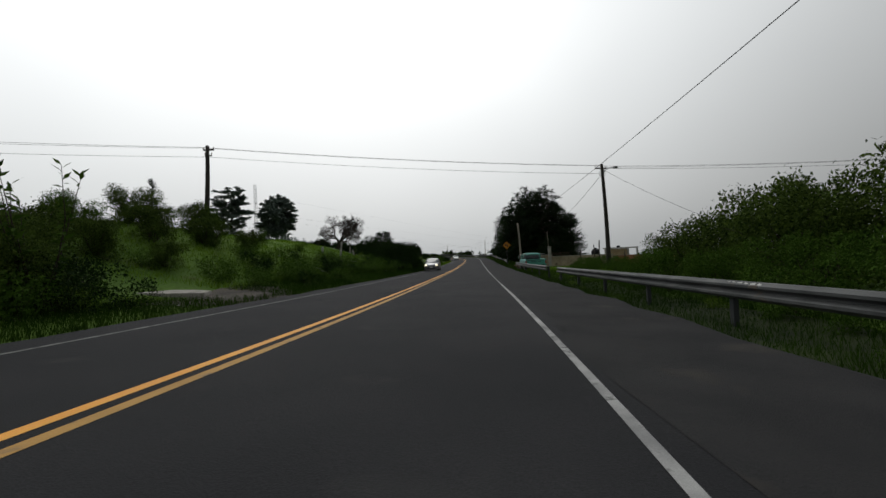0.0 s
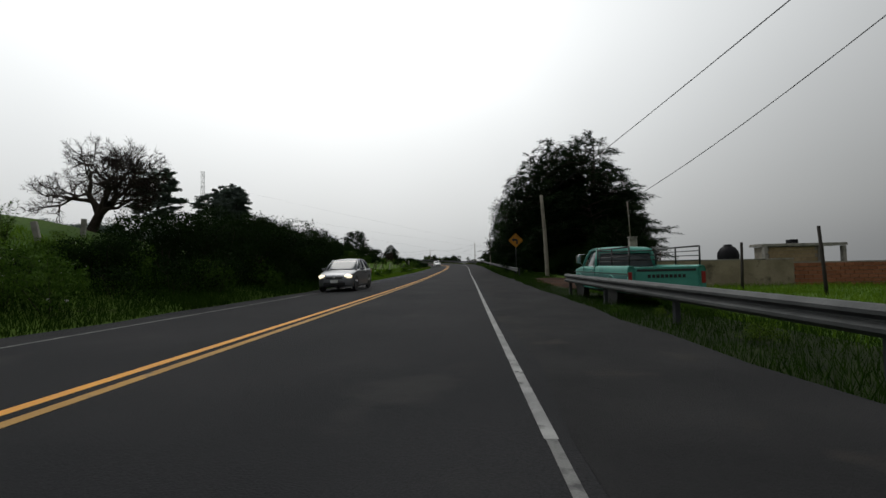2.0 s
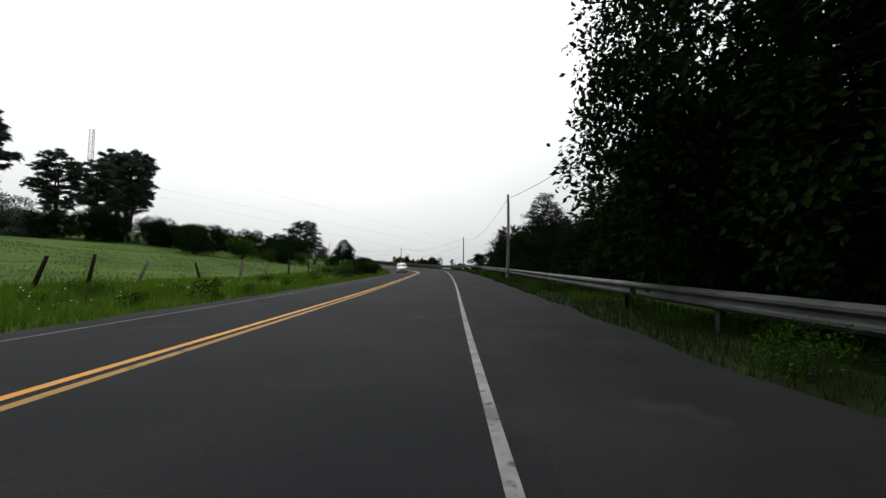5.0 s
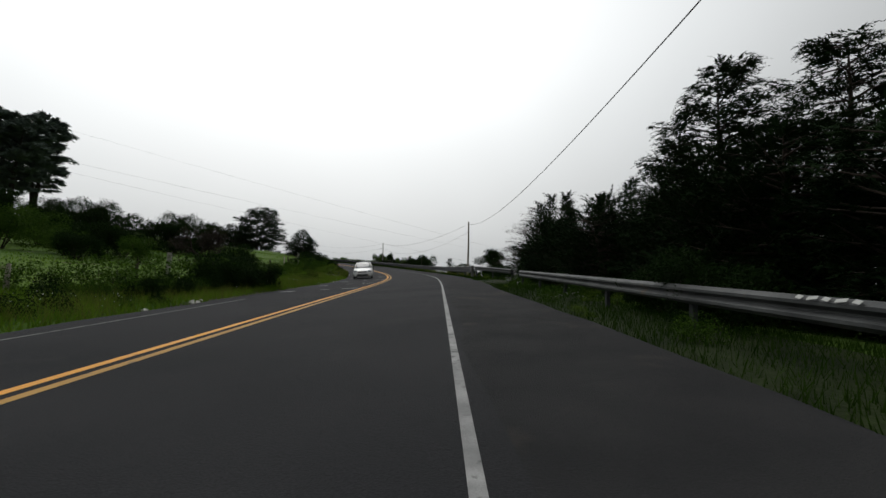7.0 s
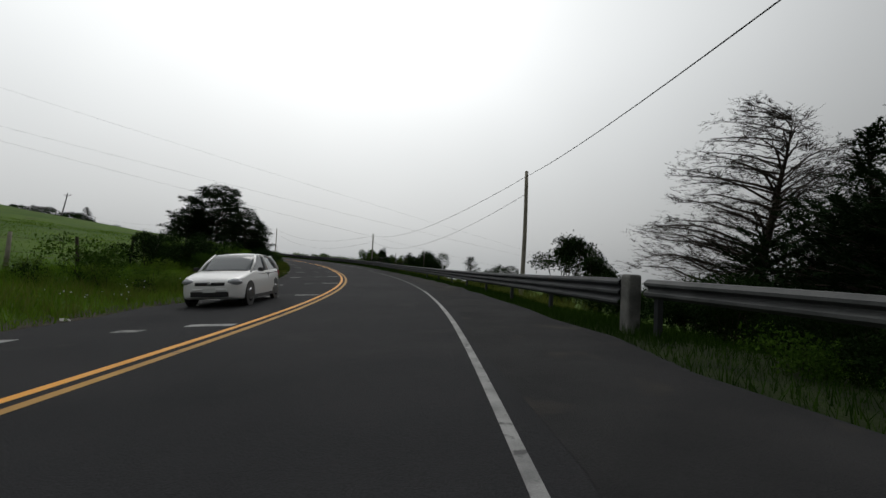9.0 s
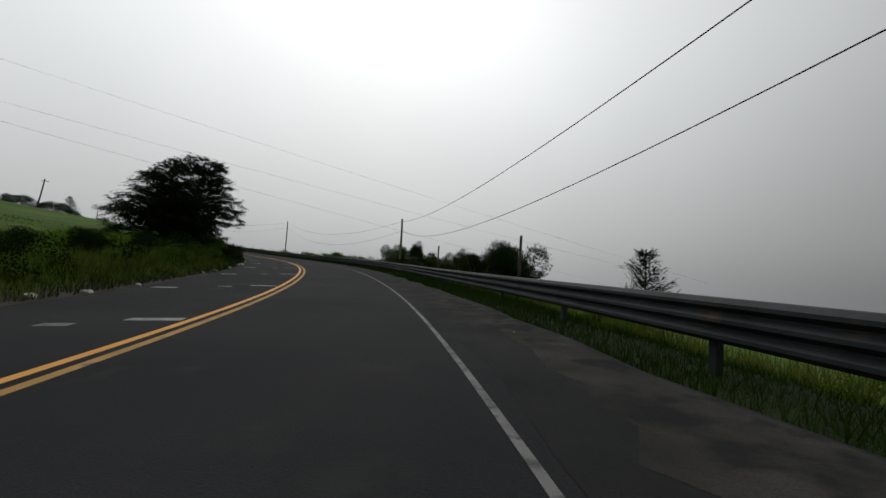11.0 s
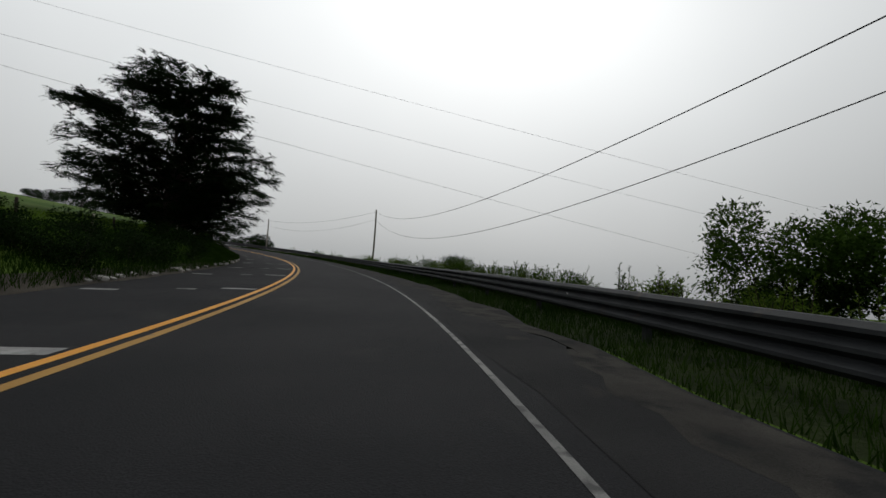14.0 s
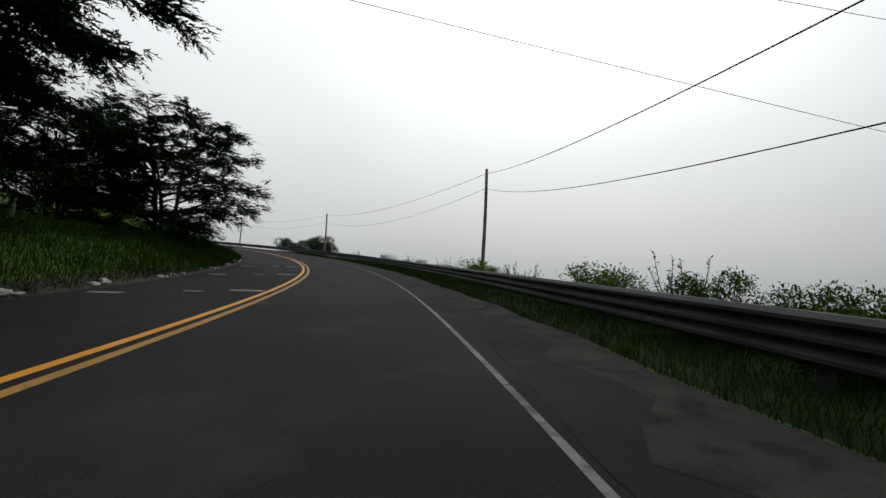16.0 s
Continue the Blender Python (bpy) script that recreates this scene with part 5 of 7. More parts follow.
wood, ends = branching(399, 5.6, (0.3, 0.0, 1), 6, 0.65, 0.22, 0.2, 0.0)
r = np.random.default_rng(82)
e_at = np.repeat(np.array([e[0] for e in ends]), 9, 0) + r.normal(0, 0.015, (len(ends) * 9, 3))
e_way = np.repeat(np.array([unit(e[1]) for e in ends]), 9, 0) + r.normal(0, 0.6, e_at.shape)
twigs = leaves(e_at, e_way, r.normal(0, 1, e_at.shape), r.uniform(0.12, 0.32, len(e_at)), r.uniform(0.009, 0.018, len(e_at)))
BARE = plant_meshes(wood, twigs, BARK)
plant("bare_tree", BARE, stand(50.0, -13.6, 0, -0.1, 1.26), "gnarled leaning tree with dense bare twigs", "tree")

r = np.random.default_rng(83)
for k in range(50):
    s, off = float(r.uniform(8, 46)), -float(r.uniform(5.2, 9.5))
    if abs(s - 13.6) < 2.6 and off > -9.3:
        continue
    plant("bank_bush", LOW_FRESH if k % 4 == 1 else HERB[k % 3 != 0], stand(s, off, 40 * k, -0.1, float(r.uniform(0.28, 0.5))), "low leafy growth on the roadside bank", "bush", "growth on the bank", "stem", "foliage")
for k in range(34):
    s, off = (float(r.uniform(32, 50)), -float(r.uniform(4.9, 7.6))) if k % 2 else (float(r.uniform(14, 32)), -float(r.uniform(5.2, 8.5)))
    if s < 17 and off > -9.3:
        continue
    plant("bank_bush", HERB[k % 5 != 0 if s < 32 else k % 2], stand(s, off, 40 * k, -0.12, float(r.uniform(0.4, 0.65))), "dark tangled growth on the roadside bank", "bush", "growth on the bank", "stem", "foliage")
# Extra dark growth added in place of the shade under the spreading cypress.
for k in range(26):
    s, off = float(r.uniform(200, 224)), -float(r.uniform(4.8, 7.2))
    plant("bank_bush", HERB[0], stand(s, off, 40 * k, -0.12, float(r.uniform(0.35, 0.65))), "low dark growth on the bank of the bend", "bush", "growth on the bend", "stem", "foliage")
for k in range(46):
    s, off = float(r.uniform(186, 226)) if k < 36 else float(r.uniform(246, 258)), -float(r.uniform(5.0, 8.0))
    plant("bank_bush", HERB[k % 4 == 0], stand(s, off, 40 * k, -0.1, float(r.uniform(0.3, 0.6))), "low dark growth on the bank of the bend", "bush", "growth on the bend", "stem", "foliage")
for k in range(34):
    s, off = float(r.uniform(116, 166)), -float(r.uniform(5.7, 9.2))
    plant("verge_bush", (LOW_FRESH, HERB[1], LOW_FRESH, SHRUB[k % 2])[k % 4], stand(s, off, 57 * k, -0.12, float(r.uniform(0.45, 0.85)) * (0.7 if k % 4 == 3 else 1.0)), "bright leafy mound of growth on the verge", "bush", "leafy mounds on the verge", "stem", "foliage")
for k in range(26):
    s, off = float(r.uniform(112, 160)), -float(r.uniform(5.4, 8.4))
    plant("bank_bush", HERB[k % 2], stand(s, off, 40 * k, -0.1, float(r.uniform(0.25, 0.45))), "low leafy growth on the grassy verge", "bush", "growth on the verge", "stem", "foliage")

for k in range(56):
    s, off = float(r.uniform(66, 118)), -float(r.uniform(4.7, 7.2))
    plant("verge_weed", (HERB[1], LOW_FRESH, HERB[0])[k % 3], stand(s, off, 40 * k, -0.1, float(r.uniform(0.2, 0.42))), "low leafy weeds on the pasture verge", "weeds", "weeds below the pasture", "stem", "foliage")
for k in range(90):
    s = float(r.uniform(64, 137) if k % 3 else r.uniform(2, 44))
    plant("verge_weed", LOW_FRESH if k % 4 == 0 else HERB[1], stand(s, float(r.uniform(6.5, 8.8)), 40 * k, -0.08, float(r.uniform(0.16, 0.34))), "low leafy weeds in the grass behind the guard rail", "weeds", "weeds on the verge", "stem", "foliage")

# pasture side: trees in the middle distance
plant("bare_tree", BARE, stand(141, -15.6, 30, -0.2, 0.95), "sparse tree with thin twigs on the pasture", "tree")
for k, (s, off, size) in enumerate(((141, -12.4, 0.55), (134, -19, 0.62), (131, -22.5, 0.75), (136, -24, 0.75), (128, -27, 0.9), (133, -29, 1.0))):
    plant("round_bush", (HEDGE + ROUND)[k % 4], stand(s, off, 47 * k, -0.15, size), "dark rounded bush on the pasture", "bush", "bushes on the pasture", "stem", "foliage")
for k, (s, off, size) in enumerate(((126.6, -7.5, 0.4), (129.2, -7.6, 0.44), (131.6, -7.9, 0.36), (133, -15.5, 0.5), (135.6, -18.2, 0.55), (131.5, -19, 0.5), (137.5, -21, 0.55), (129, -16.5, 0.42))):
    plant("round_bush", (ROUND[0], HEDGE[1], ROUND[1])[k % 3], stand(s, off, 47 * k, -0.15, size), "dark green overgrown mound beside the pasture fence", "bush", "mounds beside the pasture", "stem", "foliage")
for k, (s, off, size) in enumerate(((157, -8.4, 0.95), (154.5, -9.2, 0.8), (160, -8.0, 0.9), (163.5, -8.2, 0.7))):
    plant("roadside_bush", SHRUB_DARK[k % 2], stand(s, off, 47 * k, -0.15, size), "dark bush on the bank before the bend", "bush", "bushes before the bend", "stem", "foliage")
for k, (s, off, size) in enumerate(((122, -7.4, 0.75), (124.5, -7.0, 0.8), (127, -7.3, 0.6), (118, -8.2, 0.6), (131, -7.2, 0.5), (137, -7.6, 0.5), (196, -7.2, 0.6), (201, -7.6, 0.55), (207, -7.4, 0.6))):
    plant("verge_bush", HERB[1], stand(s, off, 47 * k, -0.1, size), "overgrown green bush on the verge", "bush", "verge bushes", "stem", "foliage")
for k, (s, off, size) in enumerate(((122.6, -5.9, 0.5), (123.8, -5.6, 0.6), (125.0, -5.5, 0.66), (126.2, -5.4, 0.62), (127.4, -5.5, 0.55), (124.4, -6.8, 0.72), (126.4, -6.7, 0.72), (128.6, -5.8, 0.45), (120.6, -6.0, 0.42), (118.8, -5.8, 0.36))):
    plant("verge_bush", SHRUB_DARK[k % 2], stand(s, off, 47 * k, -0.12, size), "dark leafy bush at the edge of the road", "bush", "dark verge bushes", "stem", "foliage")
for k in range(30):
    s, off = 164 + 1.2 * k + 0.5 * math.sin(2.3 * k), -5.4 - 2.6 * (k * 0.618 % 1)
    plant("bank_bush", (HERB[0], SHRUB_DARK[0], HERB[0], HERB[1], SHRUB_DARK[1])[k % 5], stand(s, off, 43 * k, -0.12, 0.36 + 0.22 * (k * 0.381 % 1)), "dark leafy growth on the bank before the bend", "bush", "bushes before the bend", "stem", "foliage")
plant("cypress_tree", CYP_B, stand(192.6, -7.6, 0, -0.2, 0.44), "dense pointed cypress on the roadside bank", "tree")
plant("cypress_tree", CYP_BANK, stand(190.4, -9.0, 90, -0.2, 0.84), "dense spreading cypress with tiered boughs on the roadside bank", "tree")
plant("cypress_tree", CYP_WIDE, stand(228.4, -8.6, 0, -0.2, 1.02), "large many-stemmed spreading cypress with dark layered branches", "tree")
plant("cypress_tree", CYP_LOW, stand(247.8, -8.0, 200, -0.2, 1.5), "low spreading cypress overhanging the bend", "tree")
plant("cypress_tree", CYP_LOW, stand(241.5, -10.2, 60, -0.2, 1.05), "low spreading cypress overhanging the bend", "tree")
for k, (s, off, size) in enumerate(((228, -7.4, 0.4), (233, -7.0, 0.35), (238, -6.8, 0.35), (223, -8.2, 0.4), (242, -7.2, 0.4), (248, -7.0, 0.7), (252, -6.8, 0.7), (258, -7.2, 0.8))):
    plant("verge_bush", HERB[0], stand(s, off, 47 * k, -0.1, size), "dark bush under the roadside cypress", "bush", "bushes under the cypress", "stem", "foliage")


def afar(x, y, kinds, size, turn, name, label, group):
    z = float(land_at([x], [y])[0])
    plant(name, kinds, pose(x, y, z - 0.3, 0, 0, turn) @ Matrix.Diagonal((size, size, size, 1)), label, "tree", group)


# far trees on the hill behind the pasture
r = np.random.default_rng(91)
for k in range(44):
    u = k / 43
    if u < 0.42:
        afar(-26 - 76 * u + r.uniform(-1.2, 1.2), 146 - 27 * u + r.uniform(-3, 3), MID_TREE[k % 2], (0.66 + 0.3 * u) * r.uniform(0.75, 1.2), 40 * k, "pasture_tree", "dark rounded tree at the edge of the pasture", "trees beside the pasture")
        continue
    afar(-26 - 76 * u + r.uniform(-1.2, 1.2), 146 - 27 * u + r.uniform(-3, 3), FAR_TREE[k % 3], (0.36 + 0.16 * u) * r.uniform(0.75, 1.25), 40 * k, "distant_tree", "rounded tree at the far edge of the pasture, haze put into its colour", "trees behind the pasture")
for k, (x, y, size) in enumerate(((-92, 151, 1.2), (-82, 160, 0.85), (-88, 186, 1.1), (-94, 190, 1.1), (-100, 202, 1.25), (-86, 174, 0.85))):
    afar(x, y, FAR_PINE[k % 3], size, 70 * k, "distant_pine", "tall pine with tufted crown behind the pasture, haze put into its colour", "tall pines behind the pasture")
for k, (x, y, size) in enumerate(((-106, 229, 0.62), (-103.6, 230.5, 0.68), (-101.4, 232, 0.6), (-99, 233.5, 0.7), (-96.6, 234.8, 0.6), (-108.4, 227.5, 0.5))):
    afar(x, y, HEDGE[k % 2], size, 50 * k, "distant_bush", "dark hedge bush on the hilltop", "hedge on the hill")
afar(-97.7, 235, CYP_SMALL, 0.66, 0, "distant_tree", "small dark conifer in the hilltop hedge", "trees on the hill")
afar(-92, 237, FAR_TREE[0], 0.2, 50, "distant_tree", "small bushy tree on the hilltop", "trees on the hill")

# ---------------- grass ----------------


def grass(name, label, s0, s1, o0, o1, count, height, mat, seed, bend=0.5, wide=0.018, tuft=0.0):
    """Blades on the ground between two distances from the road."""
    r = np.random.default_rng(seed)
    s, off = r.uniform(s0, s1, count), r.uniform(o0, o1, count)
    if tuft:
        c = r.integers(0, max(1, count // 22), count)
        s = r.uniform(s0, s1, count)[c] + r.normal(0, tuft, count)
        off = np.clip(r.uniform(o0, o1, count)[c] + r.normal(0, tuft, count), min(o0, o1), max(o0, o1))
    track = (s > 51.2) & (s < 60.2) & (off > 7.6) & (off < 10.3)
    slab_spot = (np.abs(s - 13.9) < 1.6) & (off < -4.6) & (off > -8.6)
    track |= slab_spot | ((off > 0) & (off < np.interp(s, road_s, right_edge) + 0.04))
    s, off = s[~track], off[~track]
    count = len(s)
    p = line(s, off)
    p[:, 2] += land(s, off) - 0.02
    patch = 0.6 + 0.55 * (waves(p[:, 0] * 1.7, p[:, 1] * 1.7) * 0.5 + 0.5)
    h = height * r.uniform(0.45, 1.25, count) * patch
    a = r.uniform(0, 2 * math.pi, count)
    w = np.stack([np.cos(a), np.sin(a), 0 * a], -1) * (wide * r.uniform(0.6, 1.4, count))[:, None]
    d = r.normal(0, bend, (count, 3)) * h[:, None] * 0.6
    d[:, 2] = 0
    tip = p + d + np.outer(h, (0, 0, 1))
    v = np.stack([p - w, p + w, tip], 1)
    ob = new(name, mesh_of(name, v.reshape(-1, 3), np.arange(count * 3).reshape(-1, 3), mat))
    return tagged(ob, label, "grass", kind="stuff")


grass("bank_grass", "rough green grass on the roadside bank", 2, 45, -16, -6.2, 56000, 0.22, GRASS, 1, wide=0.012)
grass("bank_grass", "dark weedy grass at the foot of the bank", 2, 45, -6.6, -4.25, 36000, 0.26, WEED_SHADE_GRASS, 22, wide=0.010)
grass("bank_grass", "grass at the foot of the hedge, shade put into its colour", 43, 66, -9, -4.25, 40000, 0.34, WEED_SHADE_GRASS, 21, wide=0.010)
grass("verge_grass", "thick green grass along the pasture verge", 64, 150, -9.5, -4.25, 90000, 0.30, GRASS, 2, wide=0.012)
grass("pasture_grass", "short bright pasture grass", 62, 190, -34, -9, 60000, 0.14, GRASS, 3, wide=0.022)
grass("seeding_grass", "tall yellowish seeding grass on the verge", 112, 188, -7.0, -4.4, 16000, 0.5, DRY_GRASS, 4, wide=0.009, tuft=0.25)
grass("bank_grass", "overgrown grass on the bank before the bend", 148, 204, -10, -5.6, 32000, 0.34, GRASS, 5, wide=0.012)
grass("bank_grass", "dark weedy grass at the foot of the bank before the bend", 148, 204, -6.2, -4.3, 26000, 0.3, WEED_SHADE_GRASS, 25, wide=0.012)
# Darker blades replace the missing shade under the cypresses.
grass("bank_grass", "overgrown grass below the bend's cypresses, shade put into its colour", 200, 262, -8.6, -4.3, 60000, 0.34, WEED_SHADE_GRASS, 23, wide=0.012)
grass("bank_grass", "green grass above the bank of the bend", 200, 262, -13, -8.2, 16000, 0.24, GRASS, 24, wide=0.014)
grass("verge_grass", "low grass and weeds under the guard rail", 0, 66, 5.95, 9.5, 70000, 0.26, WEED_SHADE_GRASS, 6, wide=0.008)
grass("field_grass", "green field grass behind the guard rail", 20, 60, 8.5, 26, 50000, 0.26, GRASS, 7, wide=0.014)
grass("verge_grass", "low grass and weeds under the guard rail", 64, 150, 5.75, 9.5, 75000, 0.26, WEED_SHADE_GRASS, 8, wide=0.008)
grass("verge_grass", "thin grass at the foot of the tall guard rail", 138, 290, 5.4, 8.1, 160000, 0.24, WEED_SHADE_GRASS, 9, wide=0.009)
grass("valley_grass", "tall pale grass behind the tall guard rail", 146, 290, 8.0, 9.8, 34000, 0.6, DRY_GRASS, 10, wide=0.009, tuft=0.3)


def blossoms(s0, s1, o0, o1, count, up, seed):
    r = np.random.default_rng(seed)
    s, off = r.uniform(s0, s1, count // 8), r.uniform(o0, o1, count // 8)
    s, off = np.repeat(s, 8) + r.normal(0, 0.25, count // 8 * 8), np.repeat(off, 8) + r.normal(0, 0.25, count // 8 * 8)
    p = line(s, off)
    p[:, 2] += land(s, off) + up * r.uniform(0.5, 1.1, len(s))
    v, f = leaves(p, r.normal(0, 1, p.shape), r.normal(0, 0.4, p.shape) + (0, 0, 1), np.full(len(p), 0.05), np.full(len(p), 0.045))
    tagged(new("wildflowers", mesh_of("wildflowers", v, f, FLOWER)), "small white wildflowers scattered in the grass", "flowers", kind="stuff")


blossoms(72, 118, -9, -4.8, 360, 0.3, 1)
blossoms(120, 160, -7, -4.6, 96, 0.5, 2)
blossoms(116, 135, 6.8, 9, 56, 0.25, 3)
blossoms(176, 232, 6.6, 9, 500, 0.8, 4)
blossoms(24, 44, -9, -6, 200, 0.4, 5)

# ---------------- field side: walls, gate, hut, brick house ----------------
TEAL = material("aged_teal_car_paint", (0.045, 0.24, 0.19), (0.07, 0.31, 0.25), 0.42, 1.5, bump=0.05, bump_scale=20, fine=(0.85, 1.1), spec=0.4, stain=(0.05, 0.17, 0.14), stain_scale=2.0, stain_at=0.62)
TEAL_DARK = material("darker_teal_car_paint", (0.018, 0.11, 0.10), (0.028, 0.15, 0.135), 0.42, 1.5, bump=0.05, bump_scale=20, fine=(0.85, 1.1), spec=0.4)
BLACK_TRIM = plain("black_trim", (0.012, 0.012, 0.012), 0.5)
RUBBER = plain("tyre_rubber", (0.018, 0.018, 0.018), 0.8, spec=0.2)
CHROME = plain("dull_chrome", (0.55, 0.55, 0.56), 0.25, 1.0)
GLASS_DARK = plain("tinted_car_glass", (0.035, 0.045, 0.05), 0.06, 0.0, spec=0.7)
SILVER = plain("silver_grey_car_paint", (0.17, 0.175, 0.19), 0.32, 0.5, coat=0.5)
WHITE_CAR = plain("white_car_paint", (0.72, 0.72, 0.71), 0.3, 0.0, coat=0.4)
RED_LENS = plain("red_lens", (0.25, 0.012, 0.01), 0.3)
PLATE = plain("plate_white", (0.65, 0.66, 0.64), 0.5)
HEADLIGHT_ON = plain("lit_headlight", (0.9, 0.85, 0.7), 0.2, glow=1.3)
HEADLIGHT = plain("clear_headlight", (0.35, 0.36, 0.38), 0.12, 0.3)
PLASTER = material("stained_tan_plaster", (0.20, 0.165, 0.11), (0.32, 0.27, 0.19), 0.92, 1.2, bump=0.4, bump_scale=22, fine=(0.75, 1.15), spec=0.15, stain=(0.10, 0.085, 0.06), stain_scale=1.8, stain_at=0.58)
# Plaster darkened to paint in the shade of overhanging trees, plus random stains.
SHADED_PLASTER = material("tree_shaded_plaster", (0.05, 0.045, 0.03), (0.17, 0.15, 0.10), 0.95, 3.0, bump=0.6, bump_scale=18, fine=(0.6, 1.2), spec=0.1, stain=(0.03, 0.03, 0.018), stain_scale=4.0, stain_at=0.55)
# Tower steel in a pale grey that carries the haze of distance.
HAZE_STEEL = plain("haze_pale_steel", (0.30, 0.31, 0.32), 0.8, spec=0.2)


def road_pose(s, off, turn=0.0, up=0.0):
    p = on_land(s, off, up)
    return pose(p.x, p.y, p.z, 0, 0, heading(s) + turn)


wall = thing("garden_wall", road_pose(53.6, 10.6, -3), "stained tan plastered wall with a dark weathered coping", "wall")
part("panel", boxed(0.55, 0, 0.55, 1.5, 0.18, 1.75, 0.015), PLASTER, wall)
part("panel", boxed(4.9, 0.02, 0.42, 7.2, 0.18, 1.6, 0.015), PLASTER, wall)
part("coping", boxed(0.55, 0, 1.45, 1.52, 0.21, 0.06, 0.01), CONCRETE, wall)
part("coping", boxed(4.9, 0.02, 1.24, 7.22, 0.21, 0.05, 0.01), CONCRETE, wall)
pil = thing("concrete_pillar", road_pose(53.4, 11.6, -3), "tall weathered concrete pillar with a thin mast", "pillar")
part("shaft", boxed(0, -0.12, 1.05, 0.34, 0.34, 2.9, 0.025), CONCRETE, pil)
part("cap", boxed(0, -0.12, 2.52, 0.40, 0.40, 0.06, 0.015), CONCRETE, pil)
tube_part("mast", [(-0.1, -0.12, 2.4), (-0.14, -0.12, 3.4), (-0.2, -0.12, 4.3)], 0.025, GREY_WOOD, pil, 6, "thin metal mast")
for s, off, h in ((57.2, 10.5, 1.32),):
    g = thing("gate_pillar", road_pose(s, off, 4), "old concrete gate pillar, plaster darkened for the shade of trees", "pillar")
    part("shaft", boxed(0, 0, h / 2 - 0.15, 0.26, 0.28, h + 0.3, 0.05), SHADED_PLASTER, g)
    part("cap", boxed(0.01, 0, h - 0.02, 0.22, 0.24, 0.09, 0.04), CONCRETE, g, "broken top")

gate = thing("iron_gate", road_pose(57.8, 12.7, -6), "dark iron gate with upright bars", "gate")
for x in (0.0, 1.05, 2.1):
    part("gate_post", boxed(x, 0, 0.75, 0.07, 0.07, 1.9, 0.008), RUST_IRON, gate)
for z in (1.62, 1.38, 0.15):
    part("gate_rail", boxed(1.05, 0, z, 2.1, 0.05, 0.05, 0.006), RUST_IRON, gate)
for k in range(14):
    part("gate_bar", boxed(0.12 + 0.145 * k, 0, 1.5, 0.018, 0.018, 0.24), RUST_IRON, gate)

hut = thing("small_hut", road_pose(65.5, 20.3, -4, -0.25), "small open hut with a low dark roof", "hut")
for x in (-1.3, 1.3):
    for y in (-0.9, 0.9):
        part("hut_post", boxed(x, y, 0.5, 0.16, 0.16, 1.6, 0.01), RUST_IRON, hut)
bm = bmesh.new()
box(bm, 0, 0, 1.35, 3.3, 2.6, 0.10)
for v in bm.verts:
    if v.co.z > 1.35:
        v.co.x *= 0.72
        v.co.y *= 0.5
        v.co.z += 0.42
part("roof", bm, CREOSOTE, hut)
part("low_wall", boxed(0, -0.9, 0.1, 2.6, 0.14, 0.7, 0.01), CONCRETE, hut)

house = thing("brick_house", road_pose(54.2, 18.55, -4) @ Matrix.Diagonal((0.66, 0.9, 0.88, 1)), "unfinished tan block house with flat slab roof and open bay", "house")
shell = part("wall", boxed(1.9, 0.6, 0.9, 3.8, 1.0, 2.55), MORTAR, house)
part("corner_column", boxed(-0.06, 0.02, 0.92, 0.24, 0.26, 2.6, 0.01), CONCRETE, house)
part("corner_column", boxed(3.86, 0.02, 0.92, 0.24, 0.26, 2.6, 0.01), CONCRETE, house)
part("end_column", boxed(5.45, 0.05, 0.9, 0.22, 0.24, 2.55, 0.01), CONCRETE, house)
part("wall", boxed(4.6, 1.05, 0.25, 1.5, 0.12, 1.2), MORTAR, house)
part("roof_slab", boxed(2.7, 0.6, 2.28, 5.9, 1.35, 0.16, 0.015), CONCRETE, house)
brick_bm = bmesh.new()
box(brick_bm, 0, 0, 0, 0.385, 0.05, 0.185, 0.008)
brick_mesh = bpy.data.meshes.new("brick")
brick_bm.to_mesh(brick_mesh)
brick_bm.free()
brick_mesh.materials.append(BLOCK_TAN)
r = np.random.default_rng(5)
for row in range(12):
    for k in range(9):
        x = 0.30 + 0.40 * k + (0.2 if row % 2 else 0.0)
        if x < 3.62:
            b = part("brick", brick_mesh, None, shell)
            b.location = (x, 0.085 + r.uniform(-0.006, 0.006), -0.15 + 0.20 * row)
part("pipe", boxed(2.3, 0.5, 2.48, 0.5, 0.5, 0.24, 0.03), TANK, house, "black lid on the roof")

tank = thing("water_tank", road_pose(56.0, 17.75, 0) @ Matrix.Translation((0, 0, 0.2)), "black plastic water tank on a stand", "water tank")
prof = [(0.0, 0.55), (0.50, 0.56), (0.53, 0.75), (0.51, 0.9), (0.53, 1.05), (0.51, 1.2), (0.53, 1.35), (0.50, 1.6), (0.36, 1.82), (0.22, 1.9), (0.2, 2.0), (0.0, 2.02)]
v, f = tube([(0, 0, z + 0.0001 * i) for i, (_, z) in enumerate(prof)], [max(0.001, a) for a, _ in prof], 20, False)
part("barrel", mesh_of("barrel", v, f, TANK, True), TANK, tank)
part("stand", boxed(0, 0, 0.08, 0.9, 0.9, 1.0, 0.02), CONCRETE, tank)

red = thing("brick_wall", road_pose(53.3, 19.15, -4), "low orange-red brick wall in front of a house", "wall")
core = part("core", boxed(6.0, 0.06, 0.45, 12.0, 0.11, 1.45), MORTAR, red)
brick_bm = bmesh.new()
box(brick_bm, 0, 0, 0, 0.385, 0.04, 0.17, 0.008)
red_mesh = bpy.data.meshes.new("brick")
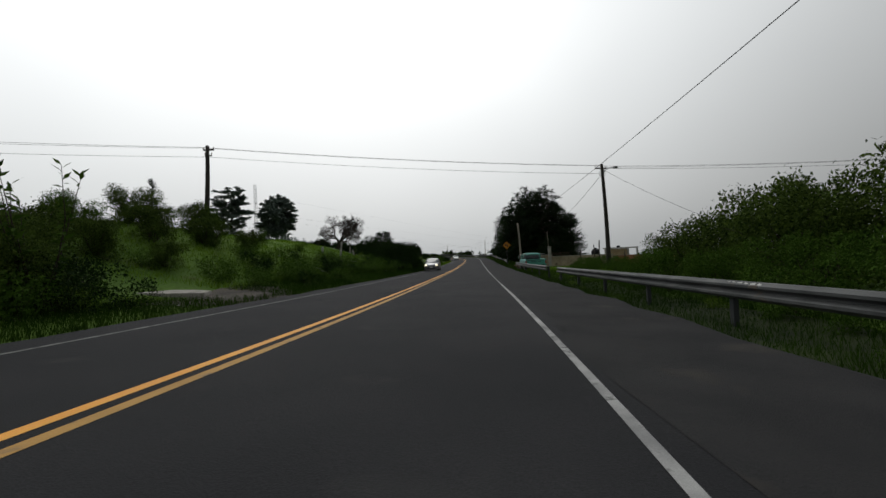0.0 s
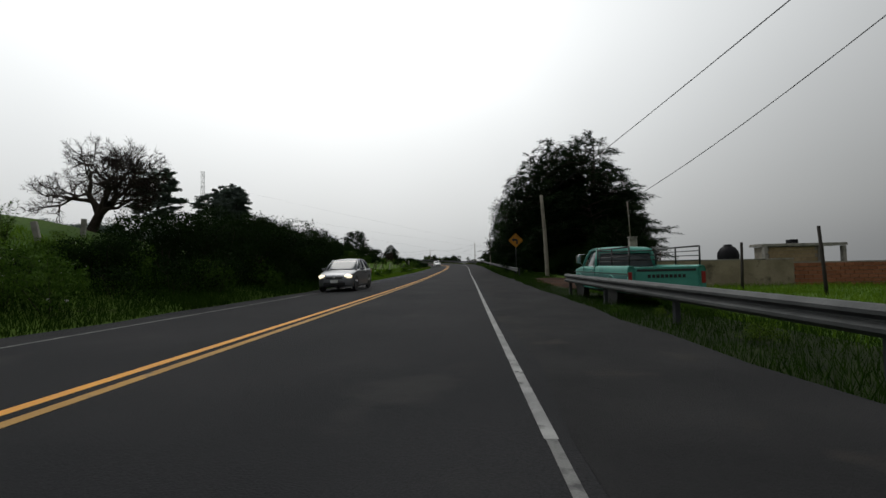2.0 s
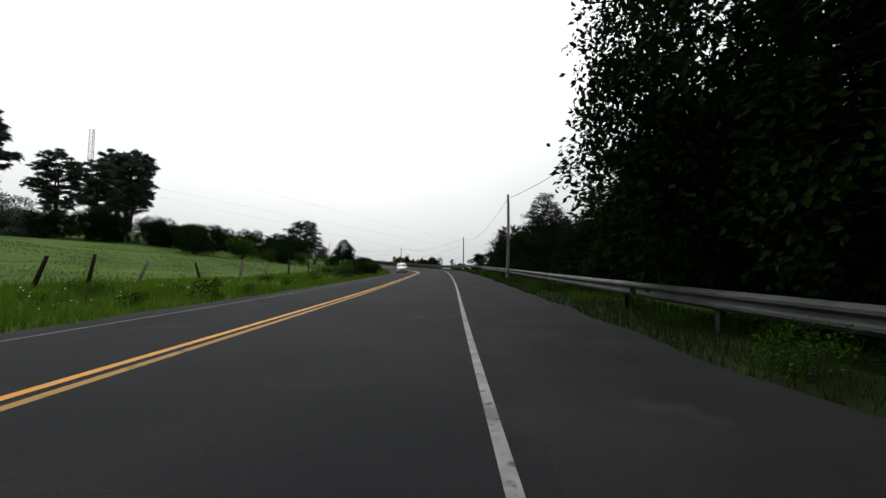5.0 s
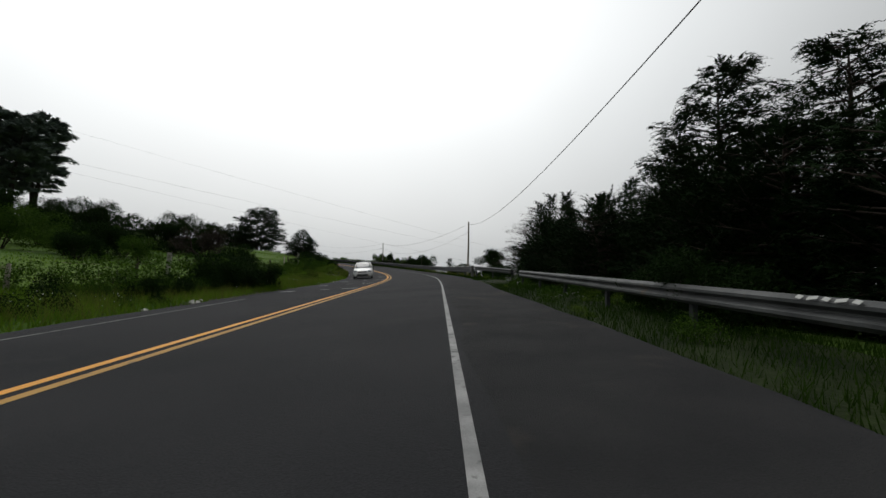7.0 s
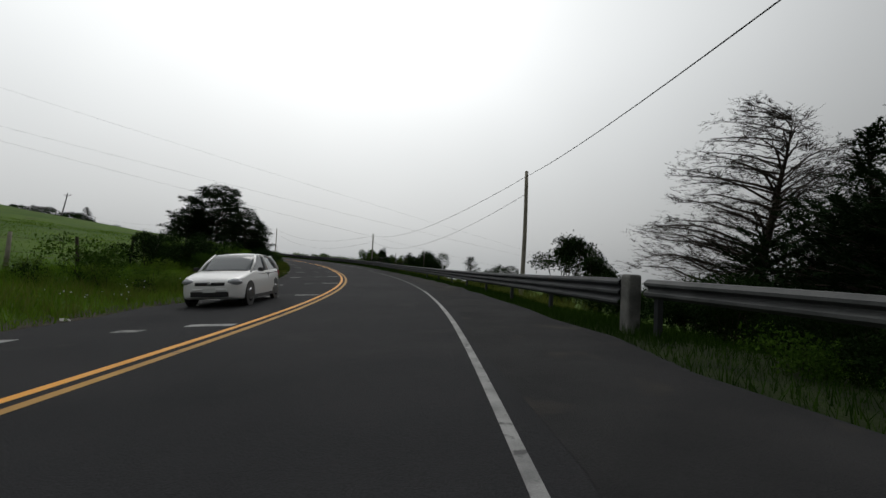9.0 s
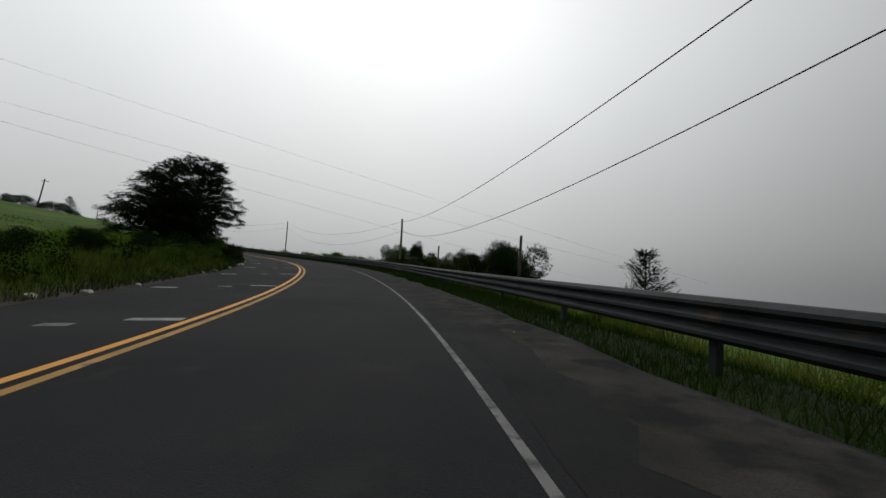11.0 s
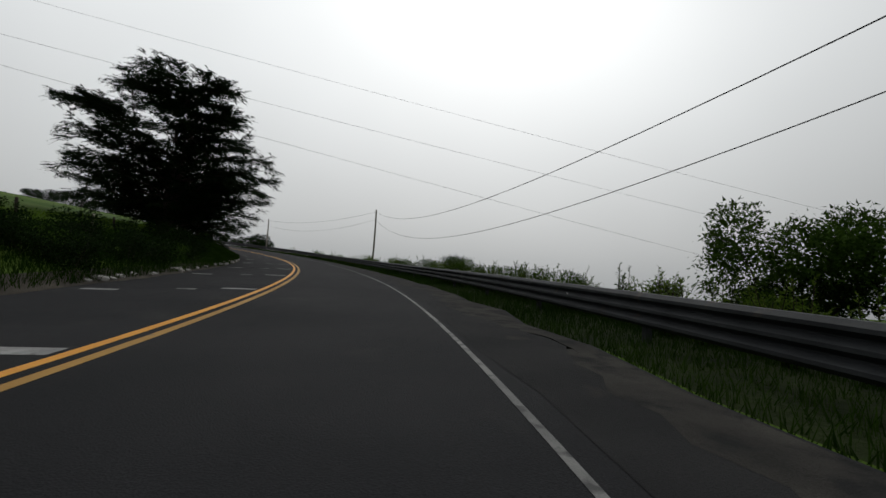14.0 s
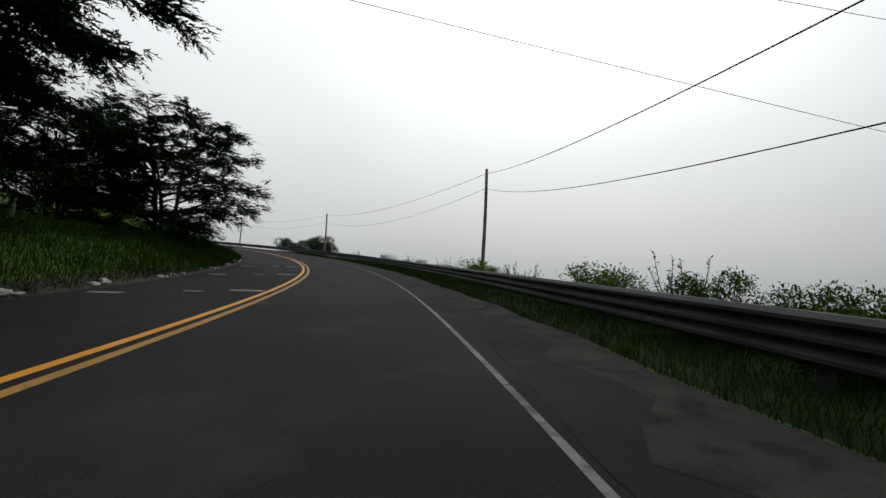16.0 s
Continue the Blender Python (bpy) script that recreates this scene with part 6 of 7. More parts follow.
brick_bm.to_mesh(red_mesh)
brick_bm.free()
red_mesh.materials.append(BLOCK_RED)
for row in range(7):
    for k in range(30):
        b = part("brick", red_mesh, None, core)
        b.location = (0.2 + 0.4 * k + (0.1 if row % 2 else -0.1), -0.005 + r.uniform(-0.005, 0.005), -0.12 + 0.19 * row)

for s, off, top, lean in ((49.3, 14.3, 2.0, 1), (46.2, 15.1, 2.3, -2), (39.5, 13.6, 2.5, 2), (44.6, 17.5, 1.6, 2), (41.5, 19.5, 1.5, -2)):
    p = thing("fence_post", stand(s, off, 0, -0.3, 1.0, lean, lean), "thin dark wooden stake in the field", "fence post", "stakes in the field")
    tube_part("shaft", [(0, 0, 0), (0.01, 0, 1), (0, 0.01, top + 0.3)], (0.06, 0.055, 0.05), CREOSOTE, p, 7)


def lattice(m, height, width, mat, label, radius, name="lattice_mast"):
    t = thing(name, m, label, "mast")
    n = max(5, int(height / (width * 1.3)))
    for k in range(3):
        a = 2 * math.pi * k / 3
        tube_part("leg", [(width * 0.58 * math.cos(a), width * 0.58 * math.sin(a), -0.3), (width * 0.42 * math.cos(a), width * 0.42 * math.sin(a), height)], radius, mat, t, 5)
    pieces = []
    for i in range(n):
        for k in range(3):
            a, b = 2 * math.pi * k / 3, 2 * math.pi * (k + 1) / 3
            w0 = width * (0.58 - 0.16 * i / n)
            w1 = width * (0.58 - 0.16 * (i + 1) / n)
            z0, z1 = height * i / n, height * (i + 1) / n
            pieces.append(tube([(w0 * math.cos(a), w0 * math.sin(a), z0), (w1 * math.cos(b), w1 * math.sin(b), z1)], radius * 0.6, 4))
            pieces.append(tube([(w1 * math.cos(a), w1 * math.sin(a), z1), (w1 * math.cos(b), w1 * math.sin(b), z1)], radius * 0.6, 4))
    v, f = joined(pieces)
    part("bracing", mesh_of("bracing", v, f, mat), mat, t)


zt = float(land_at([-106], [194])[0])
lattice(pose(-106, 194, zt), 28, 1.6, HAZE_STEEL, "slender pale lattice tower behind far trees", 0.07, "lattice_tower")
for s, off, top in ((289, -18, 9.9),):
    b, t = rpole(s, off, top)
    pole(b, t + (1.2, 0, 0), 0.14, 0.1, CREOSOTE, "leaning dark pole on the hill", ((0.93, 1.6, 10),), "poles on the hill")

# ---------------- fences, stones and litter beside the road ----------------
r = np.random.default_rng(8)
for s, off, h, lean, label in ((34, -9.6, 0.75, 3, "pale"), (38, -9.4, 1.35, 6, "pale"), (44, -9.8, 0.6, -14, "pale"), (28, -12.2, 0.9, 2, "dark"), (47, -11.2, 0.6, 3, "pale")):
    p = thing("fence_post", stand(s, off, 20, -0.2, 1.0, lean * 0.4, lean), f"{label} weathered concrete fence post on the bank", "fence post", "fence posts on the bank")
    part("shaft", boxed(0, 0, (h + 0.2) / 2, 0.15, 0.13, h + 0.3, 0.015), CONCRETE if label == "pale" else CREOSOTE, p)
tops = []
for k, (s, lean, h, pale) in enumerate(((70, 10, 0.9, 0), (73, -14, 1.0, 0), (76, 8, 1.05, 0), (79, -22, 1.1, 1), (82, 30, 0.9, 0), (84, 10, 1.2, 1), (86, 12, 1.0, 0), (88, 22, 1.05, 0), (90, 12, 1.1, 0), (92.3, 24, 1.0, 0), (97, -16, 1.0, 0), (101, 8, 1.1, 1), (105, -9, 1.0, 0), (109, 6, 1.1, 0), (114, -5, 1.1, 0), (117, 4, 0.9, 0), (122, 3, 1.0, 0), (124, 2, 1.35, 1), (129, -4, 1.1, 0), (134, 5, 1.0, 0), (140, 3, 1.1, 0), (147, 2, 1.2, 0), (151, -6, 1.2, 0), (155, 4, 1.4, 0), (158, 2, 1.4, 1), (163, -3, 1.2, 0))):
    off = float(np.interp(s, [70, 110, 125, 150, 165], [-9.2, -9.0, -8.4, -10.2, -10.2]))
    m = stand(s, off, 0, -0.25, 1.0, 0, lean)
    p = thing("fence_post", m, "pale concrete fence post in tall grass" if pale else "leaning dark wooden fence post in tall grass", "fence post", "pasture fence posts")
    if pale:
        part("shaft", boxed(0, 0, (h + 0.25) / 2, 0.16, 0.14, h + 0.25, 0.02), CONCRETE, p)
    else:
        tube_part("shaft", [(0, 0, 0), (0.02, 0.01, h * 0.5), (0, 0.02, h + 0.25)], (0.075, 0.07, 0.055), GREY_WOOD if k % 3 == 0 else BARK, p, 7)
    tops.append((np.array(m @ Vector((0, 0, h + 0.1))), np.array(m @ Vector((0, 0, h * 0.6 + 0.1)))))
for (a1, a2), (b1, b2) in zip(tops[:-1], tops[1:]):
    w = thing("fence_wire", Matrix(), "thin sagging barbed wire between fence posts", "wire", "fence wires")
    for a, b in ((a1, b1), (a2, b2)):
        v, f = tube(hang(a, b, 0.06, 6), 0.005, 4)
        part("strand", mesh_of("strand", v, f, RUST_IRON), RUST_IRON, w)
for k, (s, off, h, lean) in enumerate(((194, -8.2, 0.9, 3), (196.5, -8.3, 0.8, -4), (201, -8.5, 0.9, 5), (207, -8.4, 0.7, 2), (212, -8.8, 0.8, -3), (218, -9.1, 0.75, 4), (221, -9.2, 0.7, -4), (237, -9.3, 0.9, 2), (243, -9.3, 0.9, -2), (249, -9.3, 0.9, 3))):
    p = thing("fence_post", stand(s, off, 0, -0.2, 1.0, 0, lean), "pale wooden fence post on the bank above the bend", "fence post", "fence posts above the bend")
    tube_part("shaft", [(0, 0, 0), (0.01, 0, h * 0.6), (0, 0, h + 0.2)], (0.06, 0.055, 0.05), GREY_WOOD if k % 2 else BARK, p, 7)


def stone_mesh(seed, flat=0.6):
    rr = np.random.default_rng(seed)
    bm = bmesh.new()
    bmesh.ops.create_icosphere(bm, subdivisions=2, radius=0.5)
    for v in bm.verts:
        n = noise.noise(v.co * 2.3 + Vector((seed, 0, 0)))
        v.co *= 1 + 0.45 * n
        v.co.z *= flat
    me = bpy.data.meshes.new("stone")
    bm.to_mesh(me)
    bm.free()
    me.materials.append(WHITEWASH)
    return me


STONES = [stone_mesh(k) for k in range(4)]
for k in range(90):
    s = float(r.uniform(188, 268)) if k < 74 else float(r.uniform(112, 188))
    size = float(r.uniform(0.10, 0.30))
    m = stand(s, -4.32 - abs(float(r.normal(0, 0.12))), float(r.uniform(0, 360)), size * 0.12, size)
    ob = new("kerb_stone", STONES[k % 4])
    ob.matrix_world = m @ Matrix.Diagonal((1.0, float(r.uniform(1.0, 1.9)), 1.0, 1))
    tagged(ob, "broken whitish stone at the asphalt edge", "stone", "stones along the road edge")


def patch(name, label, s0, s1, o0, o1, mat, seed, up=0.03, edge=0.5):
    """A thin uneven layer on the ground with a ragged outline."""
    rr = np.random.default_rng(seed)
    n = 40
    a = np.linspace(0, 2 * math.pi, n, endpoint=False)
    rad = 1 + rr.normal(0, 0.10, n) * edge
    rings = []
    for q in (1.0, 0.85, 0.6, 0.3, 0.02):
        s = (s0 + s1) / 2 + (s1 - s0) / 2 * q * rad * np.sign(np.cos(a)) * np.abs(np.cos(a)) ** 0.7
        off = (o0 + o1) / 2 + (o1 - o0) / 2 * q * rad * np.sign(np.sin(a)) * np.abs(np.sin(a)) ** 0.7
        p = line(s, off)
        p[:, 2] += np.maximum(land(s, off), -0.05) + (up if q < 1 else -0.06)
        rings.append(p)
    v = np.vstack(rings)
    i, j = np.meshgrid(np.arange(4), np.arange(n), indexing="ij")
    f = np.stack([i * n + j, i * n + (j + 1) % n, (i + 1) * n + (j + 1) % n, (i + 1) * n + j], -1).reshape(-1, 4)
    tagged(new(name, mesh_of(name, v, f, mat, True)), label, "ground", kind="structure")


patch("earth_patch", "bare red earth track joining the road", 51.5, 61.5, 7.3, 10.6, RED_EARTH, 1, 0.07)
patch("earth_patch", "bare brown earth at the road edge", 127.0, 131.5, 5.9, 7.6, SOIL, 2, 0.06)
patch("earth_patch", "stony bare earth beside a concrete slab", 10.5, 18, -7.2, -4.2, GRAVEL, 3, 0.05)
for k, (s0, s1) in enumerate(((116, 150), (150, 186), (186, 226), (226, 262))):
    patch("gravel_edge", "narrow stony strip at the asphalt edge", s0, s1, -4.95, -4.15, GRAVEL, 10 + k, 0.03, 0.3)
slab = thing("concrete_slab", stand(13.9, -7.5, 12, 0.08, 0.95, 1, 3), "pale broken concrete slab lying on the verge", "concrete slab")
bm = bmesh.new()
ring = [(-1.1, -0.7), (0.2, -0.85), (1.2, -0.5), (1.1, 0.4), (0.3, 0.8), (-0.9, 0.6)]
lo, hi = [bm.verts.new((x, y, -0.15)) for x, y in ring], [bm.verts.new((x * 0.98, y * 0.98, 0.06)) for x, y in ring]
bm.faces.new(hi)
bm.faces.new(lo[::-1])
for k in range(6):
    bm.faces.new((lo[k], lo[(k + 1) % 6], hi[(k + 1) % 6], hi[k]))
bmesh.ops.bevel(bm, geom=list(bm.edges), offset=0.02, segments=2, affect="EDGES")
part("slab", bm, CONCRETE, slab)
for k in range(26):
    s, off = float(r.uniform(0, 60)), float(r.choice([r.uniform(5.9, 7.6), r.uniform(-6.5, -4.5)]))
    if k > 15:
        s, off = float(r.uniform(100, 240)), float(r.uniform(5.0, 5.3)) if k % 2 else float(r.uniform(-5.2, -4.4))
    size = float(r.uniform(0.05, 0.11))
    ob = new("litter_scrap", STONES[k % 4])
    ob.matrix_world = stand(s, off, float(r.uniform(0, 360)), 0.03, size)
    tagged(ob, "small pale scrap of litter in the grass", "litter", "litter beside the road")

# ---------------- vehicles ----------------


def smoothed(p, times, closed):
    """Points along axis 0 on a curve through the given ones."""
    n = len(p)
    at = (np.arange(n * times) if closed else np.arange((n - 1) * times + 1)) / times
    i = np.floor(at).astype(int)
    t = (at - i).reshape((-1,) + (1,) * (p.ndim - 1))
    pick = (lambda k: p[k % n]) if closed else (lambda k: p[np.clip(k, 0, n - 1)])
    a, b, c, d = pick(i - 1), pick(i), pick(i + 1), pick(i + 2)
    return b + 0.5 * t * (c - a + t * (2 * a - 5 * b + 4 * c - d + t * (3 * (b - c) + d - a)))


def loft(name, sections, mat, parent, label="", levels=2):
    """A skin through cross sections; each section lists (x, z) from the lower middle outwards and up to the upper middle."""
    rings = np.array([[(x, y, z) for x, z in half] + [(-x, y, z) for x, z in half[::-1] if x > 0.001] for y, half in sections], float)
    if levels:
        rings = smoothed(rings, 3 if levels == 1 else 4, False)
        rings = smoothed(rings.swapaxes(0, 1), 3, True).swapaxes(0, 1)
    m, n = rings.shape[:2]
    i, j = np.meshgrid(np.arange(m - 1), np.arange(n), indexing="ij")
    f = np.stack([i * n + j, i * n + (j + 1) % n, (i + 1) * n + (j + 1) % n, (i + 1) * n + j], -1).reshape(-1, 4)
    ends = [(a * n + k, a * n + k + 1, a * n + n - k - 2, a * n + n - k - 1) for a in (0, m - 1) for k in range(n // 2 - 1)]
    bm = bmesh.new()
    vs = [bm.verts.new(p) for p in rings.reshape(-1, 3)]
    for q in [*f.tolist(), *ends]:
        try:
            bm.faces.new([vs[k] for k in q])
        except ValueError:
            pass
    bmesh.ops.recalc_face_normals(bm, faces=bm.faces)
    return part(name, bm, mat, parent, label, True)


def wheel(parent, x, y, radius, width, rim_mat):
    tyre_prof = [(radius * 0.62, -0.5), (radius * 0.9, -0.5), (radius * 0.98, -0.36), (radius, -0.15), (radius, 0.15), (radius * 0.98, 0.36), (radius * 0.9, 0.5), (radius * 0.62, 0.5)]
    v, f = tube([(q * width, 0, 0) for _, q in tyre_prof], [a for a, _ in tyre_prof], 24, False)
    tyre = mesh_of("wheel", v, f, RUBBER, True)
    rim_prof = [(0.02, -0.30), (radius * 0.25, -0.30), (radius * 0.3, -0.22), (radius * 0.56, -0.2), (radius * 0.64, -0.42), (radius * 0.64, 0.42), (radius * 0.56, 0.2), (radius * 0.3, 0.22), (radius * 0.25, 0.30), (0.02, 0.30)]
    v, f = tube([(q * width + 0.0001 * i, 0, 0) for i, (_, q) in enumerate(rim_prof)], [a for a, _ in rim_prof], 20, False)
    w = part("wheel", tyre, None, parent, "black tyre on a metal rim")
    w.location = (x, y, radius)
    part("rim", mesh_of("rim", v, f, rim_mat, True), None, w)
    return w


def saloon(m, paint, lamps, label, hatch):
    """A small family car, nose along +y; hatch: the tail ends upright under the roof."""
    car = thing("car", m, label, "car")
    end = -1.95 if hatch else -2.15
    half = 0.83
    sec = []
    rows = [(2.08, 0.50, 0.30, 0.62), (2.00, 0.68, 0.24, 0.72), (1.75, 0.80, 0.20, 0.82), (1.2, half, 0.19, 0.93), (0.7, half, 0.19, 0.98), (-0.4, half + 0.01, 0.19, 0.99), (-1.2, half, 0.19, 1.01), (end + 0.3, 0.80, 0.24, 1.03), (end + 0.08, 0.74, 0.28, 0.99), (end, 0.60, 0.38, 0.90)]
    for y, w, lo, hi in rows:
        sec.append((y, [(0, lo), (w * 0.85, lo), (w * 0.98, lo + 0.10), (w, (lo + hi) / 2), (w * 0.97, hi - 0.10), (w * 0.86, hi), (0, hi + 0.03)]))
    loft("body", sec, paint, car)
    back = end + 0.12 if hatch else -1.55
    cab = [(1.00, 0.70, 0.93, 0.60, 0.97), (0.62, 0.75, 0.95, 0.62, 1.22), (0.22, 0.76, 0.95, 0.60, 1.44), (-0.3, 0.77, 0.96, 0.60, 1.49), (-0.95, 0.76, 0.97, 0.59, 1.46), (back + 0.25, 0.74, 0.98, 0.56, 1.36 if hatch else 1.26), (back - 0.1, 0.68, 0.98, 0.55, 1.02)]
    loft("greenhouse", [(y, [(0, z0 - 0.1), (w0, z0 - 0.1), (w0 * 0.985, z0 + 0.02), ((w0 + w1) / 2, (z0 + z1) / 2), (w1, z1 - 0.03), (w1 * 0.85, z1), (0, z1 + 0.015)]) for y, w0, z0, w1, z1 in cab], GLASS_DARK, car, "dark tinted windows", 2)
    roof = [(0.18, 0.50, 1.435), (-0.05, 0.60, 1.475), (-0.5, 0.605, 1.50), (-1.0, 0.595, 1.475), (back + 0.32, 0.55, 1.40 if hatch else 1.34)]
    loft("roof", [(y, [(0, z - 0.03), (w * 0.95, z - 0.045), (w, z - 0.03), (w * 0.94, z + 0.0), (0, z + 0.035)]) for y, w, z in roof], paint, car, "", 1)
    for sx in (-1, 1):
        for pts, rad in (((( 1.02, 0.73, 0.94), (0.62, 0.70, 1.20), (0.20, 0.60, 1.45)), 0.035), (((-0.38, 0.79, 0.98), (-0.36, 0.72, 1.22), (-0.36, 0.62, 1.46)), 0.04), (((back + 0.05, 0.74, 1.0), (back + 0.2, 0.68, 1.2), (back + 0.45, 0.58, 1.43)), 0.06)):
            tube_part("pillar", [(sx * x, y, z) for y, x, z in pts], rad, paint, car, 8)
        mirror = part("mirror", boxed(0, 0, 0, 0.16, 0.09, 0.12, 0.03, pose(sx * 0.93, 0.72, 1.02)), paint if hatch is False else BLACK_TRIM, car)
        lamp = loft("headlight", [(0.10, [(0, -0.07), (0.05, -0.06), (0.12, 0.0), (0.05, 0.06), (0, 0.07)]), (0.0, [(0, -0.10), (0.10, -0.09), (0.2, 0.0), (0.10, 0.09), (0, 0.10)]), (-0.15, [(0, -0.08), (0.08, -0.07), (0.16, 0.0), (0.08, 0.08), (0, 0.09)])], lamps, car, "", 1)
        lamp.matrix_local = pose(sx * 0.60, 1.94, 0.68, 12, 0, -sx * 24)
        part("door_handle", boxed(sx * (half + 0.01), -0.35, 0.86, 0.03, 0.16, 0.03, 0.008), BLACK_TRIM if hatch else paint, car)
        part("door_seam", boxed(sx * (half + 0.003), -0.42, 0.66, 0.006, 0.012, 0.5), BLACK_TRIM, car)
        part("sill", boxed(sx * (half - 0.01), -0.1, 0.23, 0.03, 2.2, 0.09, 0.01), BLACK_TRIM, car)
        for y in (1.32, -1.28):
            v, f = tube([(sx * (half - 0.12), y, 0.34), (sx * (half + 0.004), y, 0.34)], 0.37, 24)
            part("wheel_arch", mesh_of("wheel_arch", v, f, BLACK_TRIM), BLACK_TRIM, car)
            wheel(car, sx * (half - 0.07), y, 0.305, 0.19, CHROME)
        part("tail_light", boxed(sx * 0.68, end + 0.04, 0.88, 0.18, 0.10, 0.2, 0.03), RED_LENS, car)
    grille = part("grille", boxed(0, 2.05, 0.63, 0.78, 0.08, 0.10, 0.03), BLACK_TRIM, car)
    part("badge", boxed(0, 2.095, 0.64, 0.12, 0.02, 0.09, 0.03), CHROME, grille)
    part("air_intake", boxed(0, 2.02, 0.36, 1.0, 0.14, 0.16, 0.04), BLACK_TRIM, car)
    part("bumper_strip", boxed(0, 2.06, 0.48, 0.9, 0.08, 0.06, 0.02), paint, car)
    part("number_plate", boxed(0, 2.11, 0.47, 0.34, 0.02, 0.13, 0.01), PLATE, car)
    for sx in (-1, 1):
        part("wiper", boxed(sx * 0.3, 1.0, 1.0, 0.5, 0.02, 0.02, 0.005, pose(0, 0, 0, 0, 0, 0)), BLACK_TRIM, car)
    return car


def road_stand(s, off, turn):
    p = line(s, off, 0.004)
    slope = math.degrees(math.atan(float(np.interp(s, G_AT, GRADE)) / 100))
    bank = math.degrees(math.atan(float(np.interp(s, G_AT, FALL)) / 100))
    return pose(*p, slope, -bank, heading(s)) @ pose(0, 0, 0, 0, 0, turn)


saloon(road_stand(52.6, -2.6, 180), SILVER, HEADLIGHT_ON, "silver-grey saloon with lit headlights in the oncoming lane", False)
saloon(road_stand(146.0, -2.4, 180), WHITE_CAR, HEADLIGHT, "white hatchback in the oncoming lane of the bend", True)


def pickup(m):
    """An old two-door pickup, nose along +y, with a pipe rack over its open bed."""
    t = thing("pickup_truck", m, "old teal pickup with black pipe rack, parked behind the guard rail", "pickup truck")
    h = 0.97
    # hood and cab base
    rows = [(2.48, 0.80, 0.50, 0.98), (2.40, 0.90, 0.44, 1.04), (2.0, 0.95, 0.42, 1.10), (1.5, h, 0.42, 1.14), (0.95, h, 0.42, 1.15), (0.5, h, 0.42, 1.13), (0.08, h, 0.42, 1.13)]
    c = 0.5  # the cab's place along the truck
    loft("body", [(y, [(0, lo), (w * 0.93, lo), (w * 0.97, lo + 0.08), (w, 0.78), (w * 0.985, hi - 0.16), (w * 0.90, hi - 0.02), (0, hi + 0.04)]) for y, w, lo, hi in rows], TEAL, t, "", 1)
    cab = [(0.92, 0.86, 1.06, 0.80, 1.10), (0.62, 0.88, 1.08, 0.78, 1.40), (0.42, 0.89, 1.08, 0.76, 1.60), (0.0, 0.89, 1.08, 0.76, 1.66), (-0.34, 0.88, 1.08, 0.75, 1.62), (-0.46, 0.87, 1.06, 0.76, 1.40), (-0.48, 0.86, 1.02, 0.80, 1.12)]
    loft("greenhouse", [(y + c, [(0, z0), (w0, z0), (w0 * 0.985, z0 + 0.03), ((w0 + w1) / 2, (z0 + z1) / 2), (w1, z1 - 0.03), (w1 * 0.86, z1), (0, z1 + 0.015)]) for y, w0, z0, w1, z1 in cab], GLASS_DARK, t, "dark cab windows", 1)
    loft("roof", [(y + c, [(0, z - 0.05), (w * 0.96, z - 0.07), (w, z - 0.04), (w * 0.93, z + 0.01), (0, z + 0.04)]) for y, w, z in ((0.50, 0.74, 1.60), (0.30, 0.80, 1.67), (-0.1, 0.81, 1.70), (-0.38, 0.79, 1.66), (-0.48, 0.75, 1.58))], TEAL, t, "", 1)
    for sx in (-1, 1):
        for pts, rad in ((((0.98, 0.90, 1.08), (0.68, 0.87, 1.38), (0.42, 0.80, 1.63)), 0.04), (((-0.42, 0.90, 1.08), (-0.40, 0.86, 1.36), (-0.36, 0.80, 1.64)), 0.075)):
            tube_part("pillar", [(sx * x, y + c, z) for y, x, z in pts], rad, TEAL, t, 8)
        part("door_seam", boxed(sx * 0.972, -0.36 + c, 0.85, 0.008, 0.014, 0.6), BLACK_TRIM, t)
        part("door_seam", boxed(sx * 0.972, 0.72 + c, 0.85, 0.008, 0.014, 0.6), BLACK_TRIM, t)
        part("door_handle", boxed(sx * 0.985, -0.18 + c, 0.98, 0.04, 0.15, 0.035, 0.01), CHROME, t)
        part("side_stripe", boxed(sx * 0.974, 1.2, 0.93, 0.01, 2.25, 0.03, 0.004), BLACK_TRIM, t)
        part("lower_panel", boxed(sx * 0.966, 0.98, 0.72, 0.02, 1.8, 0.36, 0.008), TEAL_DARK, t)
        arm = tube_part("mirror_arm", [(sx * 0.93, 0.66 + c, 1.12), (sx * 1.10, 0.70 + c, 1.22), (sx * 1.12, 0.72 + c, 1.52), (sx * 0.92, 0.60 + c, 1.52)], 0.012, CHROME, t, 6)
        part("mirror", boxed(sx * 1.13, 0.70 + c, 1.36, 0.15, 0.06, 0.26, 0.02), CHROME, arm)
        # bed side with rounded top
        bedrows = [(0.0, 0.0), (-1.5, 0.0), (-2.44, 0.0), (-2.50, -0.03)]
        side = loft("bed_side", [(y, [(0, 0.44), (0.06, 0.44), (0.085, 0.55), (0.09, 0.80), (0.085, 1.05 + d), (0.05, 1.13 + d), (0, 1.14 + d)]) for y, d in bedrows], TEAL, t, "", 1)
        side.matrix_local = pose(sx * 0.89, 0, 0)
        part("lower_panel", boxed(sx * 0.978, -1.22, 0.72, 0.02, 2.42, 0.36, 0.008), TEAL_DARK, t)
        part("side_stripe", boxed(sx * 0.985, -1.22, 0.93, 0.012, 2.45, 0.03, 0.004), BLACK_TRIM, t)
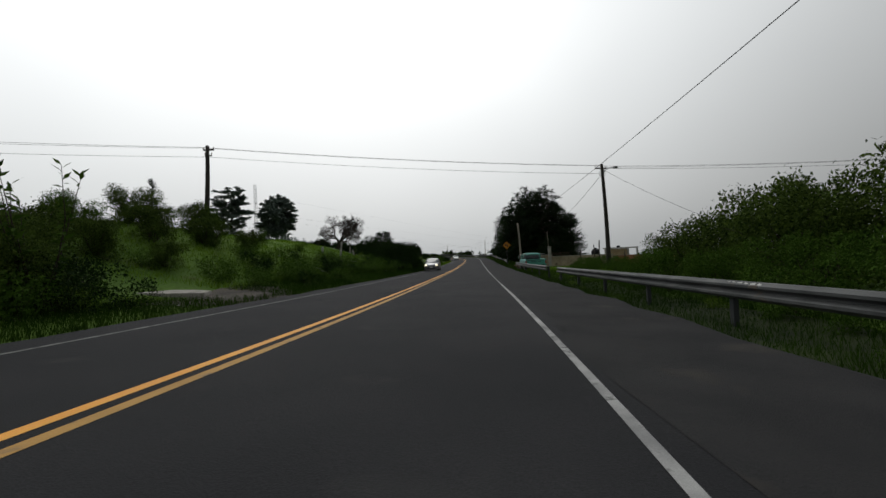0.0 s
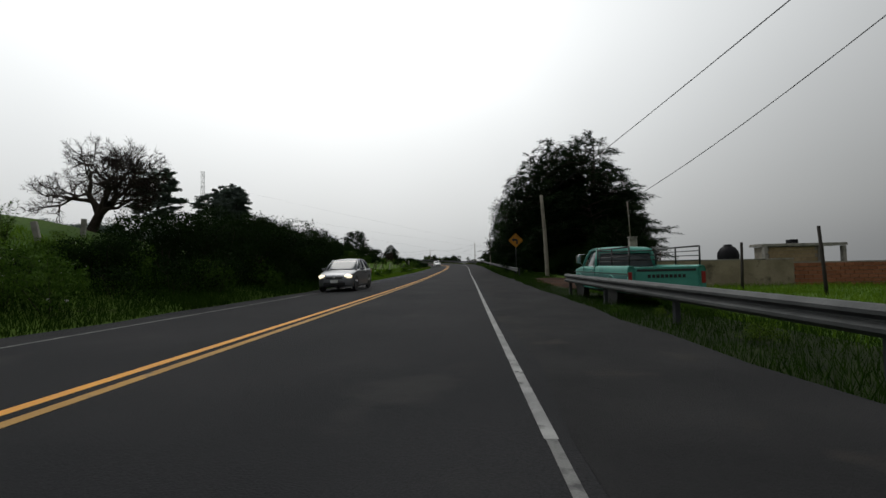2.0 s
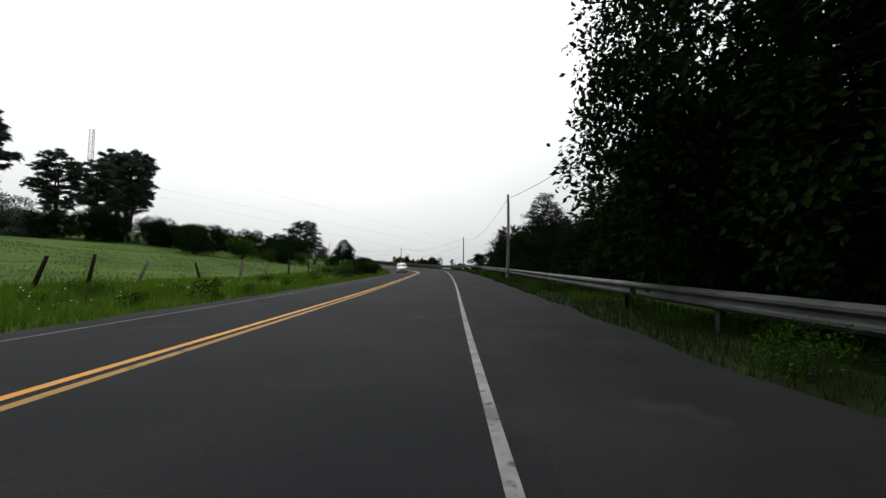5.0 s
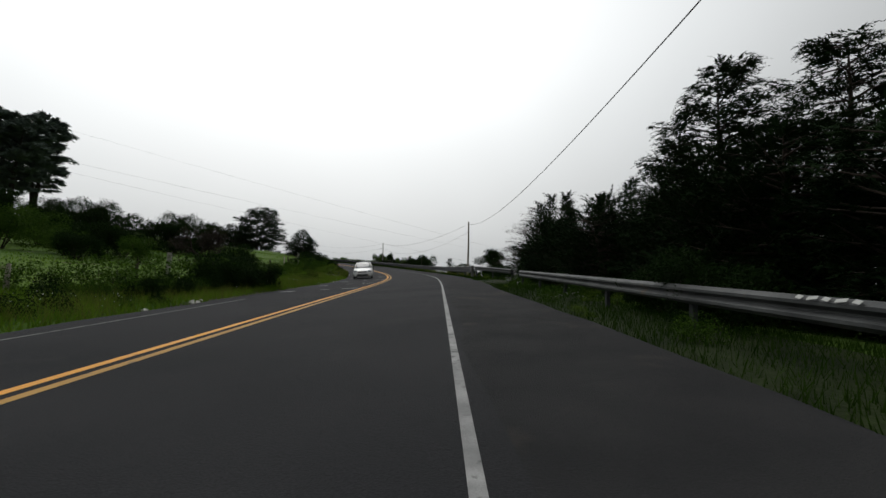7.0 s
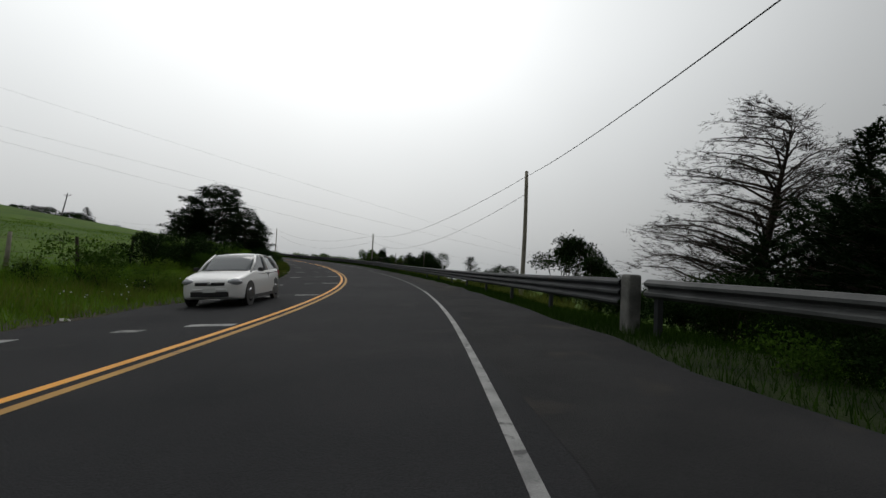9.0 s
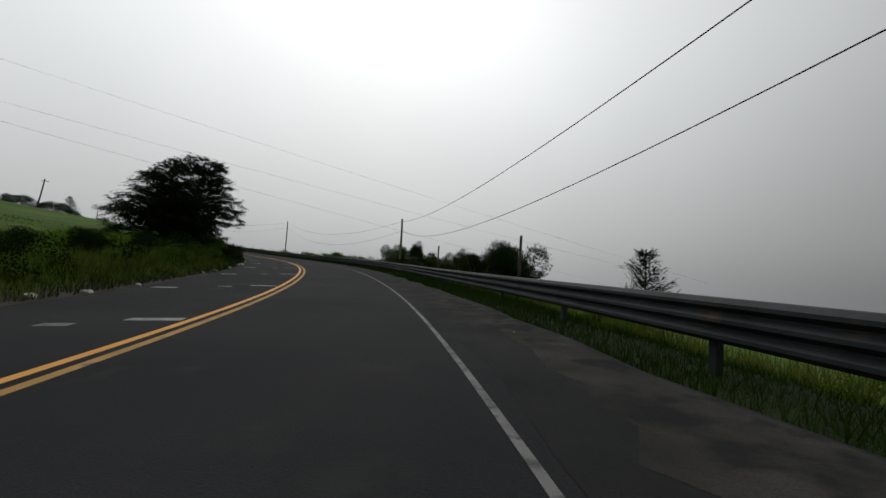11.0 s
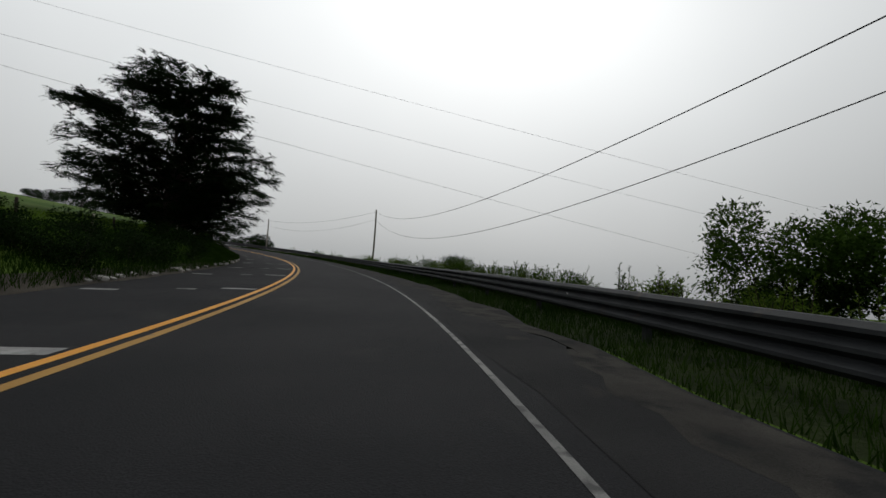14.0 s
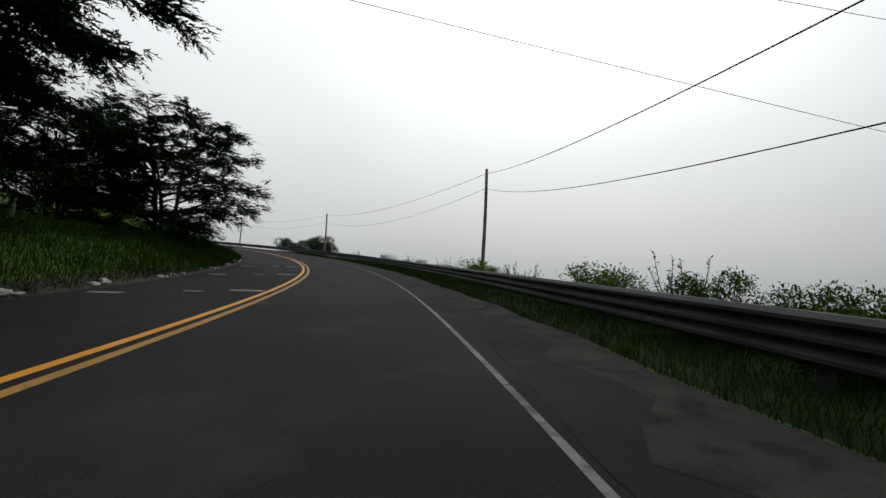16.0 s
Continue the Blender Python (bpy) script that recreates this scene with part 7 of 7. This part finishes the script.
        part("tail_light", boxed(sx * 0.93, -2.50, 0.83, 0.10, 0.05, 0.30, 0.012), RED_LENS, t)
        for y in (1.62, -1.35):
            v, f = tube([(sx * 0.80, y, 0.42), (sx * 0.987, y, 0.42)], 0.44, 28)
            part("wheel_arch", mesh_of("wheel_arch", v, f, BLACK_TRIM), BLACK_TRIM, t)
            ang = np.linspace(0.05, math.pi - 0.05, 16)
            tube_part("arch_trim", [(sx * 0.99, y + 0.45 * math.cos(a), 0.42 + 0.45 * math.sin(a)) for a in ang], 0.018, TEAL, t, 6)
            wheel(t, sx * 0.86, y, 0.36, 0.21, CHROME)
        # pipe rack
        rack = tube_part("rack_rail", [(sx * 0.90, -0.04, 1.62), (sx * 0.90, -2.42, 1.62)], 0.022, BLACK_TRIM, t, 6, "black steel pipe rack")
        for z in (1.26, 1.38, 1.50):
            tube_part("rack_bar", [(sx * 0.90, -0.04, z), (sx * 0.90, -2.42, z)], 0.012, BLACK_TRIM, rack, 6)
        for y in (-0.04, -1.23, -2.42):
            tube_part("rack_post", [(sx * 0.90, y, 1.10), (sx * 0.90, y, 1.63)], 0.022, BLACK_TRIM, rack, 6)
        tube_part("rack_hook", [(sx * 0.90, -0.04, 1.62), (sx * 0.90, -0.04, 1.70), (sx * 0.80, -0.04, 1.70), (sx * 0.80, -0.04, 1.58)], 0.016, BLACK_TRIM, rack, 6)
    for z in (1.30, 1.44, 1.58):
        tube_part("rack_bar", [(-0.9, -0.07, z), (0.9, -0.07, z)], 0.014, BLACK_TRIM, t, 6)
    gate_ob = part("tailgate", boxed(0, -2.47, 0.84, 1.66, 0.06, 0.54, 0.02), TEAL, t)
    part("tailgate_recess", boxed(0, -2.502, 1.02, 1.5, 0.01, 0.06, 0.004), BLACK_TRIM, gate_ob)
    for k in range(9):
        part("letter_bar", boxed(-0.44 + 0.11 * k, -2.506, 0.87, 0.075, 0.012, 0.085, 0.003), BLACK_TRIM, gate_ob, "dark lettering bar")
    part("rear_bumper", boxed(0, -2.56, 0.47, 1.75, 0.14, 0.16, 0.03), RUST_IRON, t)
    part("number_plate", boxed(0.05, -2.64, 0.42, 0.32, 0.015, 0.15, 0.005), PLATE, t)
    part("bed_floor", boxed(0, -1.23, 0.56, 1.70, 2.4, 0.05), RUST_IRON, t)
    part("front_bumper", boxed(0, 2.52, 0.50, 1.8, 0.12, 0.16, 0.03), CHROME, t)
    part("grille", boxed(0, 2.49, 0.80, 1.4, 0.04, 0.24, 0.02), CHROME, t)
    part("bench_seat", boxed(0, -0.2 + c, 1.0, 1.4, 0.25, 0.55, 0.05), BLACK_TRIM, t)
    part("chassis", boxed(0, 0, 0.38, 1.2, 4.4, 0.16, 0.02), BLACK_TRIM, t)
    return t


pickup(road_pose(45.5, 8.45, 2.0, 0.0) @ Matrix.Diagonal((1.02, 1.03, 1.03, 1)))
